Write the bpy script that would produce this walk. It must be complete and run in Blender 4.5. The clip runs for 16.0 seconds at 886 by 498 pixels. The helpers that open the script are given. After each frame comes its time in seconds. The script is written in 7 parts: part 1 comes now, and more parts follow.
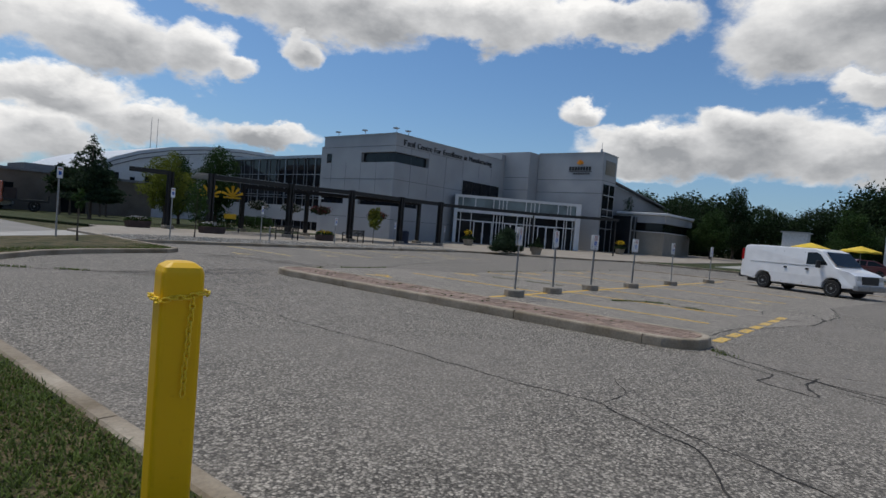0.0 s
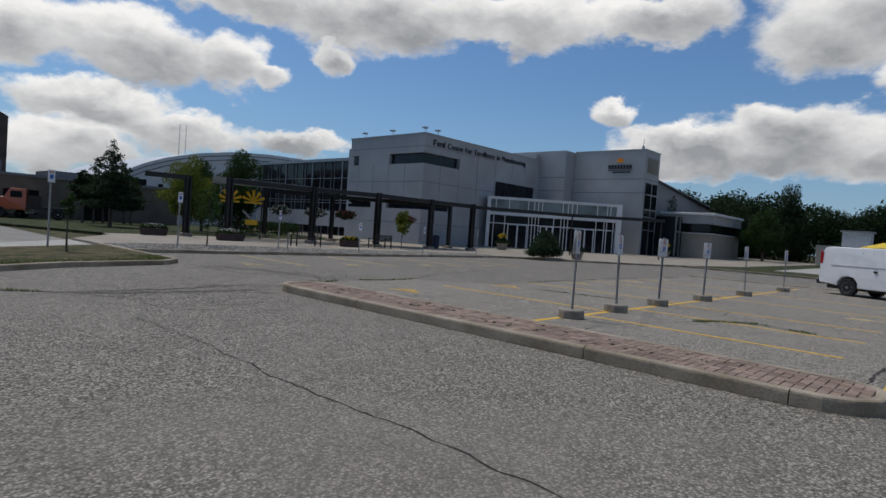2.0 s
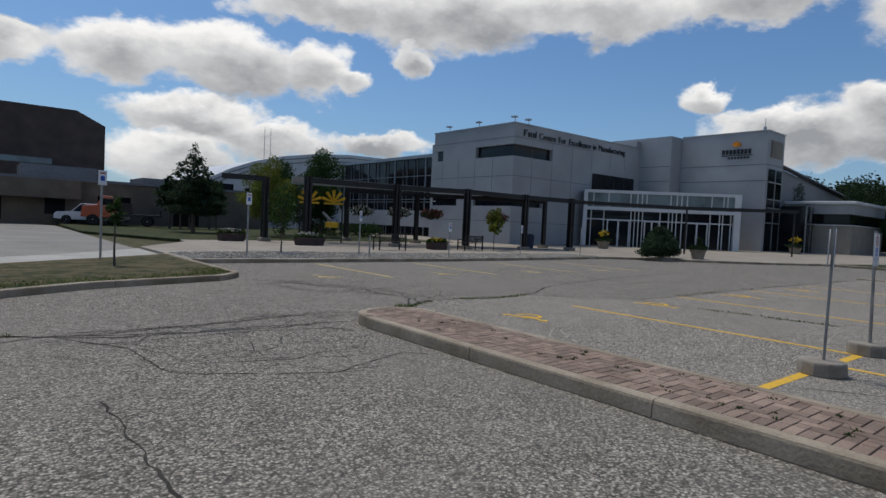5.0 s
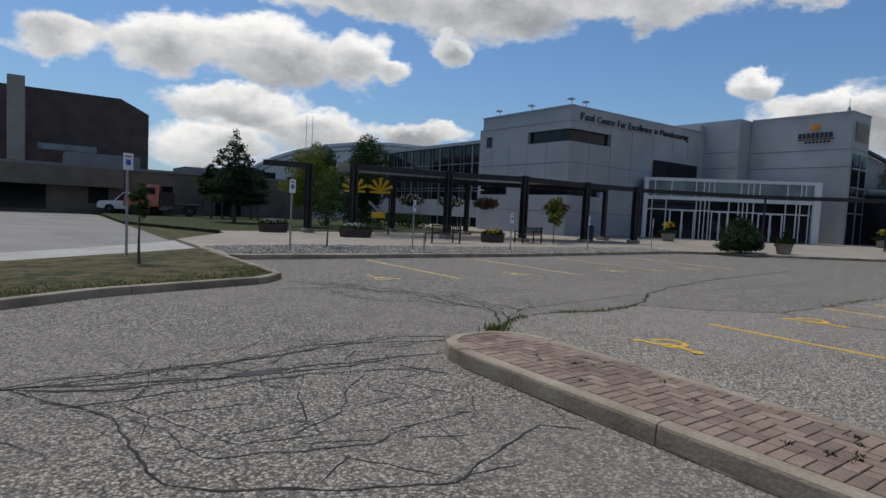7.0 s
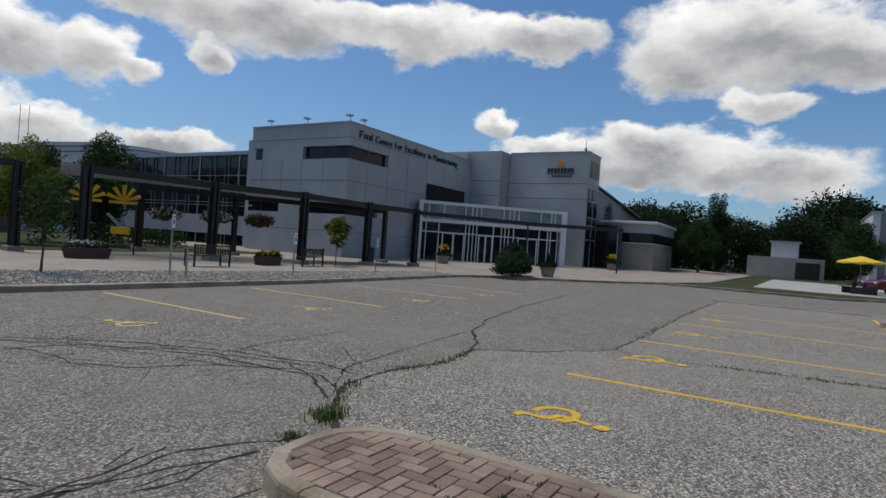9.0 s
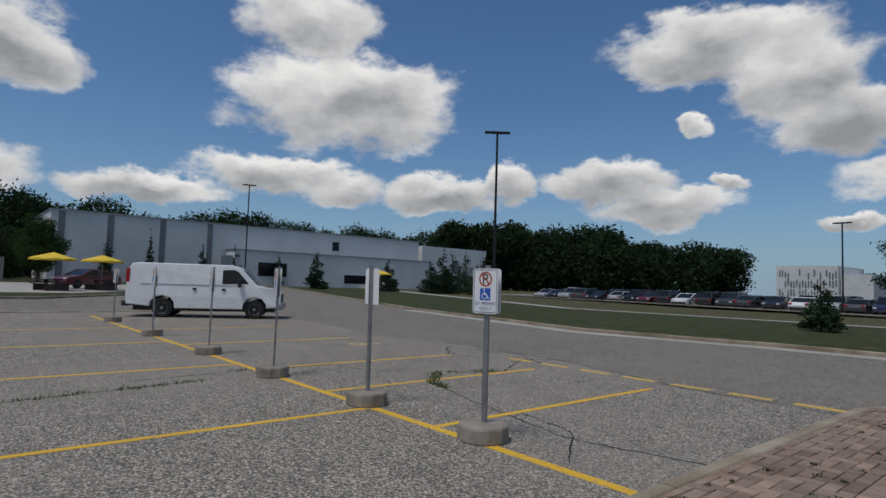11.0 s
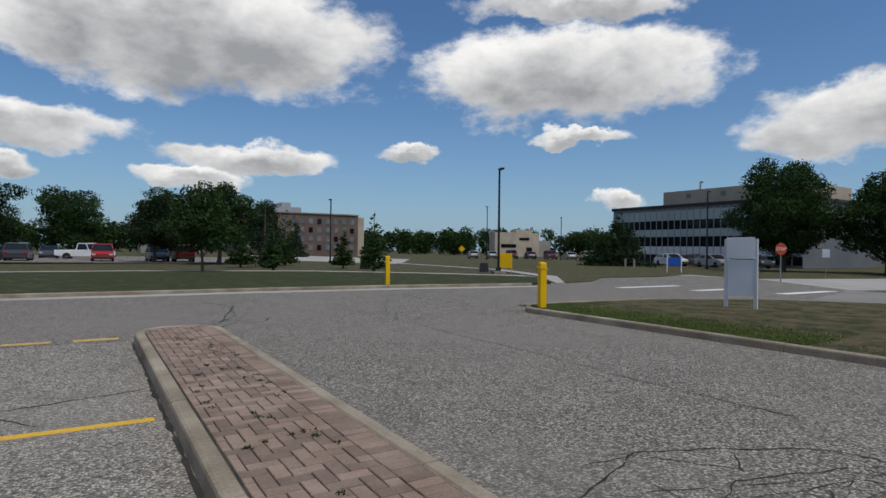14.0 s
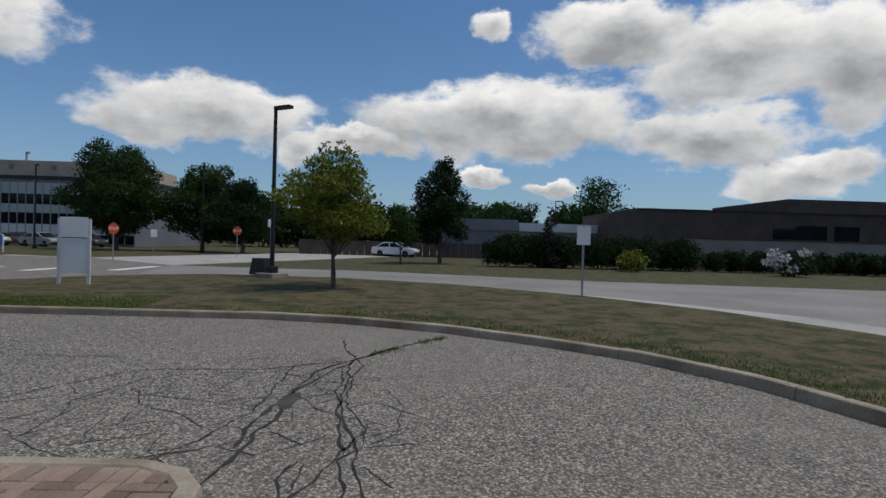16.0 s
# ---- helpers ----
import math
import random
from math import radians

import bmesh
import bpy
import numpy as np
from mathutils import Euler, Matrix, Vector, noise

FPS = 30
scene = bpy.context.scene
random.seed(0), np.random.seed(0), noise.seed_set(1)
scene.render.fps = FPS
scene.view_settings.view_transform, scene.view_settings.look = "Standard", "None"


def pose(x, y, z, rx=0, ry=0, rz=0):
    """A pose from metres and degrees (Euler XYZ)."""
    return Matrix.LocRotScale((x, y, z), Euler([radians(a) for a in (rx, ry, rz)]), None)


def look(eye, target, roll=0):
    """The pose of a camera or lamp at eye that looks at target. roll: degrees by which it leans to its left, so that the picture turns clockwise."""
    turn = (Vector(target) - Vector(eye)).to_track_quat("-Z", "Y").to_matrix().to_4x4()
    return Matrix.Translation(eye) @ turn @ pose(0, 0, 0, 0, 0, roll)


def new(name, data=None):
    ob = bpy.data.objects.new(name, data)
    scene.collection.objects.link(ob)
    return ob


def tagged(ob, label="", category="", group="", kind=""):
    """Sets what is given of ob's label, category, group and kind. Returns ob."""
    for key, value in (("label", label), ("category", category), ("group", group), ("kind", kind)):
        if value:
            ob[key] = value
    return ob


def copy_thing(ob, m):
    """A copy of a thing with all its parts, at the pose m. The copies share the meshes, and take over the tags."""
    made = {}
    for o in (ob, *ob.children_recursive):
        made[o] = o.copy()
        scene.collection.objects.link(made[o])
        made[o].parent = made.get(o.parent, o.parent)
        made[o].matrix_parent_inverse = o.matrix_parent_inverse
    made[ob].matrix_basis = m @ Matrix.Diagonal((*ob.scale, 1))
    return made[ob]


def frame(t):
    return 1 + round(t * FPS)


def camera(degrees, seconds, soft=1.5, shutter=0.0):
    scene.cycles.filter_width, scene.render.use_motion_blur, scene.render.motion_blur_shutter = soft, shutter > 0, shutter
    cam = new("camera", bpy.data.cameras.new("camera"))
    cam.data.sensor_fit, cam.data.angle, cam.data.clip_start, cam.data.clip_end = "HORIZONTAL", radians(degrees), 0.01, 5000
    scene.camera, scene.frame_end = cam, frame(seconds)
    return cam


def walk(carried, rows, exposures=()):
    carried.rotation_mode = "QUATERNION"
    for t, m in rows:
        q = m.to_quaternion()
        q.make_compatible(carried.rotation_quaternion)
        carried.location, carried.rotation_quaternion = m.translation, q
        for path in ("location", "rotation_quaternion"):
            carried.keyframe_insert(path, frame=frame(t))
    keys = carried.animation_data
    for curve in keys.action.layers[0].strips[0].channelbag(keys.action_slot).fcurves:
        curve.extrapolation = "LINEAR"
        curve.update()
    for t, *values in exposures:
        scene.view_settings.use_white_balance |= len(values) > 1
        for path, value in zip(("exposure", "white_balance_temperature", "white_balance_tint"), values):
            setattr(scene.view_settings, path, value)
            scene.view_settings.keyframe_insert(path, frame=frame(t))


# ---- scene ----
cam = camera(75.0, 16.0)
PATH = [
    (0, (-8.877, -2.46, 1.532), (-7.335, -1.188, 1.466), 4.7),
    (0.5, (-8.303, -2.041, 1.542), (-6.768, -0.761, 1.473), 4.6),
    (1, (-7.815, -1.586, 1.585), (-6.298, -0.284, 1.527), 4.3),
    (1.5, (-7.247, -1.086, 1.591), (-5.754, 0.244, 1.531), 4.3),
    (2, (-6.752, -0.516, 1.567), (-5.281, 0.838, 1.505), 4.0),
    (2.5, (-6.269, 0.053, 1.589), (-4.819, 1.429, 1.524), 3.9),
    (3, (-5.832, 0.586, 1.598), (-4.408, 1.989, 1.535), 3.4),
    (3.5, (-5.477, 1.19, 1.62), (-4.084, 2.623, 1.55), 3.8),
    (4, (-5.106, 1.755, 1.607), (-3.747, 3.221, 1.532), 3.1),
    (4.5, (-4.756, 2.397, 1.61), (-3.436, 3.898, 1.536), 2.7),
    (5, (-4.426, 2.958, 1.602), (-3.16, 4.504, 1.517), 2.7),
    (7.3, (-3.318, 6.034, 1.605), (-2.158, 7.658, 1.477), 2.8),
    (7.5, (-3.197, 6.295, 1.594), (-2.027, 7.913, 1.469), 2.5),
    (8, (-2.883, 6.921, 1.585), (-1.639, 8.483, 1.465), 2.6),
    (8.5, (-2.546, 7.528, 1.612), (-1.119, 8.927, 1.527), 3.2),
    (9, (-2.241, 8.051, 1.644), (-0.537, 9.097, 1.631), 4.1),
    (9.5, (-1.891, 8.465, 1.663), (0.047, 8.953, 1.722), 4.9),
    (10, (-1.545, 8.913, 1.621), (0.441, 8.717, 1.746), 4.7),
    (10.1, (-1.473, 8.989, 1.62), (0.496, 8.663, 1.752), 4.7),
    (10.2, (-1.401, 9.063, 1.614), (0.542, 8.606, 1.747), 4.3),
    (12.3, (0.57, 10.586, 1.529), (0.842, 8.605, 1.596), 0.6),
    (12.5, (0.732, 10.688, 1.516), (0.763, 8.689, 1.562), 0.6),
    (13, (1.216, 10.916, 1.528), (0.845, 8.951, 1.558), 0.9),
    (13.5, (1.708, 11.111, 1.53), (0.995, 9.243, 1.546), 0.7),
    (14, (2.244, 11.332, 1.572), (1.199, 9.627, 1.575), 0.7),
    (14.5, (2.715, 11.451, 1.544), (1.344, 9.995, 1.535), 0.5),
    (15, (3.116, 11.522, 1.569), (1.409, 10.481, 1.572), 0.8),
    (15.5, (3.502, 11.863, 1.593), (1.564, 11.371, 1.584), 1.0),
    (16, (3.907, 12.295, 1.577), (1.908, 12.347, 1.554), 1.6),
]
walk(cam, [(t, look(eye, target, roll)) for t, eye, target, roll in PATH],
     exposures=[(0, 0.05), (2.5, -0.06), (5, 0.0), (7.5, 0.06), (8.5, 0.1), (9, 0.08), (10, -0.2), (12.5, -0.22), (13.5, -0.04), (14.5, 0.04), (16, -0.08)])

# ---- world, sun ----
SUN_AZ, SUN_EL = radians(-6), radians(66)      # bearing from +Y towards +X, height
sun_dir = Vector((math.sin(SUN_AZ) * math.cos(SUN_EL), math.cos(SUN_AZ) * math.cos(SUN_EL), math.sin(SUN_EL)))
world = bpy.data.worlds.new("world")
scene.world = world
world.use_nodes = True
wt = world.node_tree
wt.nodes.clear()


def wnode(kind, **inputs):
    n = wt.nodes.new(kind)
    for k, v in inputs.items():
        n.inputs[k].default_value = v
    return n


def wmath(op, a, b=None, clamp=False):
    n = wt.nodes.new("ShaderNodeMath")
    n.operation, n.use_clamp = op, clamp
    for i, v in enumerate((a, b)):
        if v is None:
            continue
        if isinstance(v, (int, float)):
            n.inputs[i].default_value = v
        else:
            wt.links.new(v, n.inputs[i])
    return n.outputs[0]


coord = wnode("ShaderNodeTexCoord")
sky = wnode("ShaderNodeTexSky")
sky.sky_type, sky.sun_disc = "NISHITA", False
sky.sun_elevation, sky.sun_rotation = SUN_EL, SUN_AZ
sky.air_density, sky.dust_density, sky.ozone_density = 1.0, 1.4, 2.5
out = wnode("ShaderNodeOutputWorld")
bg = wnode("ShaderNodeBackground", Strength=0.075)

# cumulus: soft heaps at (bearing, height, half width, half height) in degrees, broken up by noise
CLOUDS_FRONT = [(26, 19.4, 8.8, 2.4), (39, 19.8, 11.9, 3.9), (53, 19.8, 11.3, 2.8), (65, 20, 8.5, 2.2), (10, 13.4, 5.9, 2.7), (18, 13.6, 8.6, 3.4),
                (26, 13.7, 3.9, 3.0), (16, 8.7, 7.0, 2.2), (14, 5.0, 5.9, 2.7), (23, 7.1, 6.2, 2.1), (33, 7.5, 5.5, 1.3), (29, 12.8, 2.4, 1.3),
                (2, 12.3, 3.8, 1.9), (63, 11.9, 2.3, 1.4), (70, 9.5, 7.0, 1.9), (75, 11.2, 3.3, 2.2), (36, 15.6, 2.5, 1.8)]
CLOUDS_EAST = [(85, 19.2, 11.4, 4.5), (93, 17.6, 5.1, 3.1), (87, 13.9, 3.8, 1.8), (117, 24.0, 6.8, 3.6), (120, 17.6, 11.6, 5.0), (79, 9.4, 12.3, 3.1),
               (87, 8.2, 8.5, 2.7), (69, 8.7, 6.7, 2.4), (103, 7.8, 8.3, 1.6), (115, 9.6, 9.8, 2.2), (130, 9.1, 6.7, 2.0), (137, 10.4, 2.6, 2.2)]
CLOUDS_BACK = [(156, 21.7, 10.9, 3.2), (162, 18.3, 6.2, 4.4), (165, 14.3, 5.8, 3.1), (188, 19.1, 19.6, 5.8), (177, 17.7, 7.3, 3.9), (146, 10.1, 6.3, 2.3),
               (151, 7.9, 6.6, 2.0), (174, 9.8, 10.5, 1.9), (193, 8.4, 7.4, 1.6), (188, 6.4, 4.9, 1.1), (166, 6.4, 2.7, 0.8), (156, 9.9, 1.8, 0.9),
               (154, 15.2, 1.8, 1.2), (174, 6.6, 2.2, 1.1)]
CLOUDS_WEST = [(223, 16.6, 16.8, 4.9), (249, 11.0, 10.7, 3.4), (258, 8.8, 2.6, 2.0), (225, 10.9, 4.7, 0.9), (208, 9.4, 2.9, 0.9), (227, 4.8, 2.5, 1.2),
               (225, 22.8, 11.6, 1.7), (276, 20.6, 2.5, 1.6), (287, 19.5, 7.7, 3.1), (298, 16.2, 9.0, 5.3), (306, 15.6, 5.7, 5.5), (278, 11.9, 15.6, 4.1),
               (296, 10.0, 8.3, 3.0), (263, 9.6, 6.0, 1.6), (304, 6.4, 6.3, 2.3), (282, 5.7, 3.2, 0.9), (275, 6.7, 2.8, 0.9)]
parts3 = wnode("ShaderNodeSeparateXYZ")
spin = wnode("ShaderNodeVectorRotate")          # puts the seam of the bearings where no cloud lies
spin.rotation_type = "Z_AXIS"
spin.inputs["Angle"].default_value = radians(154)
wt.links.new(coord.outputs["Generated"], spin.inputs["Vector"])
wt.links.new(spin.outputs[0], parts3.inputs[0])
bearing = wmath("ADD", wmath("MULTIPLY", wmath("ARCTAN2", parts3.outputs[0], parts3.outputs[1]), 57.29578), 154.0)
height = wmath("MULTIPLY", wmath("ARCSINE", parts3.outputs[2]), 57.29578)
flat = wnode("ShaderNodeCombineXYZ")
wt.links.new(bearing, flat.inputs[0])
wt.links.new(height, flat.inputs[1])


def wnoise(scale, detail, rough, stretch=(1, 1, 1)):
    n = wnode("ShaderNodeTexNoise", Scale=scale, Detail=detail, Roughness=rough)
    mp = wnode("ShaderNodeMapping")
    mp.inputs["Scale"].default_value = stretch
    wt.links.new(coord.outputs["Generated"], mp.inputs[0])
    wt.links.new(mp.outputs[0], n.inputs["Vector"])
    return n.outputs[0]


def vmath(op, a, b=None, c=None):
    n = wt.nodes.new("ShaderNodeVectorMath")
    n.operation = op
    for i, v in enumerate((a, b, c)):
        if v is None:
            continue
        if isinstance(v, tuple):
            n.inputs[i].default_value = v
        else:
            wt.links.new(v, n.inputs[i])
    return n


puff = wnoise(9.0, 8.0, 0.62, (1, 1, 1.9))
warp = wmath("MULTIPLY", wmath("SUBTRACT", wnoise(5.0, 5.0, 0.6), 0.5), 1.0)
wmix = wnode("ShaderNodeCombineXYZ")
wt.links.new(wmath("MULTIPLY", warp, 9.0), wmix.inputs[0])
wt.links.new(wmath("MULTIPLY", wmath("SUBTRACT", wnoise(7.0, 5.0, 0.6, (1.3, 1.3, 2.2)), 0.5), 5.0), wmix.inputs[1])
place = vmath("ADD", flat.outputs[0], wmix.outputs[0]).outputs[0]
body, belly, weight = None, None, None
for a, e, w, h in CLOUDS_FRONT + CLOUDS_EAST + CLOUDS_BACK + CLOUDS_WEST:
    w, h = w * 1.0, h * 1.02
    d = vmath("MULTIPLY_ADD", place, (1 / w, 1 / h, 0), (-a / w, -e / h, 0)).outputs[0]
    q = wmath("SUBTRACT", 1.0, vmath("LENGTH", d).outputs["Value"])
    up = vmath("DOT_PRODUCT", d, (0, 1, 0)).outputs["Value"]
    s = wmath("MAXIMUM", q, 0.0)
    lift = wmath("MULTIPLY", up, s)
    body = q if body is None else wmath("MAXIMUM", body, q)
    belly = lift if belly is None else wmath("ADD", belly, lift)
    weight = s if weight is None else wmath("ADD", weight, s)
density = wmath("ADD", body, wmath("MULTIPLY", wmath("SUBTRACT", puff, 0.5), 1.15))
cover = wt.nodes.new("ShaderNodeMapRange")
cover.interpolation_type = "SMOOTHSTEP"
cover.inputs["From Min"].default_value, cover.inputs["From Max"].default_value = -0.05, 0.30
wt.links.new(density, cover.inputs["Value"])
tilt = wmath("DIVIDE", belly, wmath("ADD", weight, 0.08))
thick = wmath("SUBTRACT", wmath("ADD", wmath("MULTIPLY", tilt, 0.85), wmath("MULTIPLY", wmath("SUBTRACT", wnoise(8.0, 5.0, 0.55, (1, 1, 1.8)), 0.5), 1.9)), wmath("MULTIPLY", density, 0.75))
tone = wt.nodes.new("ShaderNodeValToRGB")
tone.color_ramp.elements.new(0.5)
for el, (p, c) in zip(tone.color_ramp.elements, ((0.0, (4.2, 4.35, 4.6)), (0.5, (8.4, 8.45, 8.55)), (1.0, (12.6, 12.45, 12.2)))):
    el.position = p
    el.color = (*c, 1)
wt.links.new(wmath("ADD", wmath("MULTIPLY", thick, 0.75), 0.74), tone.inputs[0])
blend = wt.nodes.new("ShaderNodeMix")
blend.data_type = "RGBA"
haze = wt.nodes.new("ShaderNodeMix")             # the low sky is paler
haze.data_type = "RGBA"
haze.inputs[7].default_value = (5.2, 7.1, 9.1, 1)
wt.links.new(wmath("MULTIPLY", wmath("POWER", wmath("SUBTRACT", 1.0, wmath("ABSOLUTE", parts3.outputs[2]), True), 9.0), 0.62), haze.inputs[0])
deep = wt.nodes.new("ShaderNodeMix")
deep.data_type, deep.blend_type = "RGBA", "MULTIPLY"
deep.inputs[0].default_value = 1.0
deep.inputs[7].default_value = (0.74, 1.05, 1.32, 1)
wt.links.new(sky.outputs[0], deep.inputs[6])
wt.links.new(deep.outputs[2], haze.inputs[6])
wt.links.new(cover.outputs[0], blend.inputs[0])
wt.links.new(haze.outputs[2], blend.inputs[6])
wt.links.new(tone.outputs[0], blend.inputs[7])
wt.links.new(blend.outputs[2], bg.inputs[0])
wt.links.new(bg.outputs[0], out.inputs[0])

sun = new("sun", bpy.data.lights.new("sun", "SUN"))
sun.data.energy, sun.data.angle, sun.data.color = 2.4, radians(16), (1.0, 0.93, 0.83)   # veiled by cloud: soft shadows
sun.matrix_world = look(sun_dir * 100, (0, 0, 0))

# ---- materials ----
def material(name, colour, rough=0.8, metal=0.0, spec=0.5):
    m = bpy.data.materials.new(name)
    m.use_nodes = True
    b = m.node_tree.nodes["Principled BSDF"]
    b.inputs["Base Color"].default_value = (*colour, 1)
    b.inputs["Roughness"].default_value = rough
    b.inputs["Metallic"].default_value = metal
    b.inputs["Specular IOR Level"].default_value = spec
    return m


def tex(m, kind, scale, **more):
    n = m.node_tree.nodes.new(kind)
    c = m.node_tree.nodes.get("Texture Coordinate") or m.node_tree.nodes.new("ShaderNodeTexCoord")
    g = m.node_tree.nodes.get("Geometry") or m.node_tree.nodes.new("ShaderNodeNewGeometry")
    n.inputs["Scale"].default_value = scale
    for k, v in more.items():
        n.inputs[k].default_value = v
    m.node_tree.links.new(g.outputs["Position"], n.inputs["Vector"])
    return n


def ramp(m, source, stops):
    n = m.node_tree.nodes.new("ShaderNodeValToRGB")
    e = n.color_ramp.elements
    while len(e) < len(stops):
        e.new(0.5)
    for el, (p, c) in zip(e, stops):
        el.position = p
        el.color = (*c, 1) if not isinstance(c, (int, float)) else (c, c, c, 1)
    m.node_tree.links.new(source, n.inputs[0])
    return n.outputs[0]


def mix(m, a, b, f, mode="MIX"):
    n = m.node_tree.nodes.new("ShaderNodeMix")
    n.data_type, n.blend_type = "RGBA", mode
    for sock, v in ((n.inputs[0], f), (n.inputs[6], a), (n.inputs[7], b)):
        if isinstance(v, (int, float)):
            sock.default_value = v
        elif isinstance(v, tuple):
            sock.default_value = (*v, 1)
        else:
            m.node_tree.links.new(v, sock)
    return n.outputs[2]


def base(m, socket):
    m.node_tree.links.new(socket, m.node_tree.nodes["Principled BSDF"].inputs["Base Color"])


def bump(m, socket, strength, distance):
    n = m.node_tree.nodes.new("ShaderNodeBump")
    n.inputs["Strength"].default_value, n.inputs["Distance"].default_value = strength, distance
    m.node_tree.links.new(socket, n.inputs["Height"])
    m.node_tree.links.new(n.outputs[0], m.node_tree.nodes["Principled BSDF"].inputs["Normal"])


def grainy(name, dark, light, scale, rough=0.8, metal=0.0, bumps=0.2, spec=0.4, detail=6.0, speck=0.55):
    """A surface with two scales of variation: blotches and fine grain."""
    m = material(name, light, rough, metal, spec)
    big = tex(m, "ShaderNodeTexNoise", scale, Detail=detail)
    fine = tex(m, "ShaderNodeTexNoise", scale * 23, Detail=3.0)
    c = ramp(m, big.outputs[0], [(0.3, dark), (0.7, light)])
    c = mix(m, c, ramp(m, fine.outputs[0], [(0.3, 0.55), (0.7, 1.0)]), speck, "MULTIPLY")
    base(m, c)
    if bumps:
        bump(m, fine.outputs[0], bumps, 0.01)
    return m


def random_tint(m, source, low, high):
    n = m.node_tree.nodes.new("ShaderNodeObjectInfo")
    return mix(m, source, ramp(m, n.outputs["Random"], [(0.0, low), (1.0, high)]), 1.0, "MULTIPLY")


def asphalt_material(name, shade, stone):
    """Worn aggregate: pale warm stones in dark binder, polished patches, faint stains."""
    m = material(name, (0.2, 0.2, 0.2), 0.9, 0, 0.3)
    wob = tex(m, "ShaderNodeTexNoise", 30.0, Detail=2.0)
    stones = tex(m, "ShaderNodeTexVoronoi", stone)
    shift = m.node_tree.nodes.new("ShaderNodeVectorMath")
    shift.operation = "MULTIPLY_ADD"
    shift.inputs[1].default_value = (0.03, 0.03, 0.03)
    m.node_tree.links.new(wob.outputs["Color"], shift.inputs[0])
    m.node_tree.links.new(m.node_tree.nodes["Geometry"].outputs["Position"], shift.inputs[2])
    m.node_tree.links.new(shift.outputs[0], stones.inputs["Vector"])
    hue = m.node_tree.nodes.new("ShaderNodeSeparateColor")
    m.node_tree.links.new(stones.outputs["Color"], hue.inputs[0])
    tones = ((0.0, 0.095), (0.3, 0.180), (0.65, 0.305), (1.0, 0.50))
    pebble = ramp(m, hue.outputs[0], [(p, (v * 1.06 * shade, v * 0.955 * shade, v * 0.80 * shade)) for p, v in tones])
    gap = ramp(m, stones.outputs["Distance"], [(0.28, 1.0), (0.72, 0.25)])
    c = mix(m, pebble, gap, 0.88, "MULTIPLY")
    broad = tex(m, "ShaderNodeTexNoise", 0.22, Detail=5.0)
    mid = tex(m, "ShaderNodeTexNoise", 1.3, Detail=6.0, Roughness=0.65)
    fine = tex(m, "ShaderNodeTexNoise", 70.0, Detail=2.0)
    smooth = mix(m, (0.242 * shade, 0.217 * shade, 0.184 * shade), ramp(m, fine.outputs[0], [(0.3, 0.6), (0.7, 1.0)]), 0.8, "MULTIPLY")
    c = mix(m, c, smooth, ramp(m, broad.outputs[0], [(0.44, 0.0), (0.64, 0.55)]))
    c = mix(m, c, ramp(m, mid.outputs[0], [(0.30, 0.80), (0.5, 0.97), (0.75, 1.06)]), 0.8, "MULTIPLY")
    base(m, c)
    bump(m, stones.outputs["Distance"], 0.6, -0.007)
    return m


def grass_material(name, green, dry, dryness):
    m = material(name, green, 0.9, 0, 0.2)
    patch = tex(m, "ShaderNodeTexNoise", 1.6, Detail=8.0, Roughness=0.78)
    blade = tex(m, "ShaderNodeTexNoise", 38.0, Detail=4.0)
    c = mix(m, green, dry, ramp(m, patch.outputs[0], [(0.62 - dryness * 0.35, 0.0), (0.72 - dryness * 0.3, 1.0)]))
    c = mix(m, c, ramp(m, blade.outputs[0], [(0.3, 0.35), (0.7, 1.15)]), 0.9, "MULTIPLY")
    base(m, c)
    bump(m, blade.outputs[0], 0.9, 0.04)
    return m


def paint_material(name, colour, worn, wear):
    m = material(name, colour, 0.7, 0, 0.3)
    n = tex(m, "ShaderNodeTexNoise", 14.0, Detail=8.0, Roughness=0.75)
    big = tex(m, "ShaderNodeTexNoise", 0.8, Detail=2.0)
    c = mix(m, colour, worn, ramp(m, n.outputs[0], [(0.62 - wear * 0.25, 0.0), (0.72 - wear * 0.2, 1.0)]))
    c = mix(m, c, ramp(m, big.outputs[0], [(0.3, 0.85), (0.7, 1.0)]), 1.0, "MULTIPLY")
    base(m, c)
    return m


def glass_material(name, colour, rough=0.05):
    m = material(name, colour, rough, 0.0, 0.25)
    n = tex(m, "ShaderNodeTexNoise", 0.5, Detail=2.0)
    base(m, mix(m, colour, ramp(m, n.outputs[0], [(0.35, 0.6), (0.65, 1.2)]), 1.0, "MULTIPLY"))
    return m


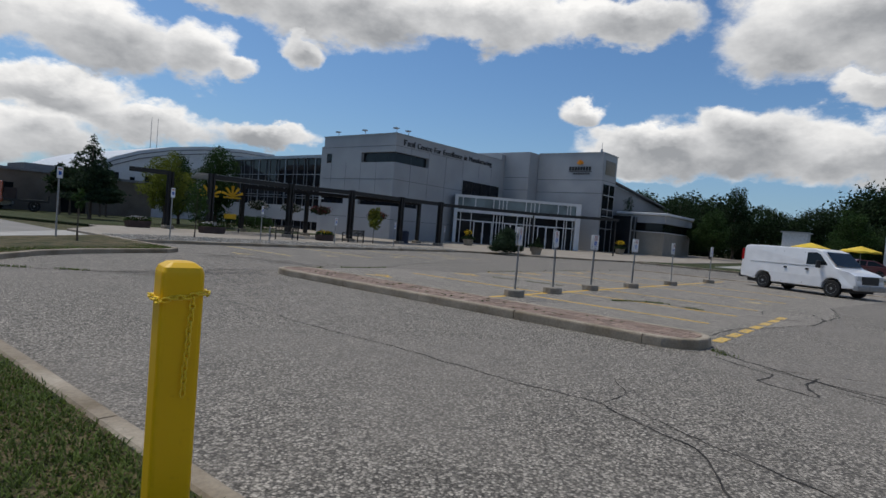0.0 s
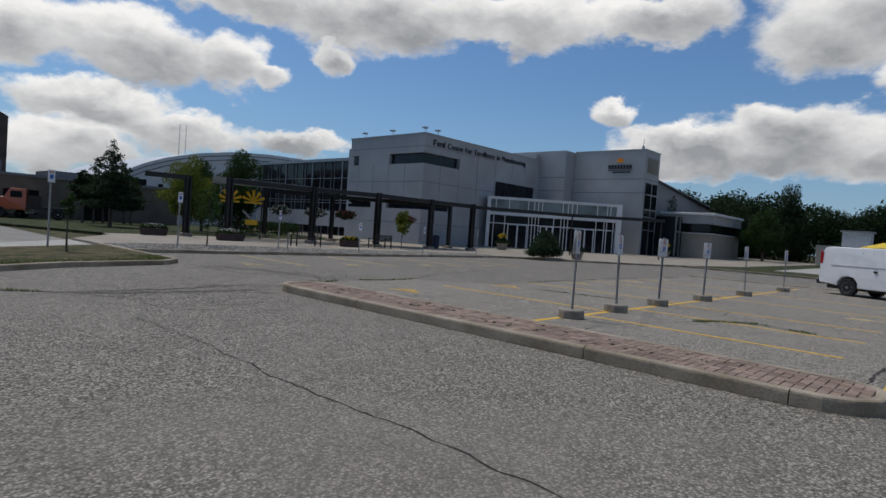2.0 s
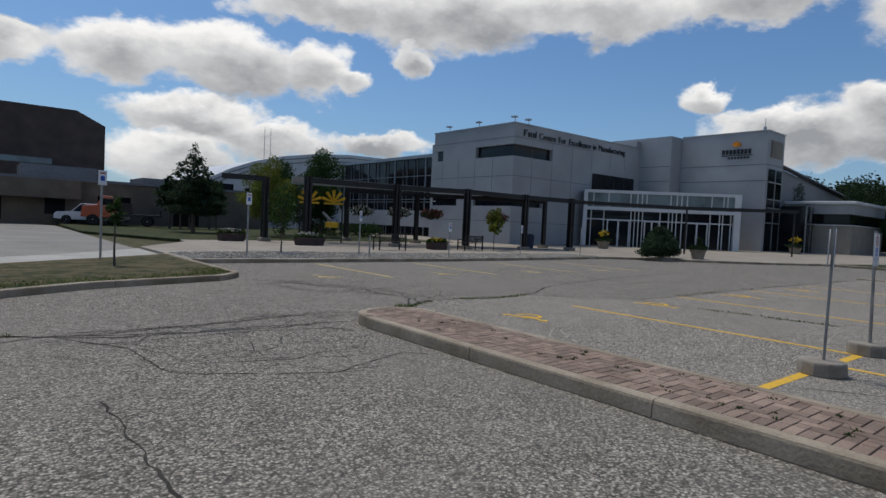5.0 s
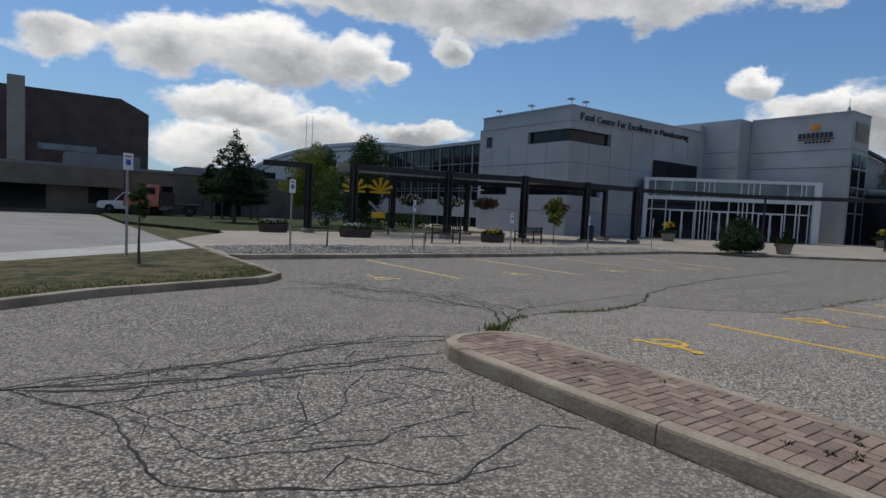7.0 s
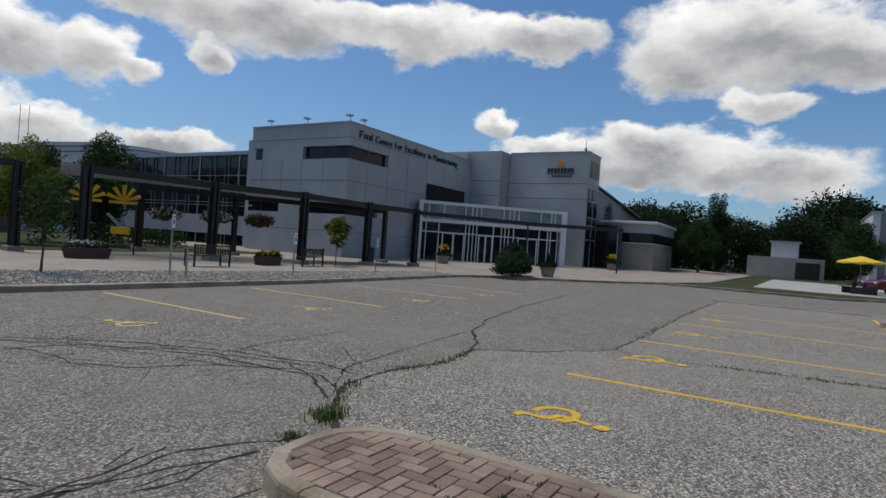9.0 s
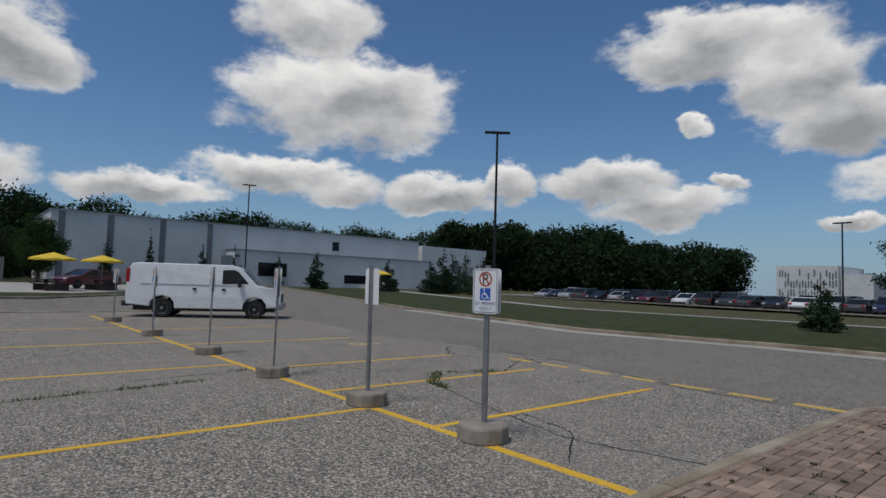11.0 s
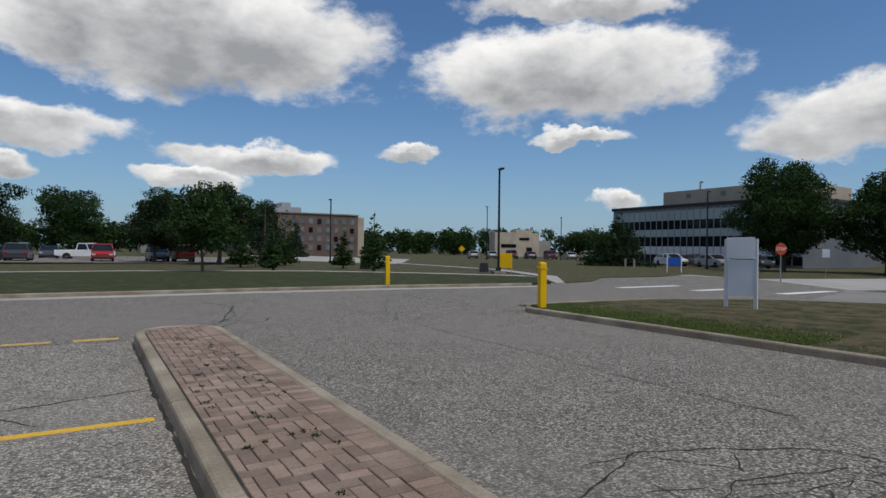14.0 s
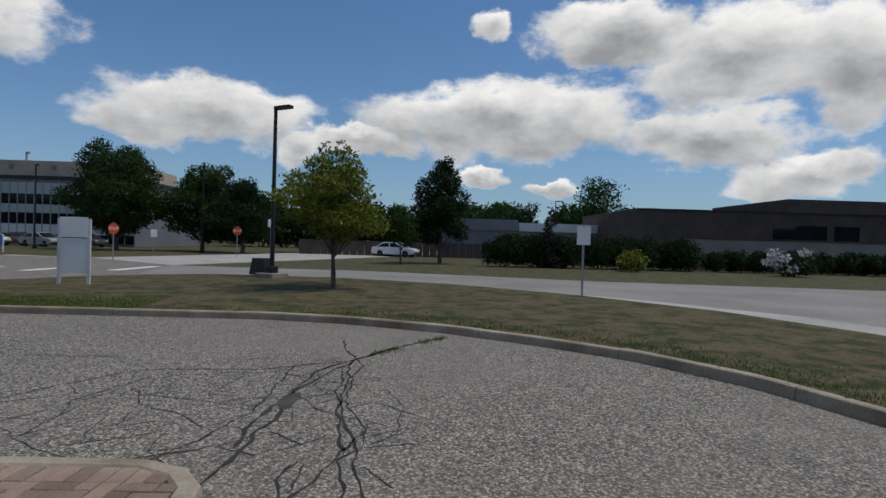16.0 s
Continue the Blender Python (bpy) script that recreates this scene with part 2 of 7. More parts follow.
def leaf_material(name, dark, light):
    m = material(name, light, 0.7, 0, 0.15)
    g = m.node_tree.nodes.new("ShaderNodeNewGeometry")
    c = ramp(m, g.outputs["Random Per Island"], [(0.0, dark), (0.6, light), (1.0, tuple(min(1, v * 1.5) for v in light))])
    big = tex(m, "ShaderNodeTexNoise", 0.6, Detail=2.0)
    base(m, mix(m, c, ramp(m, big.outputs[0], [(0.3, 0.7), (0.7, 1.1)]), 1.0, "MULTIPLY"))
    tr = m.node_tree.nodes.new("ShaderNodeBsdfTranslucent")
    m.node_tree.links.new(m.node_tree.nodes["Principled BSDF"].inputs["Base Color"].links[0].from_socket, tr.inputs[0])
    add = m.node_tree.nodes.new("ShaderNodeMixShader")
    add.inputs[0].default_value = 0.3
    m.node_tree.links.new(m.node_tree.nodes["Principled BSDF"].outputs[0], add.inputs[1])
    m.node_tree.links.new(tr.outputs[0], add.inputs[2])
    m.node_tree.links.new(add.outputs[0], m.node_tree.nodes["Material Output"].inputs[0])
    return m


ASPHALT = asphalt_material("asphalt", 1.0, 46.0)
LOT_ASPHALT = asphalt_material("lot_asphalt", 1.22, 50.0)
CONCRETE = grainy("concrete", (0.34, 0.32, 0.28), (0.46, 0.44, 0.40), 0.5)
KERB = grainy("kerb_concrete", (0.19, 0.145, 0.09), (0.43, 0.365, 0.275), 1.4, bumps=0.6)
BLOCK = grainy("block_concrete", (0.20, 0.175, 0.135), (0.36, 0.32, 0.265), 4.0, bumps=0.7)
GRASS = grass_material("grass", (0.042, 0.058, 0.017), (0.13, 0.11, 0.055), 0.33)
DRY_GRASS = grass_material("dry_grass", (0.040, 0.052, 0.015), (0.15, 0.118, 0.06), 0.57)
FAR_GRASS = grass_material("far_grass", (0.07, 0.076, 0.03), (0.16, 0.13, 0.07), 0.45)
YELLOW_LINE = paint_material("yellow_line_paint", (0.72, 0.42, 0.03), (0.30, 0.26, 0.18), 0.35)
WHITE_LINE = paint_material("white_line_paint", (0.75, 0.75, 0.72), (0.35, 0.34, 0.31), 0.4)
WORN_LINE = paint_material("worn_line_paint", (0.70, 0.43, 0.06), (0.30, 0.265, 0.19), 0.62)
PALE_LINE = paint_material("pale_line_paint", (0.66, 0.48, 0.15), (0.34, 0.30, 0.21), 0.5)
CRACK = grainy("crack_dirt_and_gap", (0.016, 0.014, 0.012), (0.055, 0.048, 0.04), 3.0, 0.95, bumps=0)
PAVER = grainy("paver_brick", (0.225, 0.15, 0.108), (0.36, 0.262, 0.20), 2.4, bumps=0.5)
base(PAVER, random_tint(PAVER, PAVER.node_tree.nodes["Principled BSDF"].inputs["Base Color"].links[0].from_socket, 0.66, 1.18))
# joint sand, its colour darkened to stand in for shadow in the gaps
JOINT = grainy("shaded_joint_sand", (0.03, 0.025, 0.02), (0.075, 0.063, 0.05), 4.0, 0.95)
GRAVEL = grainy("gravel", (0.22, 0.20, 0.17), (0.46, 0.43, 0.38), 9.0, bumps=0.8)
PANEL = grainy("grey_panel", (0.295, 0.305, 0.315), (0.37, 0.38, 0.39), 0.35, 0.55, bumps=0.02, speck=0.12)
DARK_PANEL = grainy("dark_panel", (0.16, 0.17, 0.185), (0.21, 0.22, 0.235), 0.35, 0.5, bumps=0.04)
SEAM = material("panel_seam", (0.10, 0.105, 0.11), 0.8)
GLASS = glass_material("dark_glass", (0.012, 0.014, 0.017))
PALE_GLASS = glass_material("pale_glass", (0.16, 0.20, 0.21), 0.12)
WHITE_METAL = grainy("white_metal", (0.62, 0.63, 0.64), (0.74, 0.75, 0.76), 0.8, 0.45, bumps=0.03)
BLACK_METAL = grainy("black_metal", (0.008, 0.008, 0.009), (0.016, 0.016, 0.018), 1.5, 0.45, 0.0, bumps=0.05)
STEEL = grainy("galvanised_steel", (0.28, 0.29, 0.30), (0.42, 0.43, 0.44), 6.0, 0.42, 0.7, bumps=0.05)
YELLOW_PLASTIC = paint_material("yellow_plastic", (0.86, 0.50, 0.006), (0.74, 0.41, 0.008), 0.1)
YELLOW_PLASTIC.node_tree.nodes["Principled BSDF"].inputs["Roughness"].default_value = 0.38
BROWN_BRICK = grainy("brown_brick", (0.075, 0.055, 0.047), (0.12, 0.09, 0.075), 0.8, 0.85, bumps=0.3)
TAN_WALL = grainy("tan_wall", (0.42, 0.34, 0.25), (0.55, 0.46, 0.35), 0.4, 0.8)
BEIGE_CONCRETE = grainy("beige_concrete", (0.27, 0.245, 0.205), (0.35, 0.32, 0.27), 0.5, 0.85)
WHITE_WALL = grainy("white_wall", (0.62, 0.63, 0.63), (0.72, 0.73, 0.73), 0.25, 0.6, bumps=0.04)
ROOF = grainy("roof_membrane", (0.35, 0.36, 0.36), (0.45, 0.46, 0.46), 0.3, 0.8)
BARK = grainy("bark", (0.07, 0.055, 0.042), (0.15, 0.12, 0.095), 5.0, 0.9, bumps=0.8)
LEAF_MID = leaf_material("leaf_mid", (0.014, 0.030, 0.008), (0.038, 0.074, 0.018))
LEAF_DARK = leaf_material("leaf_dark", (0.010, 0.020, 0.008), (0.024, 0.046, 0.016))
LEAF_BRIGHT = leaf_material("leaf_bright", (0.065, 0.088, 0.012), (0.19, 0.215, 0.034))
PLAZA = grainy("plaza_concrete", (0.27, 0.23, 0.18), (0.37, 0.325, 0.265), 0.6)
LEAF_FIR = leaf_material("leaf_fir", (0.014, 0.028, 0.014), (0.035, 0.06, 0.03))
LEAF_PURPLE = leaf_material("leaf_purple", (0.016, 0.014, 0.016), (0.035, 0.03, 0.03))

# ---- building tools ----
def mesh_of(bm, name):
    me = bpy.data.meshes.new(name)
    bmesh.ops.recalc_face_normals(bm, faces=bm.faces)
    bm.to_mesh(me)
    bm.free()
    return me


def part(name, bm, mat, parent=None, label="", smooth=False):
    """One mesh object out of a bmesh, under a thing or a part."""
    me = mesh_of(bm, name) if isinstance(bm, bmesh.types.BMesh) else bm
    if mat and not me.materials:
        me.materials.append(mat)
    if smooth:
        for p in me.polygons:
            p.use_smooth = True
    ob = new(name, me)
    if parent:
        ob.parent = parent
    if label:
        ob["label"] = label
    return ob


def thing(name, label, category, at=(0, 0, 0), turn=0.0, group="", kind=""):
    ob = new(name)
    ob.empty_display_size = 0.2
    ob.matrix_basis = pose(*at, 0, 0, turn)
    return tagged(ob, label, category, group, kind)


def structure(ob, label, category=""):
    return tagged(ob, label, category or ob.name.split(".")[0].replace("_", " "), "", "structure")


def box(bm, x0, x1, y0, y1, z0, z1, bevel=0.0):
    v = [bm.verts.new((x, y, z)) for z in (z0, z1) for x, y in ((x0, y0), (x1, y0), (x1, y1), (x0, y1))]
    fs = [bm.faces.new([v[i] for i in q]) for q in ((3, 2, 1, 0), (4, 5, 6, 7), (0, 1, 5, 4), (1, 2, 6, 5), (2, 3, 7, 6), (3, 0, 4, 7))]
    if bevel:
        es = list({e for f in fs for e in f.edges})
        bmesh.ops.bevel(bm, geom=es, offset=bevel, segments=2, affect="EDGES", profile=0.5)
    return bm


def boxes(*bs, bevel=0.0):
    bm = bmesh.new()
    for b in bs:
        box(bm, *b, bevel=bevel)
    return bm


def tube(bm, p, q, r0, r1=None, n=10, caps=True):
    p, q = Vector(p), Vector(q)
    r1 = r0 if r1 is None else r1
    rot = (q - p).to_track_quat("Z", "Y").to_matrix()
    rings = []
    for c, r in ((p, r0), (q, r1)):
        rings.append([bm.verts.new(c + rot @ Vector((r * math.cos(2 * math.pi * i / n), r * math.sin(2 * math.pi * i / n), 0))) for i in range(n)])
    for i in range(n):
        bm.faces.new((rings[0][i], rings[0][(i + 1) % n], rings[1][(i + 1) % n], rings[1][i]))
    if caps:
        bm.faces.new(rings[0][::-1])
        bm.faces.new(rings[1])
    return bm


def tubes(*ts, n=10):
    bm = bmesh.new()
    for t in ts:
        tube(bm, *t, n=n)
    return bm


def lathe(bm, profile, n=16, centre=(0, 0)):
    rings = [[bm.verts.new((centre[0] + r * math.cos(2 * math.pi * i / n), centre[1] + r * math.sin(2 * math.pi * i / n), z)) for i in range(n)] for r, z in profile]
    for a, b in zip(rings, rings[1:]):
        for i in range(n):
            bm.faces.new((a[i], a[(i + 1) % n], b[(i + 1) % n], b[i]))
    bm.faces.new(rings[0][::-1])
    bm.faces.new(rings[-1])
    return bm


def gz(x):
    """The lot rises gently towards the east."""
    return 0.014 * max(0.0, x - 27.0)


def slab(bm, outline, z0, z1):
    """A flat sheet with thickness over an outline in plan."""
    lo = [bm.verts.new((x, y, z0 + gz(x))) for x, y in outline]
    hi = [bm.verts.new((x, y, z1 + gz(x))) for x, y in outline]
    bm.faces.new(hi)
    bm.faces.new(lo[::-1])
    k = len(outline)
    for i in range(k):
        bm.faces.new((lo[i], lo[(i + 1) % k], hi[(i + 1) % k], hi[i]))
    return bm


def arc(cx, cy, r, a0, a1, n=8):
    return [(cx + r * math.cos(radians(a0 + (a1 - a0) * i / n)), cy + r * math.sin(radians(a0 + (a1 - a0) * i / n))) for i in range(n + 1)]


def resample(pts, step):
    out = [Vector(pts[0])]
    carry = 0.0
    for a, b in zip(pts, pts[1:]):
        a, b = Vector(a), Vector(b)
        length = (b - a).length
        d = step - carry
        while d <= length:
            out.append(a + (b - a) * (d / length))
            d += step
        carry = length - (d - step)
    if (out[-1] - Vector(pts[-1])).length > step * 0.2:
        out.append(Vector(pts[-1]))
    return out


def sweep(bm, pts, profile, closed=False):
    """A profile of (sideways, up) pairs drawn along a path in plan; sideways is to the left of the walk."""
    pts = [Vector(p).to_2d() for p in pts]
    rings = []
    k = len(pts)
    for i, p in enumerate(pts):
        a = pts[(i - 1) % k] if closed or i else p
        b = pts[(i + 1) % k] if closed or i < k - 1 else p
        d = (b - a).normalized()
        left = Vector((-d.y, d.x))
        rings.append([bm.verts.new((*(p + left * s), z + gz(p.x))) for s, z in profile])
    m = len(profile)
    for i in range(k if closed else k - 1):
        r, q = rings[i], rings[(i + 1) % k]
        for j in range(m):
            bm.faces.new((r[j], q[j], q[(j + 1) % m], r[(j + 1) % m]))
    if not closed:
        bm.faces.new(rings[0][::-1])
        bm.faces.new(rings[-1])
    return bm


def kerb(name, label, pts, width=0.16, height=0.15, z=0.0, piece=2.4, closed=False):
    """A row of kerb stones with open joints; the face to the road lies on the path, the stone to its left."""
    row = thing(name, label, "kerb", kind="structure")
    if closed:
        pts = list(pts) + [pts[0]]
    fine = resample(pts, 0.3)
    per = max(2, round(piece / 0.3))
    rng = random.Random(len(fine))
    i = 0
    while i < len(fine) - 1:
        seg = fine[i:i + per + 1]
        if len(seg) > 1:
            seg = [v.copy() for v in seg]
            d0, d1 = (seg[1] - seg[0]).normalized(), (seg[-1] - seg[-2]).normalized()
            seg[0] += d0 * 0.006
            seg[-1] -= d1 * 0.006
            h = height + rng.uniform(-0.006, 0.006)
            j = rng.uniform(-0.006, 0.006)
            prof = [(j - 0.012, z - 0.08), (j + 0.004, z + h - 0.035), (j + 0.012, z + h - 0.012), (j + 0.035, z + h), (width - 0.02, z + h), (width, z + h - 0.02), (width, z - 0.08)]
            part("kerb_stone", sweep(bmesh.new(), seg, prof), KERB, row)
        i += per
    return row

# ---- ground, roads, kerbs ----
def sheet(name, outline, z0, z1, mat, label, category=""):
    return structure(part(name, slab(bmesh.new(), outline, z0, z1), mat), label, category)


gm = bmesh.new()
gv = [gm.verts.new(v) for v in ((-900, -900, -0.03), (27, -900, -0.03), (27, 900, -0.03), (-900, 900, -0.03), (900, -900, 2.0), (900, 900, 2.0), (80, -900, 0.70), (80, 900, 0.70))]
for q in ((0, 1, 2, 3), (1, 6, 7, 2), (6, 4, 5, 7)):
    gm.faces.new([gv[i] for i in q])
structure(part("ground", gm, FAR_GRASS), "wide flat ground of dull summer grass")
sheet("road", [(-33, -30), (-27.5, -26), (-15.2, -9.0), (27, -12.2), (27, 30), (0.9, 30), (0.9, 60), (-3, 75), (-12, 75), (-13, 40), (-20.7, 32), (-22, 20), (-25.8, 9), (-26.4, -1), (-33, -9)], -0.1, 0.0, ASPHALT, "worn grey asphalt of the parking lot and drive", "asphalt")
sheet("east_road", [(27, -12.2), (68, -23), (68, -15), (45, -2), (36.5, 6), (36.5, 20), (27, 24)], -0.1, 0.0, ASPHALT, "worn grey asphalt drive rising to the east", "asphalt")

# paler asphalt sheet over the stalls, bounded by the crack lines
sheet("stall_paving", [(1.4, 0.25), (4.0, 0.35), (7.0, -0.6), (10.5, -0.9), (14.0, -0.3), (26.4, -2.0), (26.9, 3.0), (26.2, 10.9), (17.3, 10.95), (12.0, 10.75), (8.2, 10.7), (6.7, 11.6), (5.9, 12.35),
                       (4.6, 12.15), (3.8, 12.35), (2.8, 12.25), (1.9, 11.7), (1.4, 10.9)], -0.02, 0.0015, LOT_ASPHALT, "paler worn asphalt of the parking stalls", "asphalt")

ISL_W, ISL_L = 1.60, 11.1
ISL_X = 0.20
R = 0.68
island_outline = ([(0.0, ISL_L - R)] + [(0.0, R)] + arc(R, R, R, 180, 270)[1:] + [(ISL_W - R, 0.0)] + arc(ISL_W - R, R, R, 270, 360)[1:]
                  + [(ISL_W, ISL_L - R)] + arc(ISL_W - R, ISL_L - R, R, 0, 90)[1:] + [(R, ISL_L)] + arc(R, ISL_L - R, R, 90, 180)[1:-1])
island_outline = [(ISL_X + x * (ISL_W - ISL_X) / ISL_W, y) for x, y in island_outline]
kerb("island_kerb", "weathered concrete kerb round the brick island", island_outline, 0.155, 0.16, piece=2.4, closed=True)

# grass island between the drive and the outer road
grass_road_side = [(-7.25, -0.1), (-7.25, 9.2), (-6.9, 10.8), (-6.1, 12.6), (-5.1, 14.0), (-4.0, 15.2), (-2.6, 16.1), (-1.0, 16.6), (0.3, 17.0), (0.95, 17.7), (0.95, 18.6)]
grass_far_side = [(0.95, 24.8), (-1.4, 22.9), (-4.0, 20.9), (-6.5, 20.5), (-9.7, 19.3), (-13.2, 16.8), (-16.5, 13.0), (-18.2, 9.0), (-18.6, 4.0), (-16.0, 1.0), (-12.5, -0.6), (-9.0, -0.9)]
kerb("drive_kerb", "weathered concrete kerb along the dry grass", ([(-12.5, -0.7), (-9.0, -1.0), (-7.8, -0.75)] + grass_road_side + [(0.95, 24.8)])[::-1][::-1], 0.16, 0.14)
sheet("grass_island", [(x - 0.12, y) for x, y in grass_road_side] + grass_far_side, -0.05, 0.12, DRY_GRASS, "dry mown grass between drive and road", "grass")
sheet("road_shoulder", [(0.95, 24.8), (-1.4, 22.9), (-4.0, 20.9), (-6.5, 20.5), (-9.7, 19.3), (-13.2, 16.8), (-16.5, 13.0), (-17.4, 13.4), (-13.8, 18.2), (-9.8, 21.4), (-5, 23.4), (-2, 26), (0.95, 29.5)], -0.05, 0.02, CONCRETE, "pale concrete strip along the outer road", "pavement")
# verge behind, beyond the drive
verge_edge = [(-14.8, -8.9), (-8.3, -9.7), (-3.0, -9.9), (6.0, -9.7), (12.4, -8.6), (17.4, -9.8), (27.0, -12.0), (34, -13.8), (68, -22.5)]
kerb("verge_kerb", "pale concrete kerb along the green verge", verge_edge, 0.16, 0.13)
sheet("gutter", [(x, y + 0.02) for x, y in verge_edge[:7]] + [(x, y + 0.95) for x, y in verge_edge[:7]][::-1], -0.05, 0.006, CONCRETE, "pale concrete gutter along the verge kerb", "pavement")
sheet("grass_verge", [(x, y - 0.1) for x, y in verge_edge[:7]] + [(27, -25.8), (0, -27), (-9.7, -24.5), (-15, -20), (-19, -15)], -0.05, 0.11, GRASS, "green mown verge", "grass")
sheet("grass_verge_east", [(27, -12.1), (34, -13.9), (68, -22.6), (68, -36), (27, -25.8)], -0.05, 0.11, GRASS, "green mown verge rising to the east", "grass")
sheet("footpath", [(80, -40), (27, -25.8), (0, -27), (-9.7, -24.5), (-15, -20), (-19, -15), (-20.3, -16), (-16, -21.3), (-10.4, -26), (0, -28.6), (27, -27.4), (80, -42)], -0.05, 0.09, CONCRETE, "pale concrete footpath beyond the verge", "pavement")
sheet("car_park", [(60, -50.5), (-14, -47), (-18, -80), (70, -90)], -0.05, 0.03, ASPHALT, "asphalt of the far car park", "asphalt")
sheet("cross_road", [(-33, -9), (-26.4, -1), (-70, 14), (-120, 34), (-120, 24), (-70, 2)], -0.05, 0.01, CONCRETE, "pale side road between lawns", "road")
sheet("far_road", [(-15.2, -9), (-27.5, -26), (-33, -30), (-20, -60), (-24, -110), (-34, -110), (-44, -60), (-38, -28), (-33, -9)], -0.08, -0.005, CONCRETE, "pale worn road leading away", "road")
sheet("grass_field", [(-17.2, -9.8), (-21.6, -15.0), (-25.6, -25.2), (-26.4, -44.0), (-45.0, -76.0), (-50, -56), (-63, -48), (-42.0, -22.5), (-35.5, -15.6), (-29.0, -13.0), (-24.0, -13.2), (-20.0, -10.2)], -0.05, 0.05, FAR_GRASS, "dull dry grass field beyond the crossing", "grass")
sheet("grass_corner", [(-14.9, -9.2), (-16.7, -9.6), (-19.6, -13.6), (-18.6, -14.8)], -0.05, 0.10, GRASS, "green corner of the verge by the crossing", "grass")
sheet("field_path", [(-16.9, -9.5), (-17.3, -9.3), (-21.9, -14.8), (-26.0, -25.2), (-26.9, -44.0), (-25.9, -44.0), (-25.0, -25.4), (-20.9, -15.3)], -0.05, 0.065, CONCRETE, "narrow pale path along the grass field", "pavement")
# gravel bed and plaza
plaza_edge = [(1.0, 22.0), (12, 22.2), (24.5, 23.4), (27.0, 22.7), (29.8, 19.8), (32.6, 17.6), (37, 15.2), (43, 13.2)]
kerb("plaza_kerb", "worn concrete kerb in front of the gravel bed", plaza_edge, 0.16, 0.14)
sheet("gravel_bed", [(0.95, 22.1), (12, 22.35), (24.5, 23.55), (24.8, 26.0), (14, 25.6), (5, 26.3), (1.0, 25.0)], -0.05, 0.13, GRAVEL, "pale gravel bed along the kerb", "gravel")
sheet("plaza_west", [(24.5, 23.5), (27.0, 22.8), (27, 60), (8, 60), (4, 34), (0.95, 29), (0.95, 25.0), (5, 26.2), (14, 25.5), (24.8, 25.9)], -0.05, 0.12, PLAZA, "worn tan concrete plaza with walkway", "pavement")
sheet("plaza_east", [(27.0, 22.8), (29.8, 19.9), (32.6, 17.7), (37, 15.3), (43, 13.3), (75, 12), (75, 60), (27, 60)], -0.05, 0.12, PLAZA, "worn tan concrete plaza before the entrance", "pavement")
sheet("lawn", [(4.2, 36.2), (27, 40), (27, 70), (12, 70), (1.2, 62), (0.9, 45)], 0.0, 0.14, GRASS, "lawn with trees beside the plaza", "grass")
sheet("east_lawn", [(37.2, 6), (37.2, 15.0), (43, 13.1), (75, 11.5), (75, -14), (68, -15), (45, -2)], -0.04, 0.10, GRASS, "lawn between east drive and building", "grass")
sheet("concrete_pad", [(42, 10.5), (42, 3.5), (47, -1), (62, -6), (62, 10)], 0.0, 0.125, CONCRETE, "pale concrete pad under the picnic tables", "pavement")
kerb("east_kerb", "low concrete kerb along the east drive", [(36.9, 15.1), (36.9, 6), (45, -2.2), (68, -15.2)][::-1], 0.16, 0.13)
kerb("end_kerb", "flush concrete edge at the end of the stalls", [(26.4, 11.2), (27.0, 3.0), (26.5, -2)], 0.25, 0.05)

# yellow stall lines
def line(x0, x1, y0, y1, mat=None):
    part("painted_line", boxes((x0, x1, y0, y1, 0.001, 0.005)), mat or YELLOW_LINE, lines)


lines = thing("parking_lines", "worn yellow parking stall lines on asphalt", "road marking", kind="structure")
line(1.72, 24.5, 5.44, 5.56)
for x in (5.5, 9.9, 14.3, 18.7):
    line(x - 0.05, x + 0.05, 5.57, 10.65)
for x in (4.3, 6.75, 9.2, 13.5, 17.8):
    line(x - 0.05, x + 0.05, 0.9, 5.43)
for x in (5.05, 9.3, 13.6, 17.9):
    line(x - 0.05, x + 0.05, 16.8, 21.6, PALE_LINE)
for i in range(7):
    line(1.8 + i * 0.95, 2.45 + i * 0.95, 0.02, 0.2, WORN_LINE)
for i in range(3):
    part("crossing_bar", boxes((-21.5 - i * 1.6, -17.5 - i * 1.6, -6.4 + i * 2.6, -5.9 + i * 2.6, 0.012, 0.018)), WHITE_LINE, lines)

PALE_ROAD = grainy("pale_road", (0.20, 0.185, 0.16), (0.29, 0.27, 0.24), 0.35)
sheet("outer_road", [(-18.9, 1.0), (-18.7, 4.0), (-18.3, 9.0), (-17.5, 13.4), (-13.9, 18.3), (-9.9, 21.5), (-5.1, 23.5), (-2.1, 26.1), (0.85, 29.6), (0.85, 60), (-3.1, 74.9), (-11.9, 74.9), (-12.9, 40), (-20.6, 32), (-21.9, 20), (-25.7, 9), (-26.3, -1)], -0.06, 0.005, PALE_ROAD, "pale worn road round the grass island", "road")

# ---- main building ----
def text_mesh(words, size, depth):
    cu = bpy.data.curves.new("lettering", "FONT")
    cu.body, cu.size, cu.extrude = words, size, depth
    ob = bpy.data.objects.new("lettering", cu)
    scene.collection.objects.link(ob)
    bpy.context.view_layer.update()
    me = bpy.data.meshes.new_from_object(ob.evaluated_get(bpy.context.evaluated_depsgraph_get()))
    bpy.data.objects.remove(ob)
    bpy.data.curves.remove(cu)
    me.materials.clear()
    return me


hall = thing("college_building", "grey panelled two-storey building with dark glazing and glass entrance", "building")


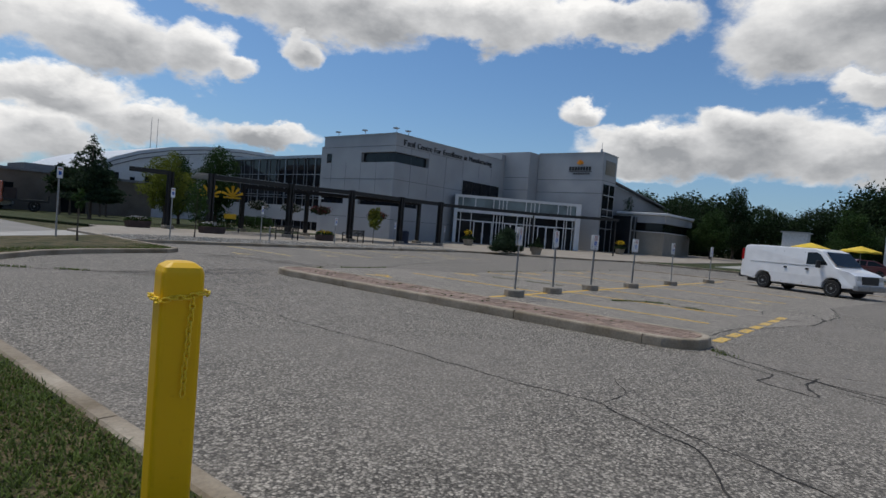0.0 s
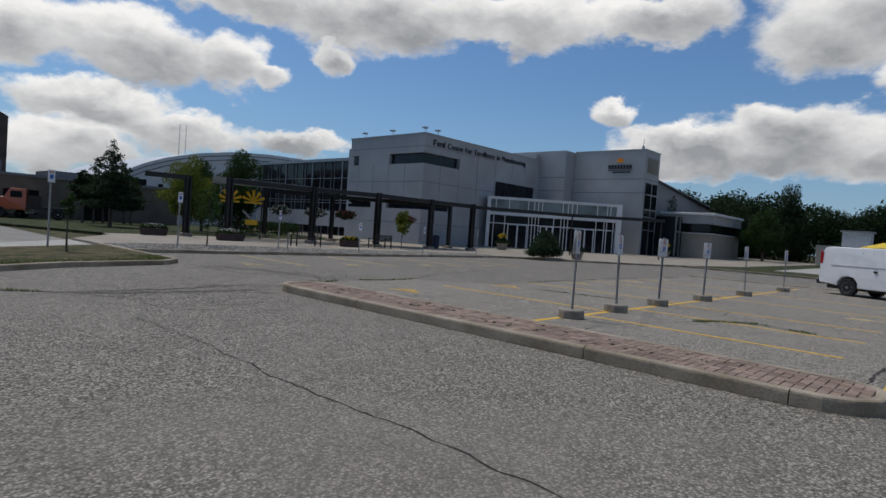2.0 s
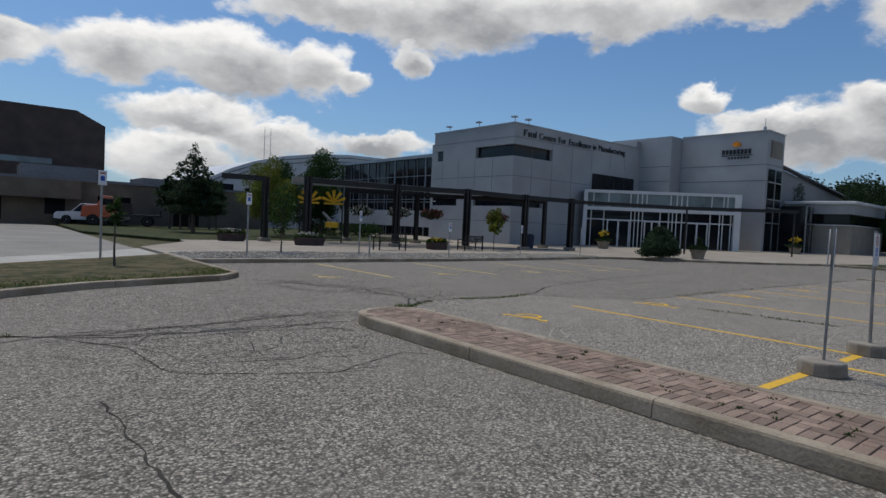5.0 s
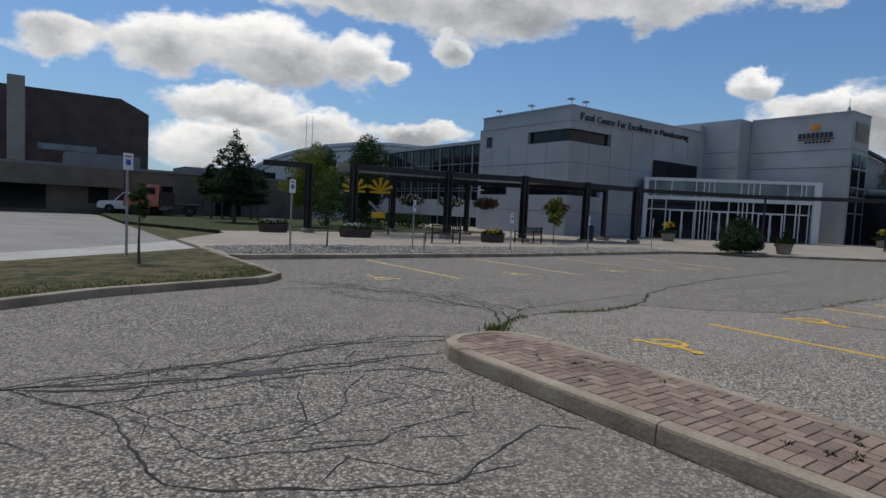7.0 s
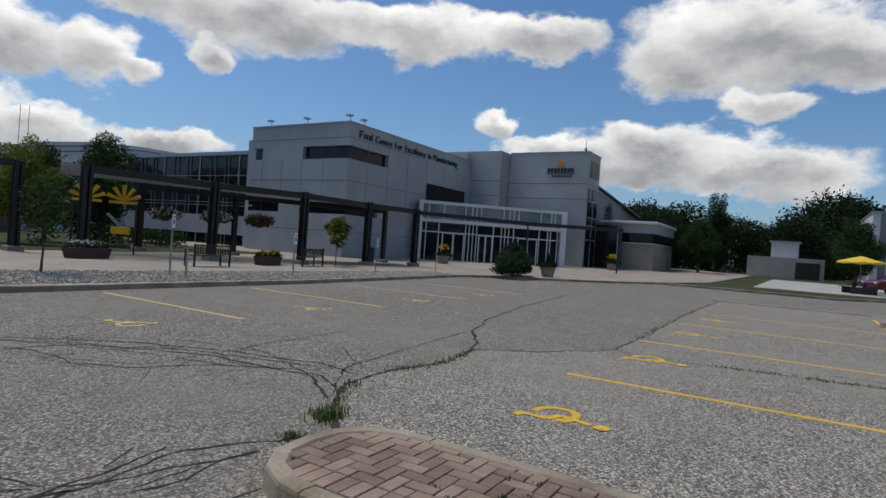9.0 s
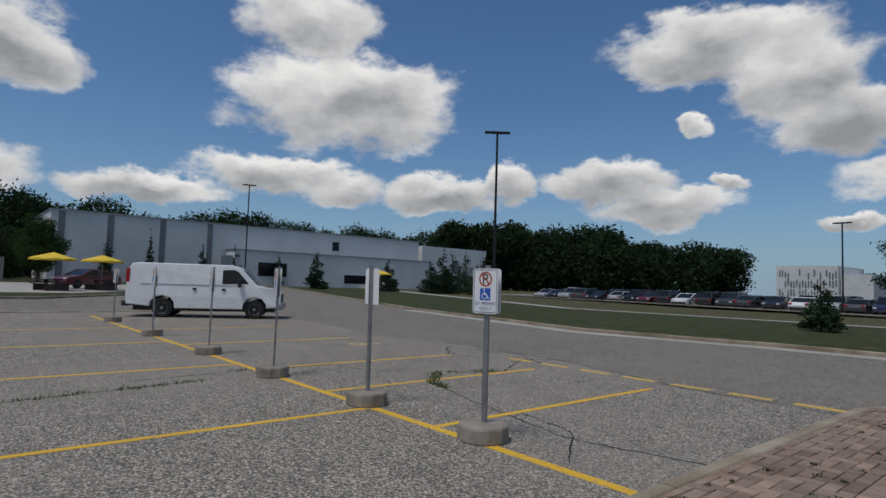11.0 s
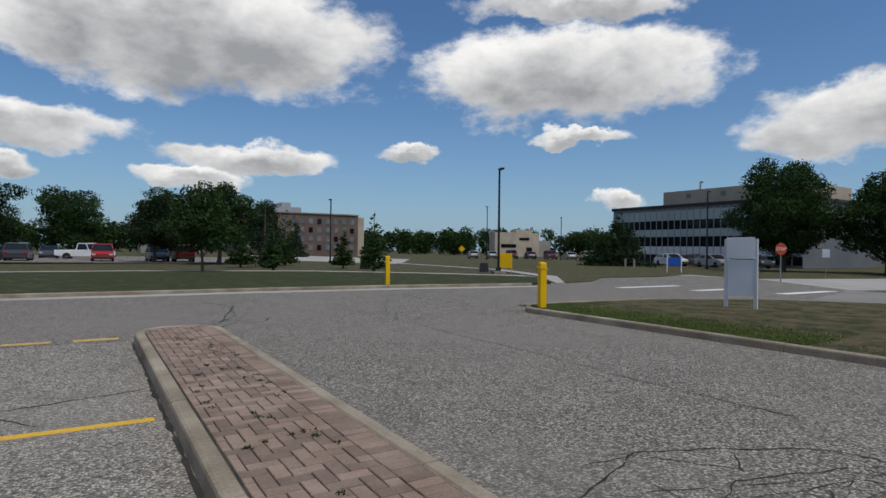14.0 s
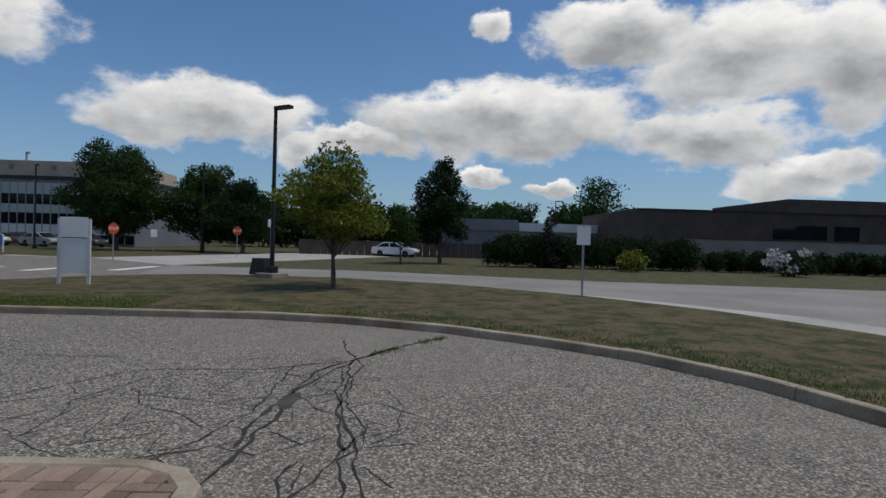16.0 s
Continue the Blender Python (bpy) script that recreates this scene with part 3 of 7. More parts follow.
def on_hall(name, mat, *bs, label="", bevel=0.0, under=None):
    return part(name, boxes(*bs, bevel=bevel), mat, under or hall, label)


X0, Y0, TOP = 31.2, 37.6, 10.5
# corner block: parapet band, sill band and lower walls, windows set back between them
on_hall("wall", PANEL, (X0, 49.6, Y0, 48.5, 8.75, TOP), label="grey metal panel wall")
for w in ((X0, 49.6, Y0, 48.5, 4.35, 7.75), (36.2, 49.6, Y0, 42.4, 7.75, 8.75), (X0, 49.6, 42.4, 47.1, 7.75, 8.75)):
    on_hall("wall", PANEL, w, label="grey metal panel wall")
for w in ((X0, 49.6, Y0, 48.5, -0.1, 3.45), (35.2, 49.6, Y0, 42.5, 3.45, 4.35), (X0, 49.6, 42.5, 44.8, 3.45, 4.35)):
    on_hall("wall", PANEL, w, label="grey metal panel wall")
on_hall("parapet", STEEL, (X0 - 0.06, 49.7, Y0 - 0.06, 48.56, TOP, TOP + 0.1), label="metal parapet cap")
band = on_hall("window", GLASS, (X0 + 0.35, 36.2, Y0 + 0.35, 42.4, 7.75, 8.75), label="dark corner strip window")
on_hall("window", GLASS, (X0 + 0.3, 36, 47.1, 48.3, 7.75, 8.75), label="dark square window")
on_hall("window", GLASS, (X0 + 0.35, 35.2, Y0 + 0.35, 42.5, 3.45, 4.35), label="dark ground floor strip window")
on_hall("window", GLASS, (X0 + 0.35, 40, 44.8, 48.4, 3.45, 4.35), label="dark ground floor strip window")
upper = on_hall("window", GLASS, (42.2, 49.3, Y0 - 0.03, Y0 + 0.1, 5.6, 7.25), label="dark upper window over the entrance")
for x in (43.9, 45.7, 47.5):
    on_hall("mullion", BLACK_METAL, (x - 0.04, x + 0.04, Y0 - 0.07, Y0 - 0.032, 5.6, 7.25), under=upper)
for z in (9.35, 6.05, 2.1):
    on_hall("panel_seam", SEAM, (X0 - 0.012, X0 - 0.002, Y0 + 0.01, 48.5, z, z + 0.035))
    on_hall("panel_seam", SEAM, (X0, 42.1, Y0 - 0.012, Y0 - 0.002, z, z + 0.035))
for y in (40.1, 42.4, 44.7, 47.05):
    on_hall("panel_seam", SEAM, (X0 - 0.010, X0 - 0.002, y, y + 0.03, 4.4, 7.7))
for x in (33.5, 36.2, 39.0, 42.0, 45.0, 47.5):
    on_hall("panel_seam", SEAM, (x, x + 0.03, Y0 - 0.010, Y0 - 0.002, 7.8 if x > 42 else 4.4, 9.3))
# narrow stair strip and the glazed wing behind
on_hall("stair_wall", PANEL, (32.4, 45, 48.55, 50.4, -0.1, 9.75), label="grey stair wall")
strip = on_hall("window", GLASS, (32.36, 32.45, 49.0, 49.9, 1.0, 7.4), label="narrow stair window")
for z in (2.4, 3.9, 5.5, 6.6):
    on_hall("transom", WHITE_METAL, (32.3, 32.37, 48.95, 49.95, z, z + 0.08), under=strip)
glazing = on_hall("glazed_wall", GLASS, (33.7, 45, 50.45, 71.5, -0.1, 8.7), label="dark curtain wall in a white grid")
on_hall("roof_edge", STEEL, (33.4, 45.2, 50.45, 71.7, 8.7, 9.05))
yy = 50.6
k = 0
while yy < 71.4:
    wide = 0.16 if k % 5 == 2 else 0.05
    on_hall("mullion", STEEL if k % 5 == 2 else DARK_PANEL, (33.60, 33.69, yy, yy + wide, 0.2, 8.68), under=glazing)
    yy += (0.75, 1.6, 1.5, 0.6, 1.4)[k % 5]
    k += 1
for z in (6.75, 4.2, 3.9):
    on_hall("transom", STEEL, (33.56, 33.595, 50.5, 71.4, z, z + 0.07), under=glazing)
on_hall("spandrel", PANEL, (33.54, 33.598, 50.5, 71.4, 1.2, 3.0), under=glazing)
# recessed block, tower
on_hall("upper_block", PANEL, (50.4, 61, 34.2, 44, -0.1, 11.62), label="recessed grey block")
on_hall("link_wall", PANEL, (49.62, 50.39, 37.7, 44, -0.1, 11.3), label="recessed grey block")
on_hall("tower", PANEL, (52.4, 56.2, 25.8, 34.15, -0.1, 11.64), label="grey entrance tower")
on_hall("tower_cap", STEEL, (52.34, 56.26, 25.74, 34.1, 11.642, 11.74))
for z in (8.55, 7.05):
    on_hall("panel_seam", SEAM, (52.386, 52.398, 25.81, 34.1, z, z + 0.05))
    on_hall("panel_seam", SEAM, (52.4, 56.2, 25.786, 25.798, z, z + 0.05))
    on_hall("panel_seam", SEAM, (50.386, 50.398, 34.2, 37.55, z, z + 0.05))
louvre = on_hall("louvre", BEIGE_CONCRETE, (53.1, 55.6, 25.72, 25.79, 9.3, 10.9), label="beige louvred vent")
for i in range(9):
    on_hall("slat", BEIGE_CONCRETE, (53.15, 55.55, 25.68, 25.715, 9.4 + i * 0.16, 9.5 + i * 0.16), under=louvre)
tallwin = on_hall("window", GLASS, (52.9, 55.9, 25.74, 25.795, 0.5, 8.2), label="tall dark tower window")
for x in (54.3,):
    on_hall("mullion", STEEL, (x, x + 0.1, 25.68, 25.735, 0.5, 8.2), under=tallwin)
for z in (3.1, 4.5, 5.3, 6.9):
    on_hall("transom", STEEL, (52.9, 55.9, 25.66, 25.735, z, z + 0.12), under=tallwin)
# low east wing
bmw = bmesh.new()
prof = [(56.25, -0.1), (56.25, 8.6), (82, 6.2), (82, -0.1)]
lo = [bmw.verts.new((x, 26.2, z)) for x, z in prof]
hi = [bmw.verts.new((x, 40.0, z)) for x, z in prof]
bmw.faces.new(lo[::-1]), bmw.faces.new(hi)
for i in range(4):
    bmw.faces.new((lo[i], lo[(i + 1) % 4], hi[(i + 1) % 4], hi[i]))
part("sloped_wing", bmw, DARK_PANEL, hall, "long grey wing with a sloping roof")
bme = bmesh.new()
tube(bme, (56.3, 26.0, 8.75), (82, 26.0, 6.35), 0.22, n=8)
part("roof_edge", bme, BLACK_METAL, hall, "dark roof edge")
lobby = on_hall("lobby_glazing", GLASS, (56.3, 60.0, 23.6, 26.15, 0.2, 4.9), label="dark lobby glazing")
for x in (56.3, 57.5, 58.7, 59.85):
    on_hall("mullion", STEEL, (x, x + 0.16, 23.5, 23.595, 0.3, 4.9), under=lobby)
on_hall("transom", STEEL, (56.3, 60.0, 23.44, 23.495, 3.2, 3.35), under=lobby)
on_hall("low_block", BEIGE_CONCRETE, (58.3, 68, 20.4, 26.1, -0.1, 3.3), label="tan masonry base")
on_hall("window", GLASS, (58.6, 67.6, 20.7, 25.8, 3.3, 4.3), label="dark strip window")
on_hall("fascia", PANEL, (58.2, 68.1, 20.3, 26.15, 4.3, 5.2), label="grey fascia")
on_hall("roof_edge", WHITE_METAL, (58.0, 68.3, 20.1, 26.16, 5.2, 5.5), bevel=0.06, label="rounded white roof edge")
on_hall("sill", WHITE_METAL, (58.2, 68.06, 20.32, 26.12, 3.22, 3.30))
# sign lettering along the parapet and emblem on the tower
SIGN_DARK = material("sign_dark", (0.012, 0.013, 0.016), 0.5)
at_x = 34.25
for word in ("Centre", "For", "Excellence", "in", "Manufacturing"):
    me = text_mesh(word, 0.80, 0.03)
    wide = max(v.co.x for v in me.vertices) * 0.985
    o = part("lettering", me, SIGN_DARK, hall, "dark raised letters")
    o.matrix_basis = pose(at_x, Y0 - 0.05, 9.5, 90, 0, 0) @ Matrix.Diagonal((0.985, 1, 1, 1))
    at_x += wide + 0.36
part("word_bar", boxes((32.3, 32.45, Y0 - 0.06, Y0 - 0.004, 9.52, 10.1), (32.45, 32.75, Y0 - 0.06, Y0 - 0.004, 9.98, 10.1), (32.45, 32.65, Y0 - 0.06, Y0 - 0.004, 9.75, 9.85), (32.85, 33.15, Y0 - 0.06, Y0 - 0.004, 9.52, 9.92),
                       (33.25, 33.35, Y0 - 0.06, Y0 - 0.004, 9.52, 9.92), (33.5, 33.8, Y0 - 0.06, Y0 - 0.004, 9.52, 9.92), (33.82, 33.92, Y0 - 0.06, Y0 - 0.004, 9.52, 10.1)), SIGN_DARK, hall)
ORANGE = material("orange_paint", (0.75, 0.27, 0.01), 0.5)
be = bmesh.new()
for i in range(7):
    a = radians(20 + i * 23.3)
    tube(be, (52.33, 28.6, 10.35), (52.33, 28.6 + 0.42 * math.cos(a), 10.35 + 0.5 * math.sin(a)), 0.04, 0.085, n=6)
part("emblem", be, ORANGE, hall, "orange fan-shaped emblem")
part("word_bar", boxes(*[(52.33, 52.395, 29.7 - i * 0.35, 29.95 - i * 0.35, 9.65, 10.1) for i in range(8)], (52.34, 52.395, 27.1, 30.0, 9.5, 9.57), *[(52.34, 52.395, 29.2 - i * 0.3, 29.38 - i * 0.3, 9.2, 9.4) for i in range(7)]), SIGN_DARK, hall)
# small roof fixtures
for x, y in ((31.5, 46.6), (31.5, 42.4), (31.5, 37.9), (33.2, 37.9)):
    bf = bmesh.new()
    tube(bf, (x, y, TOP + 0.1), (x, y, TOP + 0.55), 0.03)
    box(bf, x - 0.3, x + 0.1, y - 0.22, y + 0.22, TOP + 0.5, TOP + 0.62)
    part("roof_floodlight", bf, STEEL, hall, "small floodlight on the parapet")
part("finial", tubes(((52.8, 26.3, 11.7), (52.8, 26.3, 12.1), 0.16, 0.12), ((52.8, 26.3, 12.1), (52.8, 26.3, 12.9), 0.03, 0.02)), STEEL, hall, "roof mast")

# glass entrance, set diagonally
ent = thing("glass_entrance", "white framed glass entrance with pale glass fascia and double doors", "entrance", (40.0, 36.6, 0.2), math.degrees(math.atan2(-10.1, 9.2)))
L = 13.66


def on_ent(name, mat, *bs, label="", under=None):
    return part(name, boxes(*bs), mat, under or ent, label)


on_ent("fascia_glass", PALE_GLASS, (0.25, L - 0.3, 0.10, 0.25, 3.75, 5.05), label="pale glass fascia")
on_ent("frame", WHITE_METAL, (-0.1, L + 0.1, -0.05, 1.2, 5.05, 5.32), (-0.1, 0.25, -0.05, 0.4, -0.1, 5.05), (L - 0.45, L + 0.1, -0.05, 0.5, -0.1, 5.05), (0.25, L - 0.45, -0.02, 0.3, 3.45, 3.75), label="white metal frame")
for f in (0.055, 0.155, 0.30, 0.345, 0.375, 0.405, 0.56, 0.60, 0.63, 0.665, 0.82, 0.895, 0.92):
    on_ent("mullion", WHITE_METAL, (f * L, f * L + 0.09, 0.03, 0.09, 3.75, 5.05))
glaz = on_ent("glazing", GLASS, (0.25, L - 0.45, 0.35, 0.45, 0.0, 3.45), label="dark entrance glazing")
for f in (0.045, 0.13, 0.31, 0.335, 0.36, 0.385, 0.50, 0.555, 0.58, 0.605, 0.64, 0.82, 0.88, 0.90, 0.95):
    on_ent("mullion", WHITE_METAL, (f * L, f * L + 0.08, 0.24, 0.345, 0.0, 3.45), under=glaz)
on_ent("transom", WHITE_METAL, (0.25, L - 0.45, 0.22, 0.238, 2.55, 2.65), under=glaz)
for f0, w in ((0.155, 2.05), (0.40, 1.35), (0.67, 1.9)):
    u = f0 * L
    dr = on_ent("entrance_door", WHITE_METAL, (u, u + 0.1, 0.12, 0.22, 0.0, 2.6), (u + w - 0.1, u + w, 0.12, 0.22, 0.0, 2.6), (u + w / 2 - 0.07, u + w / 2 + 0.07, 0.12, 0.22, 0.0, 2.5), (u + 0.1, u + w - 0.1, 0.12, 0.22, 2.5, 2.6), (u + 0.1, u + w - 0.1, 0.12, 0.22, 0.0, 0.15), label="white framed double door")
    on_ent("pane", GLASS, (u + 0.1, u + w / 2 - 0.07, 0.15, 0.19, 0.15, 2.5), (u + w / 2 + 0.07, u + w - 0.1, 0.15, 0.19, 0.15, 2.5), under=dr)
    on_ent("handle", STEEL, (u + w / 2 - 0.12, u + w / 2 - 0.09, 0.06, 0.12, 0.8, 1.4), (u + w / 2 + 0.09, u + w / 2 + 0.12, 0.06, 0.12, 0.8, 1.4), under=dr)
part("roof", slab(bmesh.new(), [(0, 1.2), (L, 1.2), (10.5, 5.5), (3, 8.5)], 4.9, 5.2), ROOF, ent)

# ---- things on the lot ----
CHAIN_YELLOW = material("chain_yellow", (0.90, 0.62, 0.03), 0.35)


def bollard(at, chained):
    b = thing("bollard", "yellow plastic-sleeved square bollard" + (" with a yellow chain" if chained else " at the verge"), "bollard", at, -14)
    bm = bmesh.new()
    a, c = 0.090, 0.022                                        # half side, rounded corner
    pts = []
    for cx, cy, a0 in ((a - c, a - c, 0), (-a + c, a - c, 90), (-a + c, -a + c, 180), (a - c, -a + c, 270)):
        pts += [(cx + c * math.cos(radians(a0 + 30 * i)), cy + c * math.sin(radians(a0 + 30 * i))) for i in range(4)]
    k = len(pts)
    rings = [[bm.verts.new((x * f, y * f, z)) for x, y in pts] for f, z in ((1.0, -0.05), (1.0, 1.135), (0.985, 1.15), (0.9, 1.172), (0.6, 1.192), (0.25, 1.198))]
    for p, q in zip(rings, rings[1:]):
        for i in range(k):
            bm.faces.new((p[i], p[(i + 1) % k], q[(i + 1) % k], q[i]))
    bm.faces.new(rings[-1])
    part("sleeve", bm, YELLOW_PLASTIC, b)
    if chained:
        def link_mesh():
            lm = bmesh.new()
            n = 10
            path = [(0.012 * math.cos(a), 0.0195 * math.sin(a), 0) for a in [2 * math.pi * i / n for i in range(n)]]
            for p, q in zip(path, path[1:] + path[:1]):
                tube(lm, p, q, 0.0044, n=6, caps=False)
            return mesh_of(lm, "chain_link")
        me = link_mesh()
        me.materials.append(CHAIN_YELLOW)
        half, step = 0.101, 0.0285
        n = round(8 * half / step)
        for i in range(n):                                  # round the head, square like the post
            side, u = divmod(i * 8 * half / n, 2 * half)
            spot = Matrix.Rotation(math.pi / 2 * side, 4, "Z") @ Vector((half, u - half, 0))
            o = part("chain_link", me, None, b)
            o.matrix_basis = pose(spot.x, spot.y, 1.045 + 0.16 * spot.x + 0.004 * math.sin(i * 1.7), 0, 0, 90 * side) @ pose(0, 0, 0, 0, 25 if i % 2 else 115, 0)
        for i in range(16):                                 # and hanging down one face
            o = part("chain_link", me, None, b)
            o.matrix_basis = pose(0.038 - 0.0012 * i + 0.002 * math.sin(i), -0.1, 1.03 - i * 0.0275, 0, 0, 20 if i % 2 else 110) @ pose(0, 0, 0, 90, 0, 0)
    return b


bollard((-7.62, 0.10, 0.1), True)
bollard((-8.35, -10.35, 0.1), False)

# accessible-parking signs on concrete blocks
SIGN_WHITE = paint_material("sign_white", (0.82, 0.83, 0.84), (0.72, 0.73, 0.74), 0.05)
SIGN_BLUE = material("sign_blue", (0.01, 0.09, 0.42), 0.45)
SIGN_RED = material("sign_red", (0.42, 0.06, 0.015), 0.45)
SIGN_INK = material("sign_ink", (0.02, 0.02, 0.03), 0.5)
INK_BLUE = material("ink_blue", (0.10, 0.11, 0.25), 0.5)


def ring(bm, cx, cz, r0, r1, y, n=28):
    a = [bm.verts.new((cx + r0 * math.cos(2 * math.pi * i / n), y, cz + r0 * math.sin(2 * math.pi * i / n))) for i in range(n)]
    b = [bm.verts.new((cx + r1 * math.cos(2 * math.pi * i / n), y, cz + r1 * math.sin(2 * math.pi * i / n))) for i in range(n)]
    for i in range(n):
        bm.faces.new((a[i], a[(i + 1) % n], b[(i + 1) % n], b[i]))


def strip(bm, pts, w, y):
    """A flat ribbon along (x, z) points."""
    for (x0, z0), (x1, z1) in zip(pts, pts[1:]):
        d = Vector((x1 - x0, z1 - z0)).normalized() * w / 2
        n = Vector((-d.y, d.x))
        bm.faces.new([bm.verts.new((x, y, z)) for x, z in ((x0 + n.x - d.x, z0 + n.y - d.y), (x1 + n.x + d.x, z1 + n.y + d.y), (x1 - n.x + d.x, z1 - n.y + d.y), (x0 - n.x - d.x, z0 - n.y - d.y))])


R_LETTER = text_mesh("R", 0.16, 0.0)
BY_PERMIT = text_mesh("BY PERMIT", 0.052, 0.0)
ONLY = text_mesh("ONLY", 0.052, 0.0)


def sign_plate(post, side):
    """One plate with its face towards +y (side 1) or -y (side -1) of the post."""
    turn = Matrix.Rotation(math.pi if side > 0 else 0.0, 4, "Z")
    bm = bmesh.new()
    out = []
    w, h, r = 0.15, 0.235, 0.03
    for cx, cz, a0 in ((w - r, h - r, 0), (-w + r, h - r, 90), (-w + r, -h + r, 180), (w - r, -h + r, 270)):
        out += [(cx + r * math.cos(radians(a0 + i * 30)), cz + r * math.sin(radians(a0 + i * 30))) for i in range(4)]
    f = [bm.verts.new((x, -0.034, z)) for x, z in out]
    k = [bm.verts.new((x, -0.030, z)) for x, z in out]
    bm.faces.new(f), bm.faces.new(k[::-1])
    for i in range(len(out)):
        bm.faces.new((f[i], f[(i + 1) % len(out)], k[(i + 1) % len(out)], k[i]))
    plate = part("sign_plate", bm, SIGN_WHITE, post, "white sign plate with a blue wheelchair square")
    plate.matrix_basis = Matrix.Translation((0, 0, 1.53)) @ turn
    bm = bmesh.new()
    strip(bm, [(-0.135, 0.22), (0.135, 0.22), (0.135, -0.22), (-0.135, -0.22), (-0.135, 0.22)], 0.006, -0.0355)
    part("border", bm, SIGN_INK, plate)
    bm = bmesh.new()
    ring(bm, 0, 0.125, 0.062, 0.078, -0.0365)
    strip(bm, [(-0.05, 0.175), (0.05, 0.075)], 0.014, -0.0375)
    part("ring", bm, SIGN_RED, plate, "red no-parking ring")
    o = part("letter", R_LETTER, SIGN_INK, plate)
    o.matrix_basis = pose(-0.043, -0.0362, 0.07, 90)
    bm = bmesh.new()
    box(bm, -0.062, 0.062, -0.0362, -0.0345, -0.095, 0.03)
    part("square", bm, SIGN_BLUE, plate)
    bm = bmesh.new()
    ring(bm, -0.008, -0.052, 0.024, 0.033, -0.0372, 20)
    strip(bm, [(-0.012, 0.008), (-0.01, -0.035), (0.02, -0.037), (0.035, -0.075), (0.047, -0.07)], 0.011, -0.0374)
    ring(bm, -0.013, 0.017, 0.0, 0.009, -0.0373, 10)
    part("wheelchair", bm, SIGN_WHITE, plate)
    for me, x, z in ((BY_PERMIT, -0.118, -0.15), (ONLY, -0.064, -0.2)):
        o = part("words", me, INK_BLUE, plate)
        o.matrix_basis = pose(x, -0.0362, z, 90)


def parking_sign(x, y, lean, turn, faces):
    s = thing("parking_sign", "accessible-parking permit sign on a galvanised post in a round concrete block", "sign", (x, y, 0.0), turn, "row of parking signs")
    bm = lathe(bmesh.new(), [(0.262, 0.0), (0.27, 0.02), (0.265, 0.145), (0.255, 0.168), (0.235, 0.175), (0.02, 0.178)], 11)
    for v in bm.verts:
        v.co += Vector((noise.noise(v.co * 4 + Vector((x, 0, 0))), noise.noise(v.co * 4 + Vector((0, x, 0))), 0)) * 0.012
    part("concrete_block", bm, BLOCK, s, smooth=False)
    post = part("post", slab(bmesh.new(), [(-0.028, -0.028), (-0.022, -0.028), (-0.022, -0.004), (0.022, -0.004), (0.022, -0.028), (0.028, -0.028), (0.028, 0.003), (-0.028, 0.003)], 0.18, 1.80), STEEL, s, "galvanised steel channel post")
    post.matrix_basis = pose(0, 0, 0, lean, lean * 0.6, 0)
    for f in faces:
        sign_plate(post, f)
    return s


for x, y, lean, turn, faces in ((3.61, 5.39, 0.4, 15, (1, -1)), (5.7, 5.45, -1.0, 2, (-1,)), (8.35, 5.55, 0.6, -15, (1, -1)), (11.6, 5.5, 0.8, -12, (1, -1)), (15.9, 5.5, -0.8, 3, (1, -1)), (21.2, 5.4, 0.5, 2, (1, -1))):
    parking_sign(x, y, lean, turn, faces)


# painted wheelchair symbols
def wheelchair_mark(x, y, mat, s=1.0, turn=0.0):
    bm = bmesh.new()
    n = 18
    arcpts = [(0.33 * math.cos(radians(a)), 0.30 * math.sin(radians(a))) for a in range(35, 320, 15)]
    lift = [0.0022]

    def rib(pts, w):
        for (x0, y0), (x1, y1) in zip(pts, pts[1:]):
            d = Vector((x1 - x0, y1 - y0)).normalized()
            m = Vector((-d.y, d.x)) * w / 2
            d *= w * 0.12
            lift[0] += 0.00025
            bm.faces.new([bm.verts.new((px, py, lift[0])) for px, py in ((x0 + m.x - d.x, y0 + m.y - d.y), (x0 - m.x - d.x, y0 - m.y - d.y), (x1 - m.x + d.x, y1 - m.y + d.y), (x1 + m.x + d.x, y1 + m.y + d.y))])
    rib(arcpts, 0.12)
    rib([(-0.02, 0.62), (0.02, 0.12), (0.33, 0.10), (0.46, -0.28), (0.62, -0.24)], 0.13)
    rib([(0.0, 0.36), (0.26, 0.34)], 0.10)
    bm.faces.new([bm.verts.new((-0.03 + 0.12 * math.cos(2 * math.pi * i / n), 0.80 + 0.12 * math.sin(2 * math.pi * i / n), 0.0115)) for i in range(n)])
    ob = part("painted_wheelchair", bm, mat)
    ob.matrix_basis = pose(x, y, 0.0, 0, 0, turn) @ Matrix.Diagonal((s, s, 1, 1))
    tagged(ob, "yellow painted wheelchair symbol worn into the asphalt", "road marking", "wheelchair symbols")


wheelchair_mark(3.47, 10.06, YELLOW_LINE, 0.68, 160)
wheelchair_mark(7.80, 10.06, YELLOW_LINE, 0.72, 160)
wheelchair_mark(12.2, 10.1, YELLOW_LINE, 0.72, 160)
wheelchair_mark(16.6, 10.1, YELLOW_LINE, 0.72, 160)
for x in (3.15, 7.4, 11.6, 15.8):
    wheelchair_mark(x, 17.2, PALE_LINE, 0.62, 10)
wheelchair_mark(12.0, 1.6, PALE_LINE, 0.62, 160)


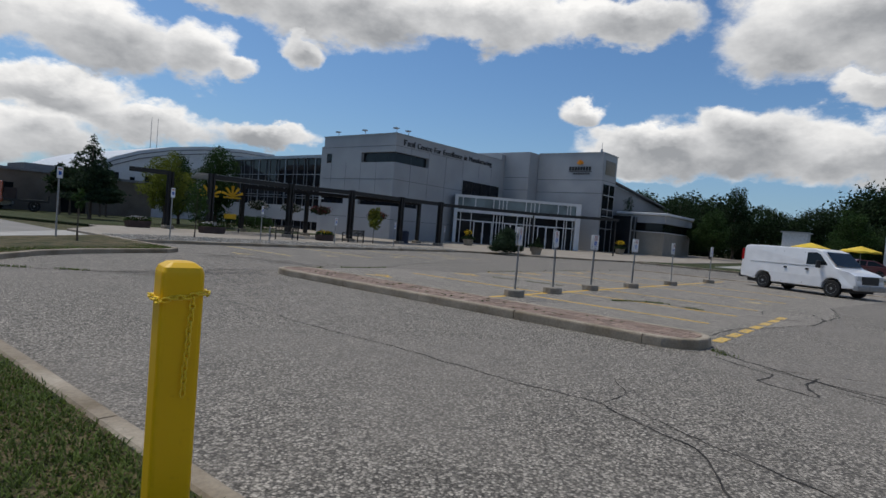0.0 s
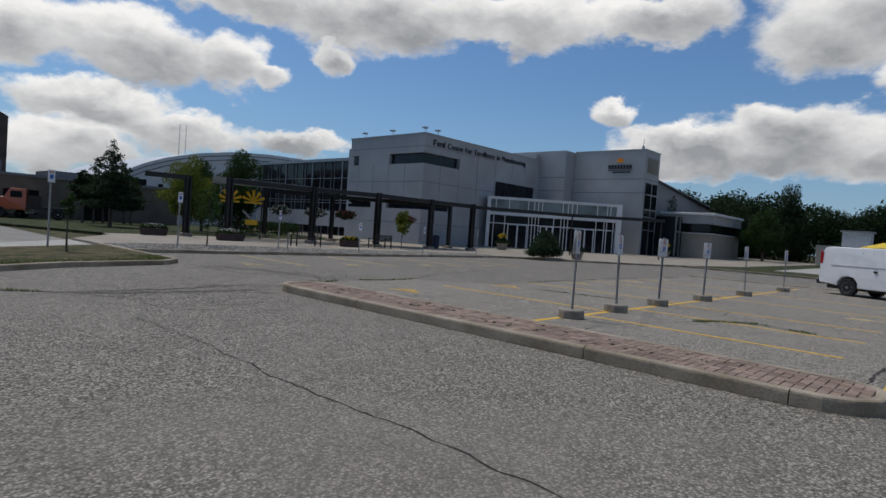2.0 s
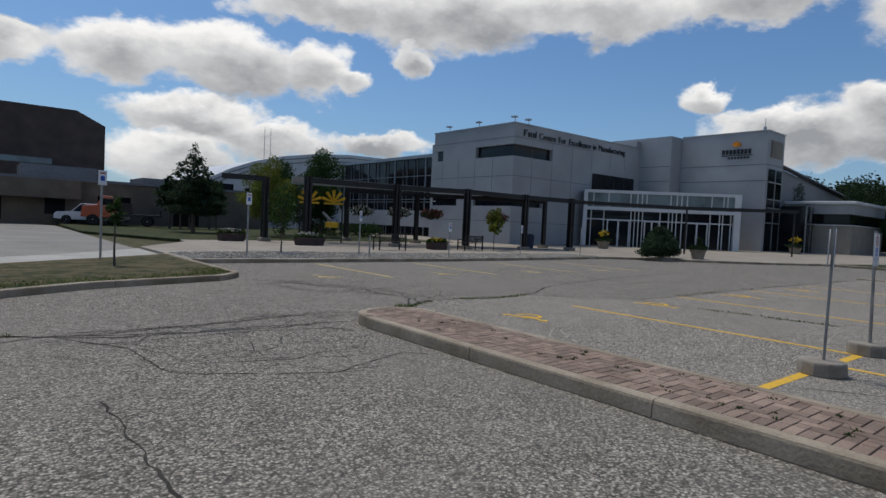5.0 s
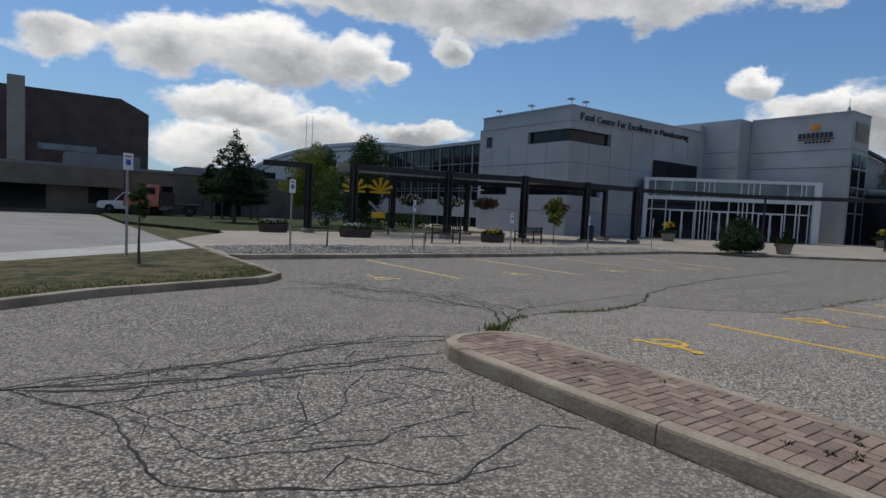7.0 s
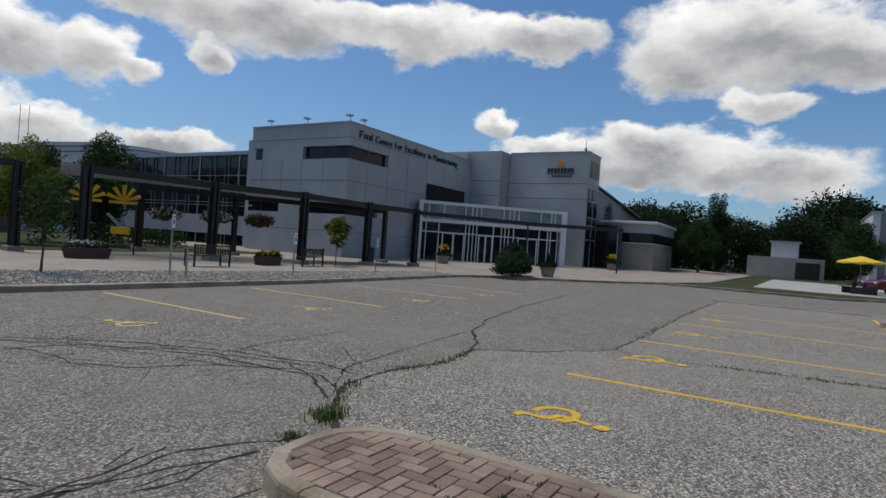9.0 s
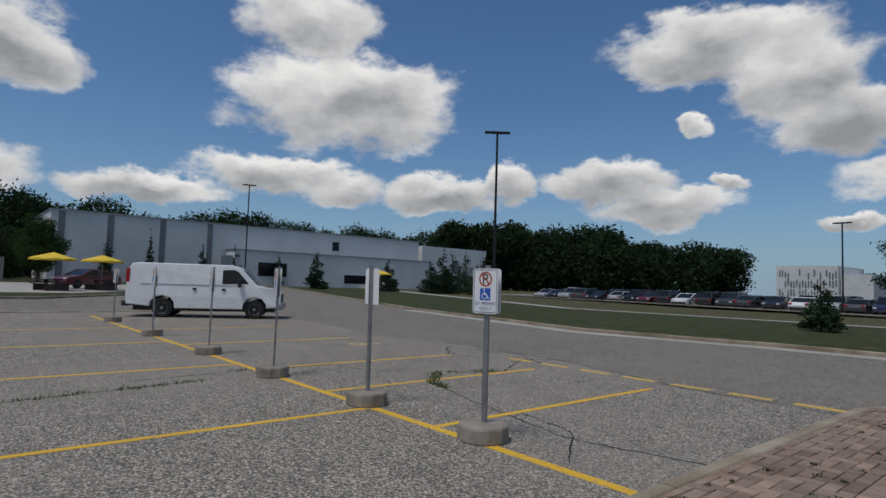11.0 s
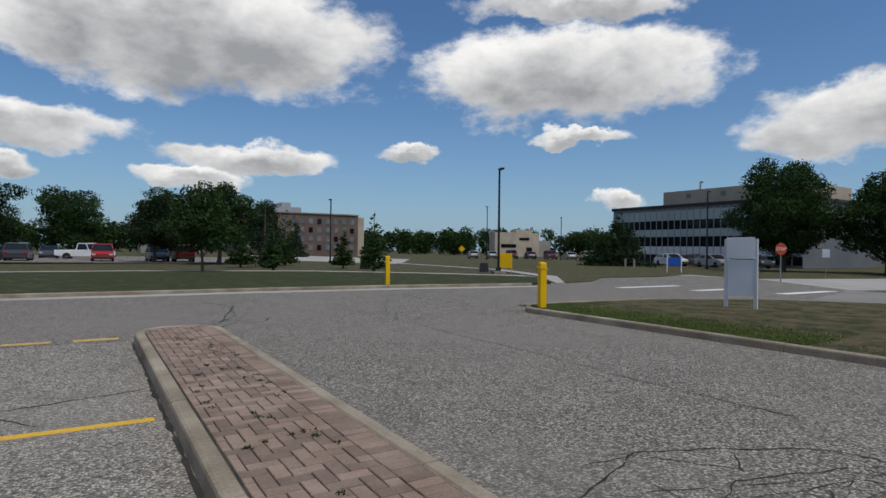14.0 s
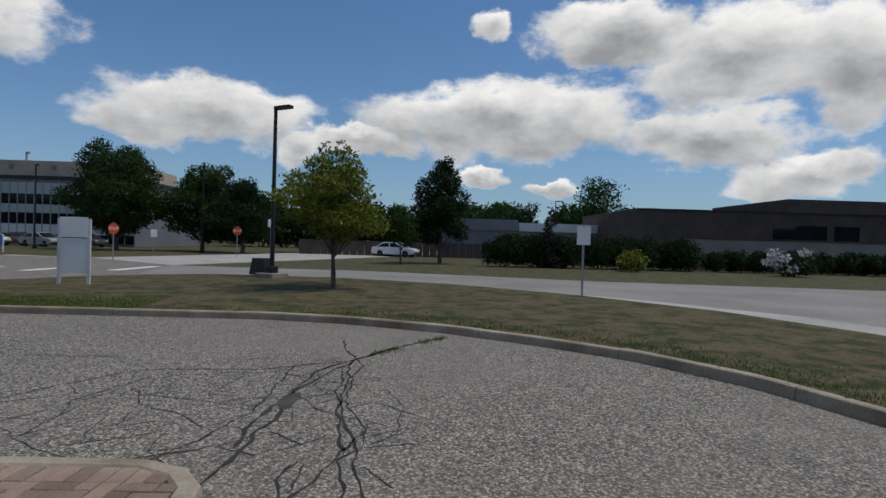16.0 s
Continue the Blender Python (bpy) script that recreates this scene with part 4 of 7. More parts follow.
# cracks: ragged dark ribbons sunk with dirt
def crack_ribbon(bm, pts, width, rng, rough=0.028, z=0.0035):
    fine = resample(pts, 0.11)
    prev = None
    drift = 0.0
    for i, p in enumerate(fine):
        d = (fine[min(i + 1, len(fine) - 1)] - fine[max(i - 1, 0)]).normalized()
        n = Vector((-d.y, d.x))
        drift = drift * 0.82 + rng.uniform(-rough, rough)
        c = p + n * drift
        w = width * rng.uniform(0.25, 1.25) * (0.4 if i in (0, len(fine) - 1) else 1)
        cur = (bm.verts.new((*(c + n * w / 2), z)), bm.verts.new((*(c - n * w / 2), z)))
        if prev:
            bm.faces.new((prev[0], prev[1], cur[1], cur[0]))
        prev = cur


rng = random.Random(5)
bm = bmesh.new()
for pts, w in (
    ([(-3.6, 8.4), (-3.5, 6.3), (-3.6, 4.5), (-3.55, 2.4), (-3.7, 0.7), (-3.6, -0.2), (-4.2, -1.3), (-4.9, -1.6), (-5.4, -2.6)], 0.022),
    ([(-3.6, -0.2), (-3.0, -0.2), (-2.5, 0.1)], 0.016),
    ([(0.8, -0.02), (0.3, -0.7), (-0.1, -1.3), (-0.4, -2.3), (-1.0, -4.5), (-0.6, -6.0)], 0.05),
    ([(0.1, -0.9), (-0.6, -2.4), (-0.9, -4.2)], 0.025),
    ([(0.0, -1.0), (0.6, -2.2), (-0.2, -3.0), (-1.0, -2.8), (-0.6, -1.8)], 0.025),
    ([(0.4, 10.9), (-0.1, 10.9), (-0.7, 10.9), (-1.2, 11.0), (-2.1, 10.9), (-2.9, 11.0), (-3.6, 11.3)], 0.05),
    ([(-3.6, 11.3), (-4.5, 11.8), (-5.6, 12.6)], 0.085),
    ([(-3.3, 11.3), (-1.9, 11.4), (-1.2, 11.6), (-0.4, 11.8), (0.4, 11.9)], 0.03),
    ([(-2.1, 10.9), (-1.4, 11.3), (-1.1, 11.7)], 0.02),
    ([(-3.6, 11.3), (-3.0, 10.3), (-2.9, 9.1), (-2.2, 8.6), (-1.4, 8.3), (-0.3, 8.7), (0.0, 8.5)], 0.022),
    ([(-3.2, 10.6), (-2.7, 9.9), (-2.6, 9.3), (-1.6, 9.0), (-1.0, 9.2)], 0.014),
    ([(-2.2, 11.9), (-1.6, 12.1), (-0.8, 12.1), (-0.5, 11.9)], 0.012),
    ([(-5.2, 11.0), (-3.3, 11.5), (-1.8, 11.5), (-0.8, 11.8), (0.8, 11.4)], 0.03),
    ([(-3.3, 10.7), (-2.0, 10.7), (-1.3, 10.75), (-0.1, 10.4)], 0.03),
    ([(-0.7, 10.7), (-1.2, 10.2), (-1.5, 9.7), (-2.0, 9.4)], 0.015),
    ([(-0.4, 10.7), (-0.2, 10.4), (-0.05, 10.2)], 0.03),
    ([(1.3, 11.2), (1.9, 11.7), (2.8, 12.25), (3.8, 12.35), (4.6, 12.15), (5.9, 12.35), (7.9, 13.4), (9.5, 14.0), (13.0, 14.8), (20.0, 15.8)], 0.075),
    ([(2.4, 12.1), (3.4, 12.9), (5.6, 13.2), (7.6, 13.4)], 0.03),
    ([(2.2, 12.0), (2.8, 12.8), (2.75, 13.5), (2.6, 14.5), (1.9, 15.7), (1.3, 16.7), (0.95, 17.4)], 0.045),
    ([(2.4, 13.9), (2.0, 15.3), (1.5, 16.1), (0.3, 16.3)], 0.03),
    ([(2.8, 12.9), (3.3, 14.2), (3.0, 15.6), (1.6, 16.8)], 0.022),
    ([(3.6, 12.7), (4.6, 14.0), (4.2, 15.3), (3.0, 15.9)], 0.018),
    ([(6.0, 12.4), (6.7, 11.6), (8.2, 10.7), (12.0, 10.75), (17.3, 10.95), (26.2, 10.9)], 0.055),
    ([(8.0, 10.6), (8.0, 9.5), (8.2, 8.1), (8.45, 6.6)], 0.04),
    ([(8.9, 7.6), (9.2, 4.0), (8.3, 3.9), (7.4, 2.9), (6.8, 1.8), (7.8, 0.0), (7.5, -0.7)], 0.045),
    ([(1.72, 4.2), (3.2, 4.6), (5.2, 4.1), (6.6, 3.6), (7.2, 2.9)], 0.035),
    ([(2.6, 5.3), (3.3, 4.4), (4.4, 4.0)], 0.025),
    ([(1.65, 0.4), (4.0, 0.35), (7.0, -0.6), (10.5, -0.9), (14.0, -0.3)], 0.05),
    ([(7.2, 0.2), (8.6, -0.8), (10.6, -0.2), (9.4, 0.8), (8.2, 0.6)], 0.05),
    ([(-13.8, -7.4), (-9.0, -7.6), (-6.0, -5.6), (-3.6, -0.6)], 0.025),
    ([(-9.5, -8.2), (-4.0, -8.8), (2.0, -8.2), (8.0, -8.7), (16, -8.0)], 0.025),
    ([(12.0, 13.5), (15.0, 13.2), (19.0, 14.0)], 0.03),
    ([(1.3, 17.0), (1.9, 16.3), (2.4, 15.7), (2.7, 15.1), (3.0, 14.5), (3.1, 13.9), (3.4, 13.1), (3.2, 12.6)], 0.05),
    ([(1.0, 16.3), (1.2, 15.9), (1.2, 15.0), (1.5, 14.4), (2.3, 14.0), (2.9, 13.2), (2.9, 12.7), (2.6, 12.2)], 0.04),
    ([(3.0, 14.5), (3.5, 14.6), (4.4, 14.7), (5.6, 14.8)], 0.03),
    ([(1.5, 16.6), (2.1, 15.5), (2.6, 14.9), (2.8, 14.3), (3.1, 13.6), (3.2, 13.1)], 0.03),
    ([(1.1, 11.4), (0.8, 11.6), (0.4, 11.8), (-0.2, 11.7), (-0.4, 11.8)], 0.028),
    ([(0.8, 11.4), (0.4, 11.4), (0.1, 11.3), (-0.2, 11.4)], 0.03),
    ([(1.4, 11.15), (1.4, 11.35), (1.0, 11.42)], 0.05),
    ([(-6.8, -7.0), (-7.0, -3.8), (-7.2, -0.1)], 0.045),
):
    crack_ribbon(bm, pts, w, rng)
# crazed patches: the edges of a shaken grid of cells
def crazed(bm, cx, cy, rx, ry, cell, keep, width):
    n = int(max(rx, ry) / cell) + 1
    node = {}
    for i in range(-n, n + 1):
        for j in range(-n, n + 1):
            node[i, j] = (cx + (i + 0.5 * (j % 2)) * cell + rng.uniform(-0.35, 0.35) * cell, cy + j * cell * 0.87 + rng.uniform(-0.35, 0.35) * cell)
    for (i, j), p in node.items():
        for k in ((i + 1, j), (i, j + 1), (i + 1 if j % 2 else i - 1, j + 1)):
            if k in node and ((p[0] - cx) / rx) ** 2 + ((p[1] - cy) / ry) ** 2 < rng.uniform(0.5, 1.1) and rng.random() < keep:
                crack_ribbon(bm, [p, node[k]], width * rng.uniform(0.6, 1.3), rng, 0.02, 0.003)


crazed(bm, -1.7, 10.2, 1.9, 1.4, 0.5, 0.46, 0.014)
crazed(bm, -1.0, 11.5, 1.2, 0.6, 0.4, 0.46, 0.014)
crazed(bm, -1.2, 8.8, 1.2, 0.9, 0.5, 0.33, 0.011)
crazed(bm, -3.0, 11.0, 0.9, 0.7, 0.35, 0.46, 0.012)
crazed(bm, 1.8, 14.6, 1.0, 1.8, 0.55, 0.35, 0.014)
# dark ribbons for the black gap at the foot of the island kerb
for pts, w in (([(ISL_W + 0.03, 0.7), (ISL_W + 0.03, 10.3)], 0.06), ([(ISL_X - 0.025, 10.3), (ISL_X - 0.025, 0.7)], 0.03)):
    crack_ribbon(bm, pts, w, rng, 0.004)
# wandering main cracks, wider where they meet the grass
for pts, w in (([(-4.6, 11.9), (-3.7, 11.35), (-2.7, 11.1), (-2.0, 11.0), (-1.2, 10.85), (-0.4, 10.9)], 0.055), ([(-3.7, 11.35), (-2.6, 11.45), (-1.5, 11.5), (-0.4, 11.75)], 0.035), ([(0.3, -0.15), (-0.3, -1.1), (-0.9, -1.0), (-1.2, -1.7), (-0.5, -1.5), (0.1, -1.6)], 0.045)):
    crack_ribbon(bm, pts, w, rng)


# small sunk patch of dark tar
pb = bmesh.new()
pb.faces.new([pb.verts.new((-1.72 + 0.27 * math.cos(a) * (1 + 0.25 * math.sin(3 * a)), 10.98 + 0.11 * math.sin(a) * (1 + 0.2 * math.cos(2 * a)), 0.004)) for a in [2 * math.pi * i / 18 for i in range(18)]])
tagged(part("tar_patch", pb, grainy("tar", (0.05, 0.048, 0.045), (0.08, 0.077, 0.07), 5.0, 0.9)), "small dark tar patch beside a crack", "patch")
tagged(part("crack", bm, CRACK), "dirt-filled cracks in the worn asphalt and dark lines at the kerb foot", "crack", kind="stuff")


# weeds in the cracks
def blades(bm, x, y, z, n, spread, h, rng, lean=0.5):
    for _ in range(n):
        px, py = x + rng.gauss(0, spread), y + rng.gauss(0, spread)
        a, hh = rng.uniform(0, 6.28), h * rng.uniform(0.4, 1.2)
        lx, ly = lean * hh * rng.uniform(0.1, 1) * math.cos(a), lean * hh * rng.uniform(0.1, 1) * math.sin(a)
        wx, wy = -math.sin(a) * 0.006, math.cos(a) * 0.006
        v = [bm.verts.new(p) for p in ((px - wx, py - wy, z), (px + wx, py + wy, z), (px + lx * 0.5 + wx * 0.7, py + ly * 0.5 + wy * 0.7, z + hh * 0.6), (px + lx * 0.5 - wx * 0.7, py + ly * 0.5 - wy * 0.7, z + hh * 0.6), (px + lx, py + ly, z + hh * 0.9))]
        bm.faces.new((v[0], v[1], v[2], v[3]))
        bm.faces.new((v[3], v[2], v[4]))


BLADE = leaf_material("grass_blade", (0.045, 0.070, 0.014), (0.105, 0.145, 0.034))
bm = bmesh.new()
blades(bm, 1.75, 11.6, 0, 150, 0.08, 0.12, rng)
blades(bm, 1.15, 11.45, 0, 90, 0.06, 0.05, rng)
for pts, n in (([(1.9, 11.7), (2.8, 12.25), (3.8, 12.35), (4.6, 12.15), (5.9, 12.35)], 520), ([(1.3, 11.3), (1.9, 11.7)], 120), ([(-4.1, 11.6), (-5.6, 12.6)], 420), ([(8.0, 9.5), (8.2, 8.1), (8.45, 6.6)], 300),
               ([(9.1, 6.6), (9.2, 4.0)], 60), ([(5.2, 4.1), (6.6, 3.6), (7.3, 2.9)], 600), ([(7.2, 2.7), (6.9, 1.8)], 300), ([(0.8, -0.1), (0.5, -0.4)], 90), ([(9, 10.75), (16, 10.95), (24, 10.95)], 300)):
    fine = resample(pts, 0.05)
    for _ in range(n):
        p = rng.choice(fine)
        k = math.sin(p.x * 3.1) + math.sin(p.y * 4.3 + p.x)
        if k > -0.5:
            blades(bm, p.x, p.y, 0, 1, 0.06, 0.055, rng)
tagged(part("weeds", bm, BLADE), "low green weeds growing out of the cracks", "weeds", kind="stuff")
bm = bmesh.new()
for _ in range(26000):
    y = rng.uniform(-0.6, 6.5)
    blades(bm, -7.44 - abs(rng.gauss(0, 0.9)), y, 0.115, 1, 0.03, 0.042, rng, 1.5)
for _ in range(5000):
    t = rng.random()
    k = rng.randrange(len(grass_road_side) - 1)
    a, b = Vector(grass_road_side[k]), Vector(grass_road_side[k + 1])
    p = a.lerp(b, t)
    blades(bm, p.x - 0.2 - abs(rng.gauss(0, 0.5)), p.y + abs(rng.gauss(0, 0.4)), 0.115, 1, 0.03, 0.06, rng, 0.9)
tagged(part("grass_blades", bm, BLADE), "short mown grass behind the kerb", "grass", kind="stuff")

# small dark weeds between the pavers
bm = bmesh.new()
wrng = random.Random(21)
for _ in range(46):
    blades(bm, wrng.uniform(0.55, 1.35), wrng.uniform(1.0, 10.2), 0.15, wrng.randint(8, 26), 0.018, 0.028, wrng, 1.2)
tagged(part("paver_weeds", bm, LEAF_MID), "tiny dark weeds between the bricks", "weeds", kind="stuff")

# ---- vehicles ----
TYRE = material("tyre_rubber", (0.012, 0.012, 0.012), 0.85)
RIM = grainy("wheel_rim", (0.35, 0.36, 0.37), (0.5, 0.51, 0.52), 6.0, 0.35, 0.8, bumps=0)
CAR_GLASS = glass_material("car_glass", (0.015, 0.018, 0.02))
CAR_TRIM = material("car_trim", (0.02, 0.02, 0.021), 0.6)
LAMP_RED = material("lamp_red", (0.35, 0.01, 0.01), 0.25)
LAMP_CLEAR = material("lamp_clear", (0.6, 0.6, 0.58), 0.15)


def car_paint(name, c):
    m = material(name, c, 0.28, 0.0, 0.6)
    m.node_tree.nodes["Principled BSDF"].inputs["Coat Weight"].default_value = 0.6
    n = tex(m, "ShaderNodeTexNoise", 2.0, Detail=4.0)
    base(m, mix(m, c, ramp(m, n.outputs[0], [(0.3, 0.88), (0.7, 1.0)]), 1.0, "MULTIPLY"))
    return m


def wheel(at, r, w, parent):
    """Axle along y."""
    t = part("wheel", lathe(bmesh.new(), [(r * 0.62, -w / 2), (r * 0.93, -w / 2), (r, -w / 2 + 0.03), (r, w / 2 - 0.03), (r * 0.93, w / 2), (r * 0.62, w / 2)], 22), TYRE, parent, "black tyre on a grey rim", smooth=False)
    t.matrix_basis = pose(*at, 90)
    part("rim", lathe(bmesh.new(), [(r * 0.12, -w / 2 - 0.012), (r * 0.2, -w / 2 + 0.03), (r * 0.5, -w / 2 + 0.02), (r * 0.61, -w / 2 - 0.004), (r * 0.61, w / 2 + 0.004), (r * 0.5, w / 2 - 0.02), (r * 0.2, w / 2 - 0.03), (r * 0.12, w / 2 + 0.012)], 16), RIM, t)
    return t


def side_loft(profile, half, tuck=None, bevel=0.05):
    """A body from its side outline (x, z); tuck(z) narrows it with height."""
    bm = bmesh.new()
    cols = []
    for f in (-1, 1):
        cols.append([bm.verts.new((x, f * half * (tuck(z, x) if tuck else 1), z)) for x, z in profile])
    bm.faces.new(cols[0])
    bm.faces.new(cols[1][::-1])
    n = len(profile)
    es = []
    for i in range(n):
        bm.faces.new((cols[0][i], cols[1][i], cols[1][(i + 1) % n], cols[0][(i + 1) % n]))
    bm.normal_update()
    if bevel:
        es = [e for c in cols for i in range(n) for e in c[i].link_edges if e.other_vert(c[i]) is c[(i + 1) % n]]
        bmesh.ops.bevel(bm, geom=es, offset=bevel, segments=3, affect="EDGES", profile=0.6, clamp_overlap=True)
    return bm


def van():
    v = thing("cargo_van", "white full-size cargo van parked across the stalls", "van", (23.2, 1.62, 0.0), math.degrees(math.atan2(-0.88, -0.47)))
    W = car_paint("van_white", (0.78, 0.78, 0.78))
    def tuck(z, x):
        return 1.0 - 0.10 * max(0, (z - 1.1)) - (0.06 if x > 2.55 else 0)
    prof = [(-2.78, 0.50), (-2.82, 0.75), (-2.80, 1.75), (-2.66, 2.02), (-2.45, 2.08), (0.95, 2.08), (1.28, 1.98), (1.95, 1.30), (2.55, 1.14), (2.80, 1.02), (2.86, 0.72), (2.84, 0.45),
            (2.30, 0.42), (2.28, 0.58), (2.12, 0.78), (1.86, 0.84), (1.60, 0.78), (1.44, 0.58), (1.42, 0.36), (-1.08, 0.36), (-1.10, 0.58), (-1.26, 0.78), (-1.52, 0.84), (-1.78, 0.78), (-1.94, 0.58), (-1.96, 0.42)]
    body = part("body", side_loft(prof, 1.0, tuck, 0.05), W, v)
    for x in (-1.52, 1.86):
        for y in (-0.86, 0.86):
            wheel((x, y, 0.37), 0.37, 0.24, v)
    part("underbody", boxes((-2.6, 2.6, -0.72, 0.72, 0.26, 0.62)), CAR_TRIM, v)
    for s in (-1, 1):
        def q(pts, off=0.004, s=s):
            bm = bmesh.new()
            f = [bm.verts.new((x, s * (1.0 * tuck(z, x) + off), z)) for x, z in pts]
            k = [bm.verts.new((x, s * (1.0 * tuck(z, x) - 0.01), z)) for x, z in pts]
            bm.faces.new(f), bm.faces.new(k[::-1])
            for i in range(len(pts)):
                bm.faces.new((f[i], f[(i + 1) % len(pts)], k[(i + 1) % len(pts)], k[i]))
            return bm
        part("side_window", q([(0.62, 1.34), (0.62, 1.88), (1.05, 1.90), (1.22, 1.82), (1.62, 1.36)]), CAR_GLASS, v, "dark front side window")
        for x in (0.50, -0.55, -1.0):
            part("door_seam", q([(x, 0.45), (x, 1.9), (x + 0.014, 1.9), (x + 0.014, 0.45)], 0.003), CAR_TRIM, v)
        part("door_seam", q([(-2.3, 1.28), (1.5, 1.28), (1.5, 1.268), (-2.3, 1.268)], 0.0025), CAR_TRIM, v)
        for x in (0.62, -0.45):
            part("door_handle", boxes((x, x + 0.14, s * 1.0 - 0.03, s * 1.0 + 0.03, 1.08, 1.16), bevel=0.01), CAR_TRIM, v)
        part("mirror", boxes((1.22, 1.34, s * 1.12 - 0.12, s * 1.12 + 0.1, 1.22, 1.55), bevel=0.03), CAR_TRIM, v)
        part("tail_lamp", boxes((-2.83, -2.70, s * 0.90 - 0.06, s * 0.90 + 0.045, 1.32, 1.85), bevel=0.015), LAMP_RED, v)
        part("headlamp", boxes((2.66, 2.86, s * 0.74 - 0.15, s * 0.74 + 0.15, 0.82, 1.02), bevel=0.02), LAMP_CLEAR, v)
        part("rear_window", boxes((-2.825, -2.79, s * 0.4 - 0.3, s * 0.4 + 0.3, 1.3, 1.75), bevel=0.01), CAR_GLASS, v)
    ws = bmesh.new()
    ws.faces.new([ws.verts.new(p) for p in ((1.36, -0.80, 1.93), (1.36, 0.80, 1.93), (1.93, 0.86, 1.35), (1.93, -0.86, 1.35))])
    part("windscreen", ws, CAR_GLASS, v).location = (0.025, 0, 0.02)
    part("rear_bumper", boxes((-2.95, -2.74, -0.95, 0.95, 0.42, 0.62), bevel=0.03), CAR_TRIM, v)
    part("front_bumper", boxes((2.74, 2.96, -0.95, 0.95, 0.38, 0.62), bevel=0.04), STEEL, v)
    part("grille", boxes((2.8, 2.88, -0.55, 0.55, 0.66, 1.0), bevel=0.01), CAR_TRIM, v)
    return v


van()
CAR_COLOURS = {"black": (0.012, 0.012, 0.014), "dark grey": (0.05, 0.052, 0.056), "silver": (0.36, 0.37, 0.38), "white": (0.75, 0.75, 0.75), "dark blue": (0.015, 0.025, 0.07), "red": (0.36, 0.015, 0.012), "dark red": (0.12, 0.012, 0.014)}
PAINTS = {k: car_paint("car_" + k.replace(" ", "_"), c) for k, c in CAR_COLOURS.items()}
SHAPES = {  # lower body, cabin, half width, wheel radius, axles
    "sedan": ([(-2.3, 0.35), (-2.35, 0.7), (-2.2, 0.98), (-1.4, 1.0), (1.0, 0.98), (2.0, 0.86), (2.3, 0.7), (2.32, 0.35), (1.75, 0.24), (-1.75, 0.24)],
              [(-1.75, 0.98), (-1.0, 1.40), (0.2, 1.44), (1.15, 0.97)], 0.9, 0.33, (-1.35, 1.4)),
    "suv": ([(-2.25, 0.42), (-2.3, 0.8), (-2.25, 1.1), (1.0, 1.1), (2.05, 1.0), (2.3, 0.8), (2.3, 0.42), (1.75, 0.3), (-1.75, 0.3)],
            [(-2.2, 1.09), (-1.95, 1.66), (0.3, 1.72), (1.15, 1.09)], 0.94, 0.36, (-1.35, 1.4)),
    "pickup": ([(-2.8, 0.5), (-2.82, 1.05), (-0.9, 1.08), (1.4, 1.1), (2.6, 1.02), (2.75, 0.8), (2.75, 0.45), (2.1, 0.38), (-2.2, 0.38)],
               [(-0.85, 1.07), (-0.7, 1.75), (0.75, 1.8), (1.5, 1.08)], 0.98, 0.39, (-1.7, 1.8)),
}
PROTO = {}


def car(shape, colour, x, y, z, turn, place):
    key = (shape, colour)
    m = pose(x, y, z, 0, 0, turn)
    label = f"{colour} {shape} {place}"
    if key in PROTO:
        return tagged(copy_thing(PROTO[key], m), label)
    low, cab, half, r, axles = SHAPES[shape]
    c = thing("parked_car", label, "car", (x, y, z), turn, "parked cars")
    PROTO[key] = c
    part("body", side_loft(low, half, lambda z, x: 1 - 0.05 * max(0, z - 0.6) - 0.04 * (abs(x) > 2), 0.06), PAINTS[colour], c)
    top = max(z for _, z in cab)
    part("cabin_glass", side_loft(cab, half, lambda z, x: 0.95 - 0.22 * (z - 1.0), 0.0), CAR_GLASS, c, "dark cabin glass")
    (x0, _), (x1, z1), (x2, z2), (x3, _) = cab
    part("roof", side_loft([(x1 - 0.06, z1 - 0.05), (x1 + 0.05, z1 + 0.03), (x2 - 0.05, z2 + 0.03), (x2 + 0.08, z2 - 0.05)], half, lambda z, x: 0.97 - 0.22 * (z - 1.0), 0.015), PAINTS[colour], c)
    for s in (-1, 1):
        for (a, za), (b, zb) in (((x0, 1.0), (x1, z1)), ((x3, 1.0), (x2, z2)), (((x0 + x3) / 2, 1.0), ((x1 + x2) / 2, top))):
            part("pillar", tubes(((a, s * half * 0.955, za), (b, s * half * (0.955 - 0.22 * (zb - 1.0)), zb), 0.045), n=6), PAINTS[colour], c)
        part("headlamp", boxes((2.1, 2.31 if shape != "pickup" else 2.7, s * half * 0.72 - 0.15, s * half * 0.72 + 0.14, 0.66, 0.80), bevel=0.02), LAMP_CLEAR, c)
        part("tail_lamp", boxes((low[1][0] - 0.01, low[1][0] + 0.15, s * half * 0.75 - 0.14, s * half * 0.75 + 0.14, 0.76, 0.92), bevel=0.02), LAMP_RED, c)
    for ax in axles:
        for s in (-1, 1):
            wheel((ax, s * (half - 0.12), r), r, 0.22, c)
    for b0, b1 in ((low[0][0] - 0.04, low[0][0] + 0.1), (low[6][0] - 0.08, low[6][0] + 0.06)):
        part("bumper", boxes((b0, b1, -half * 0.9, half * 0.9, 0.36, 0.54), bevel=0.03), CAR_TRIM, c)
    return c


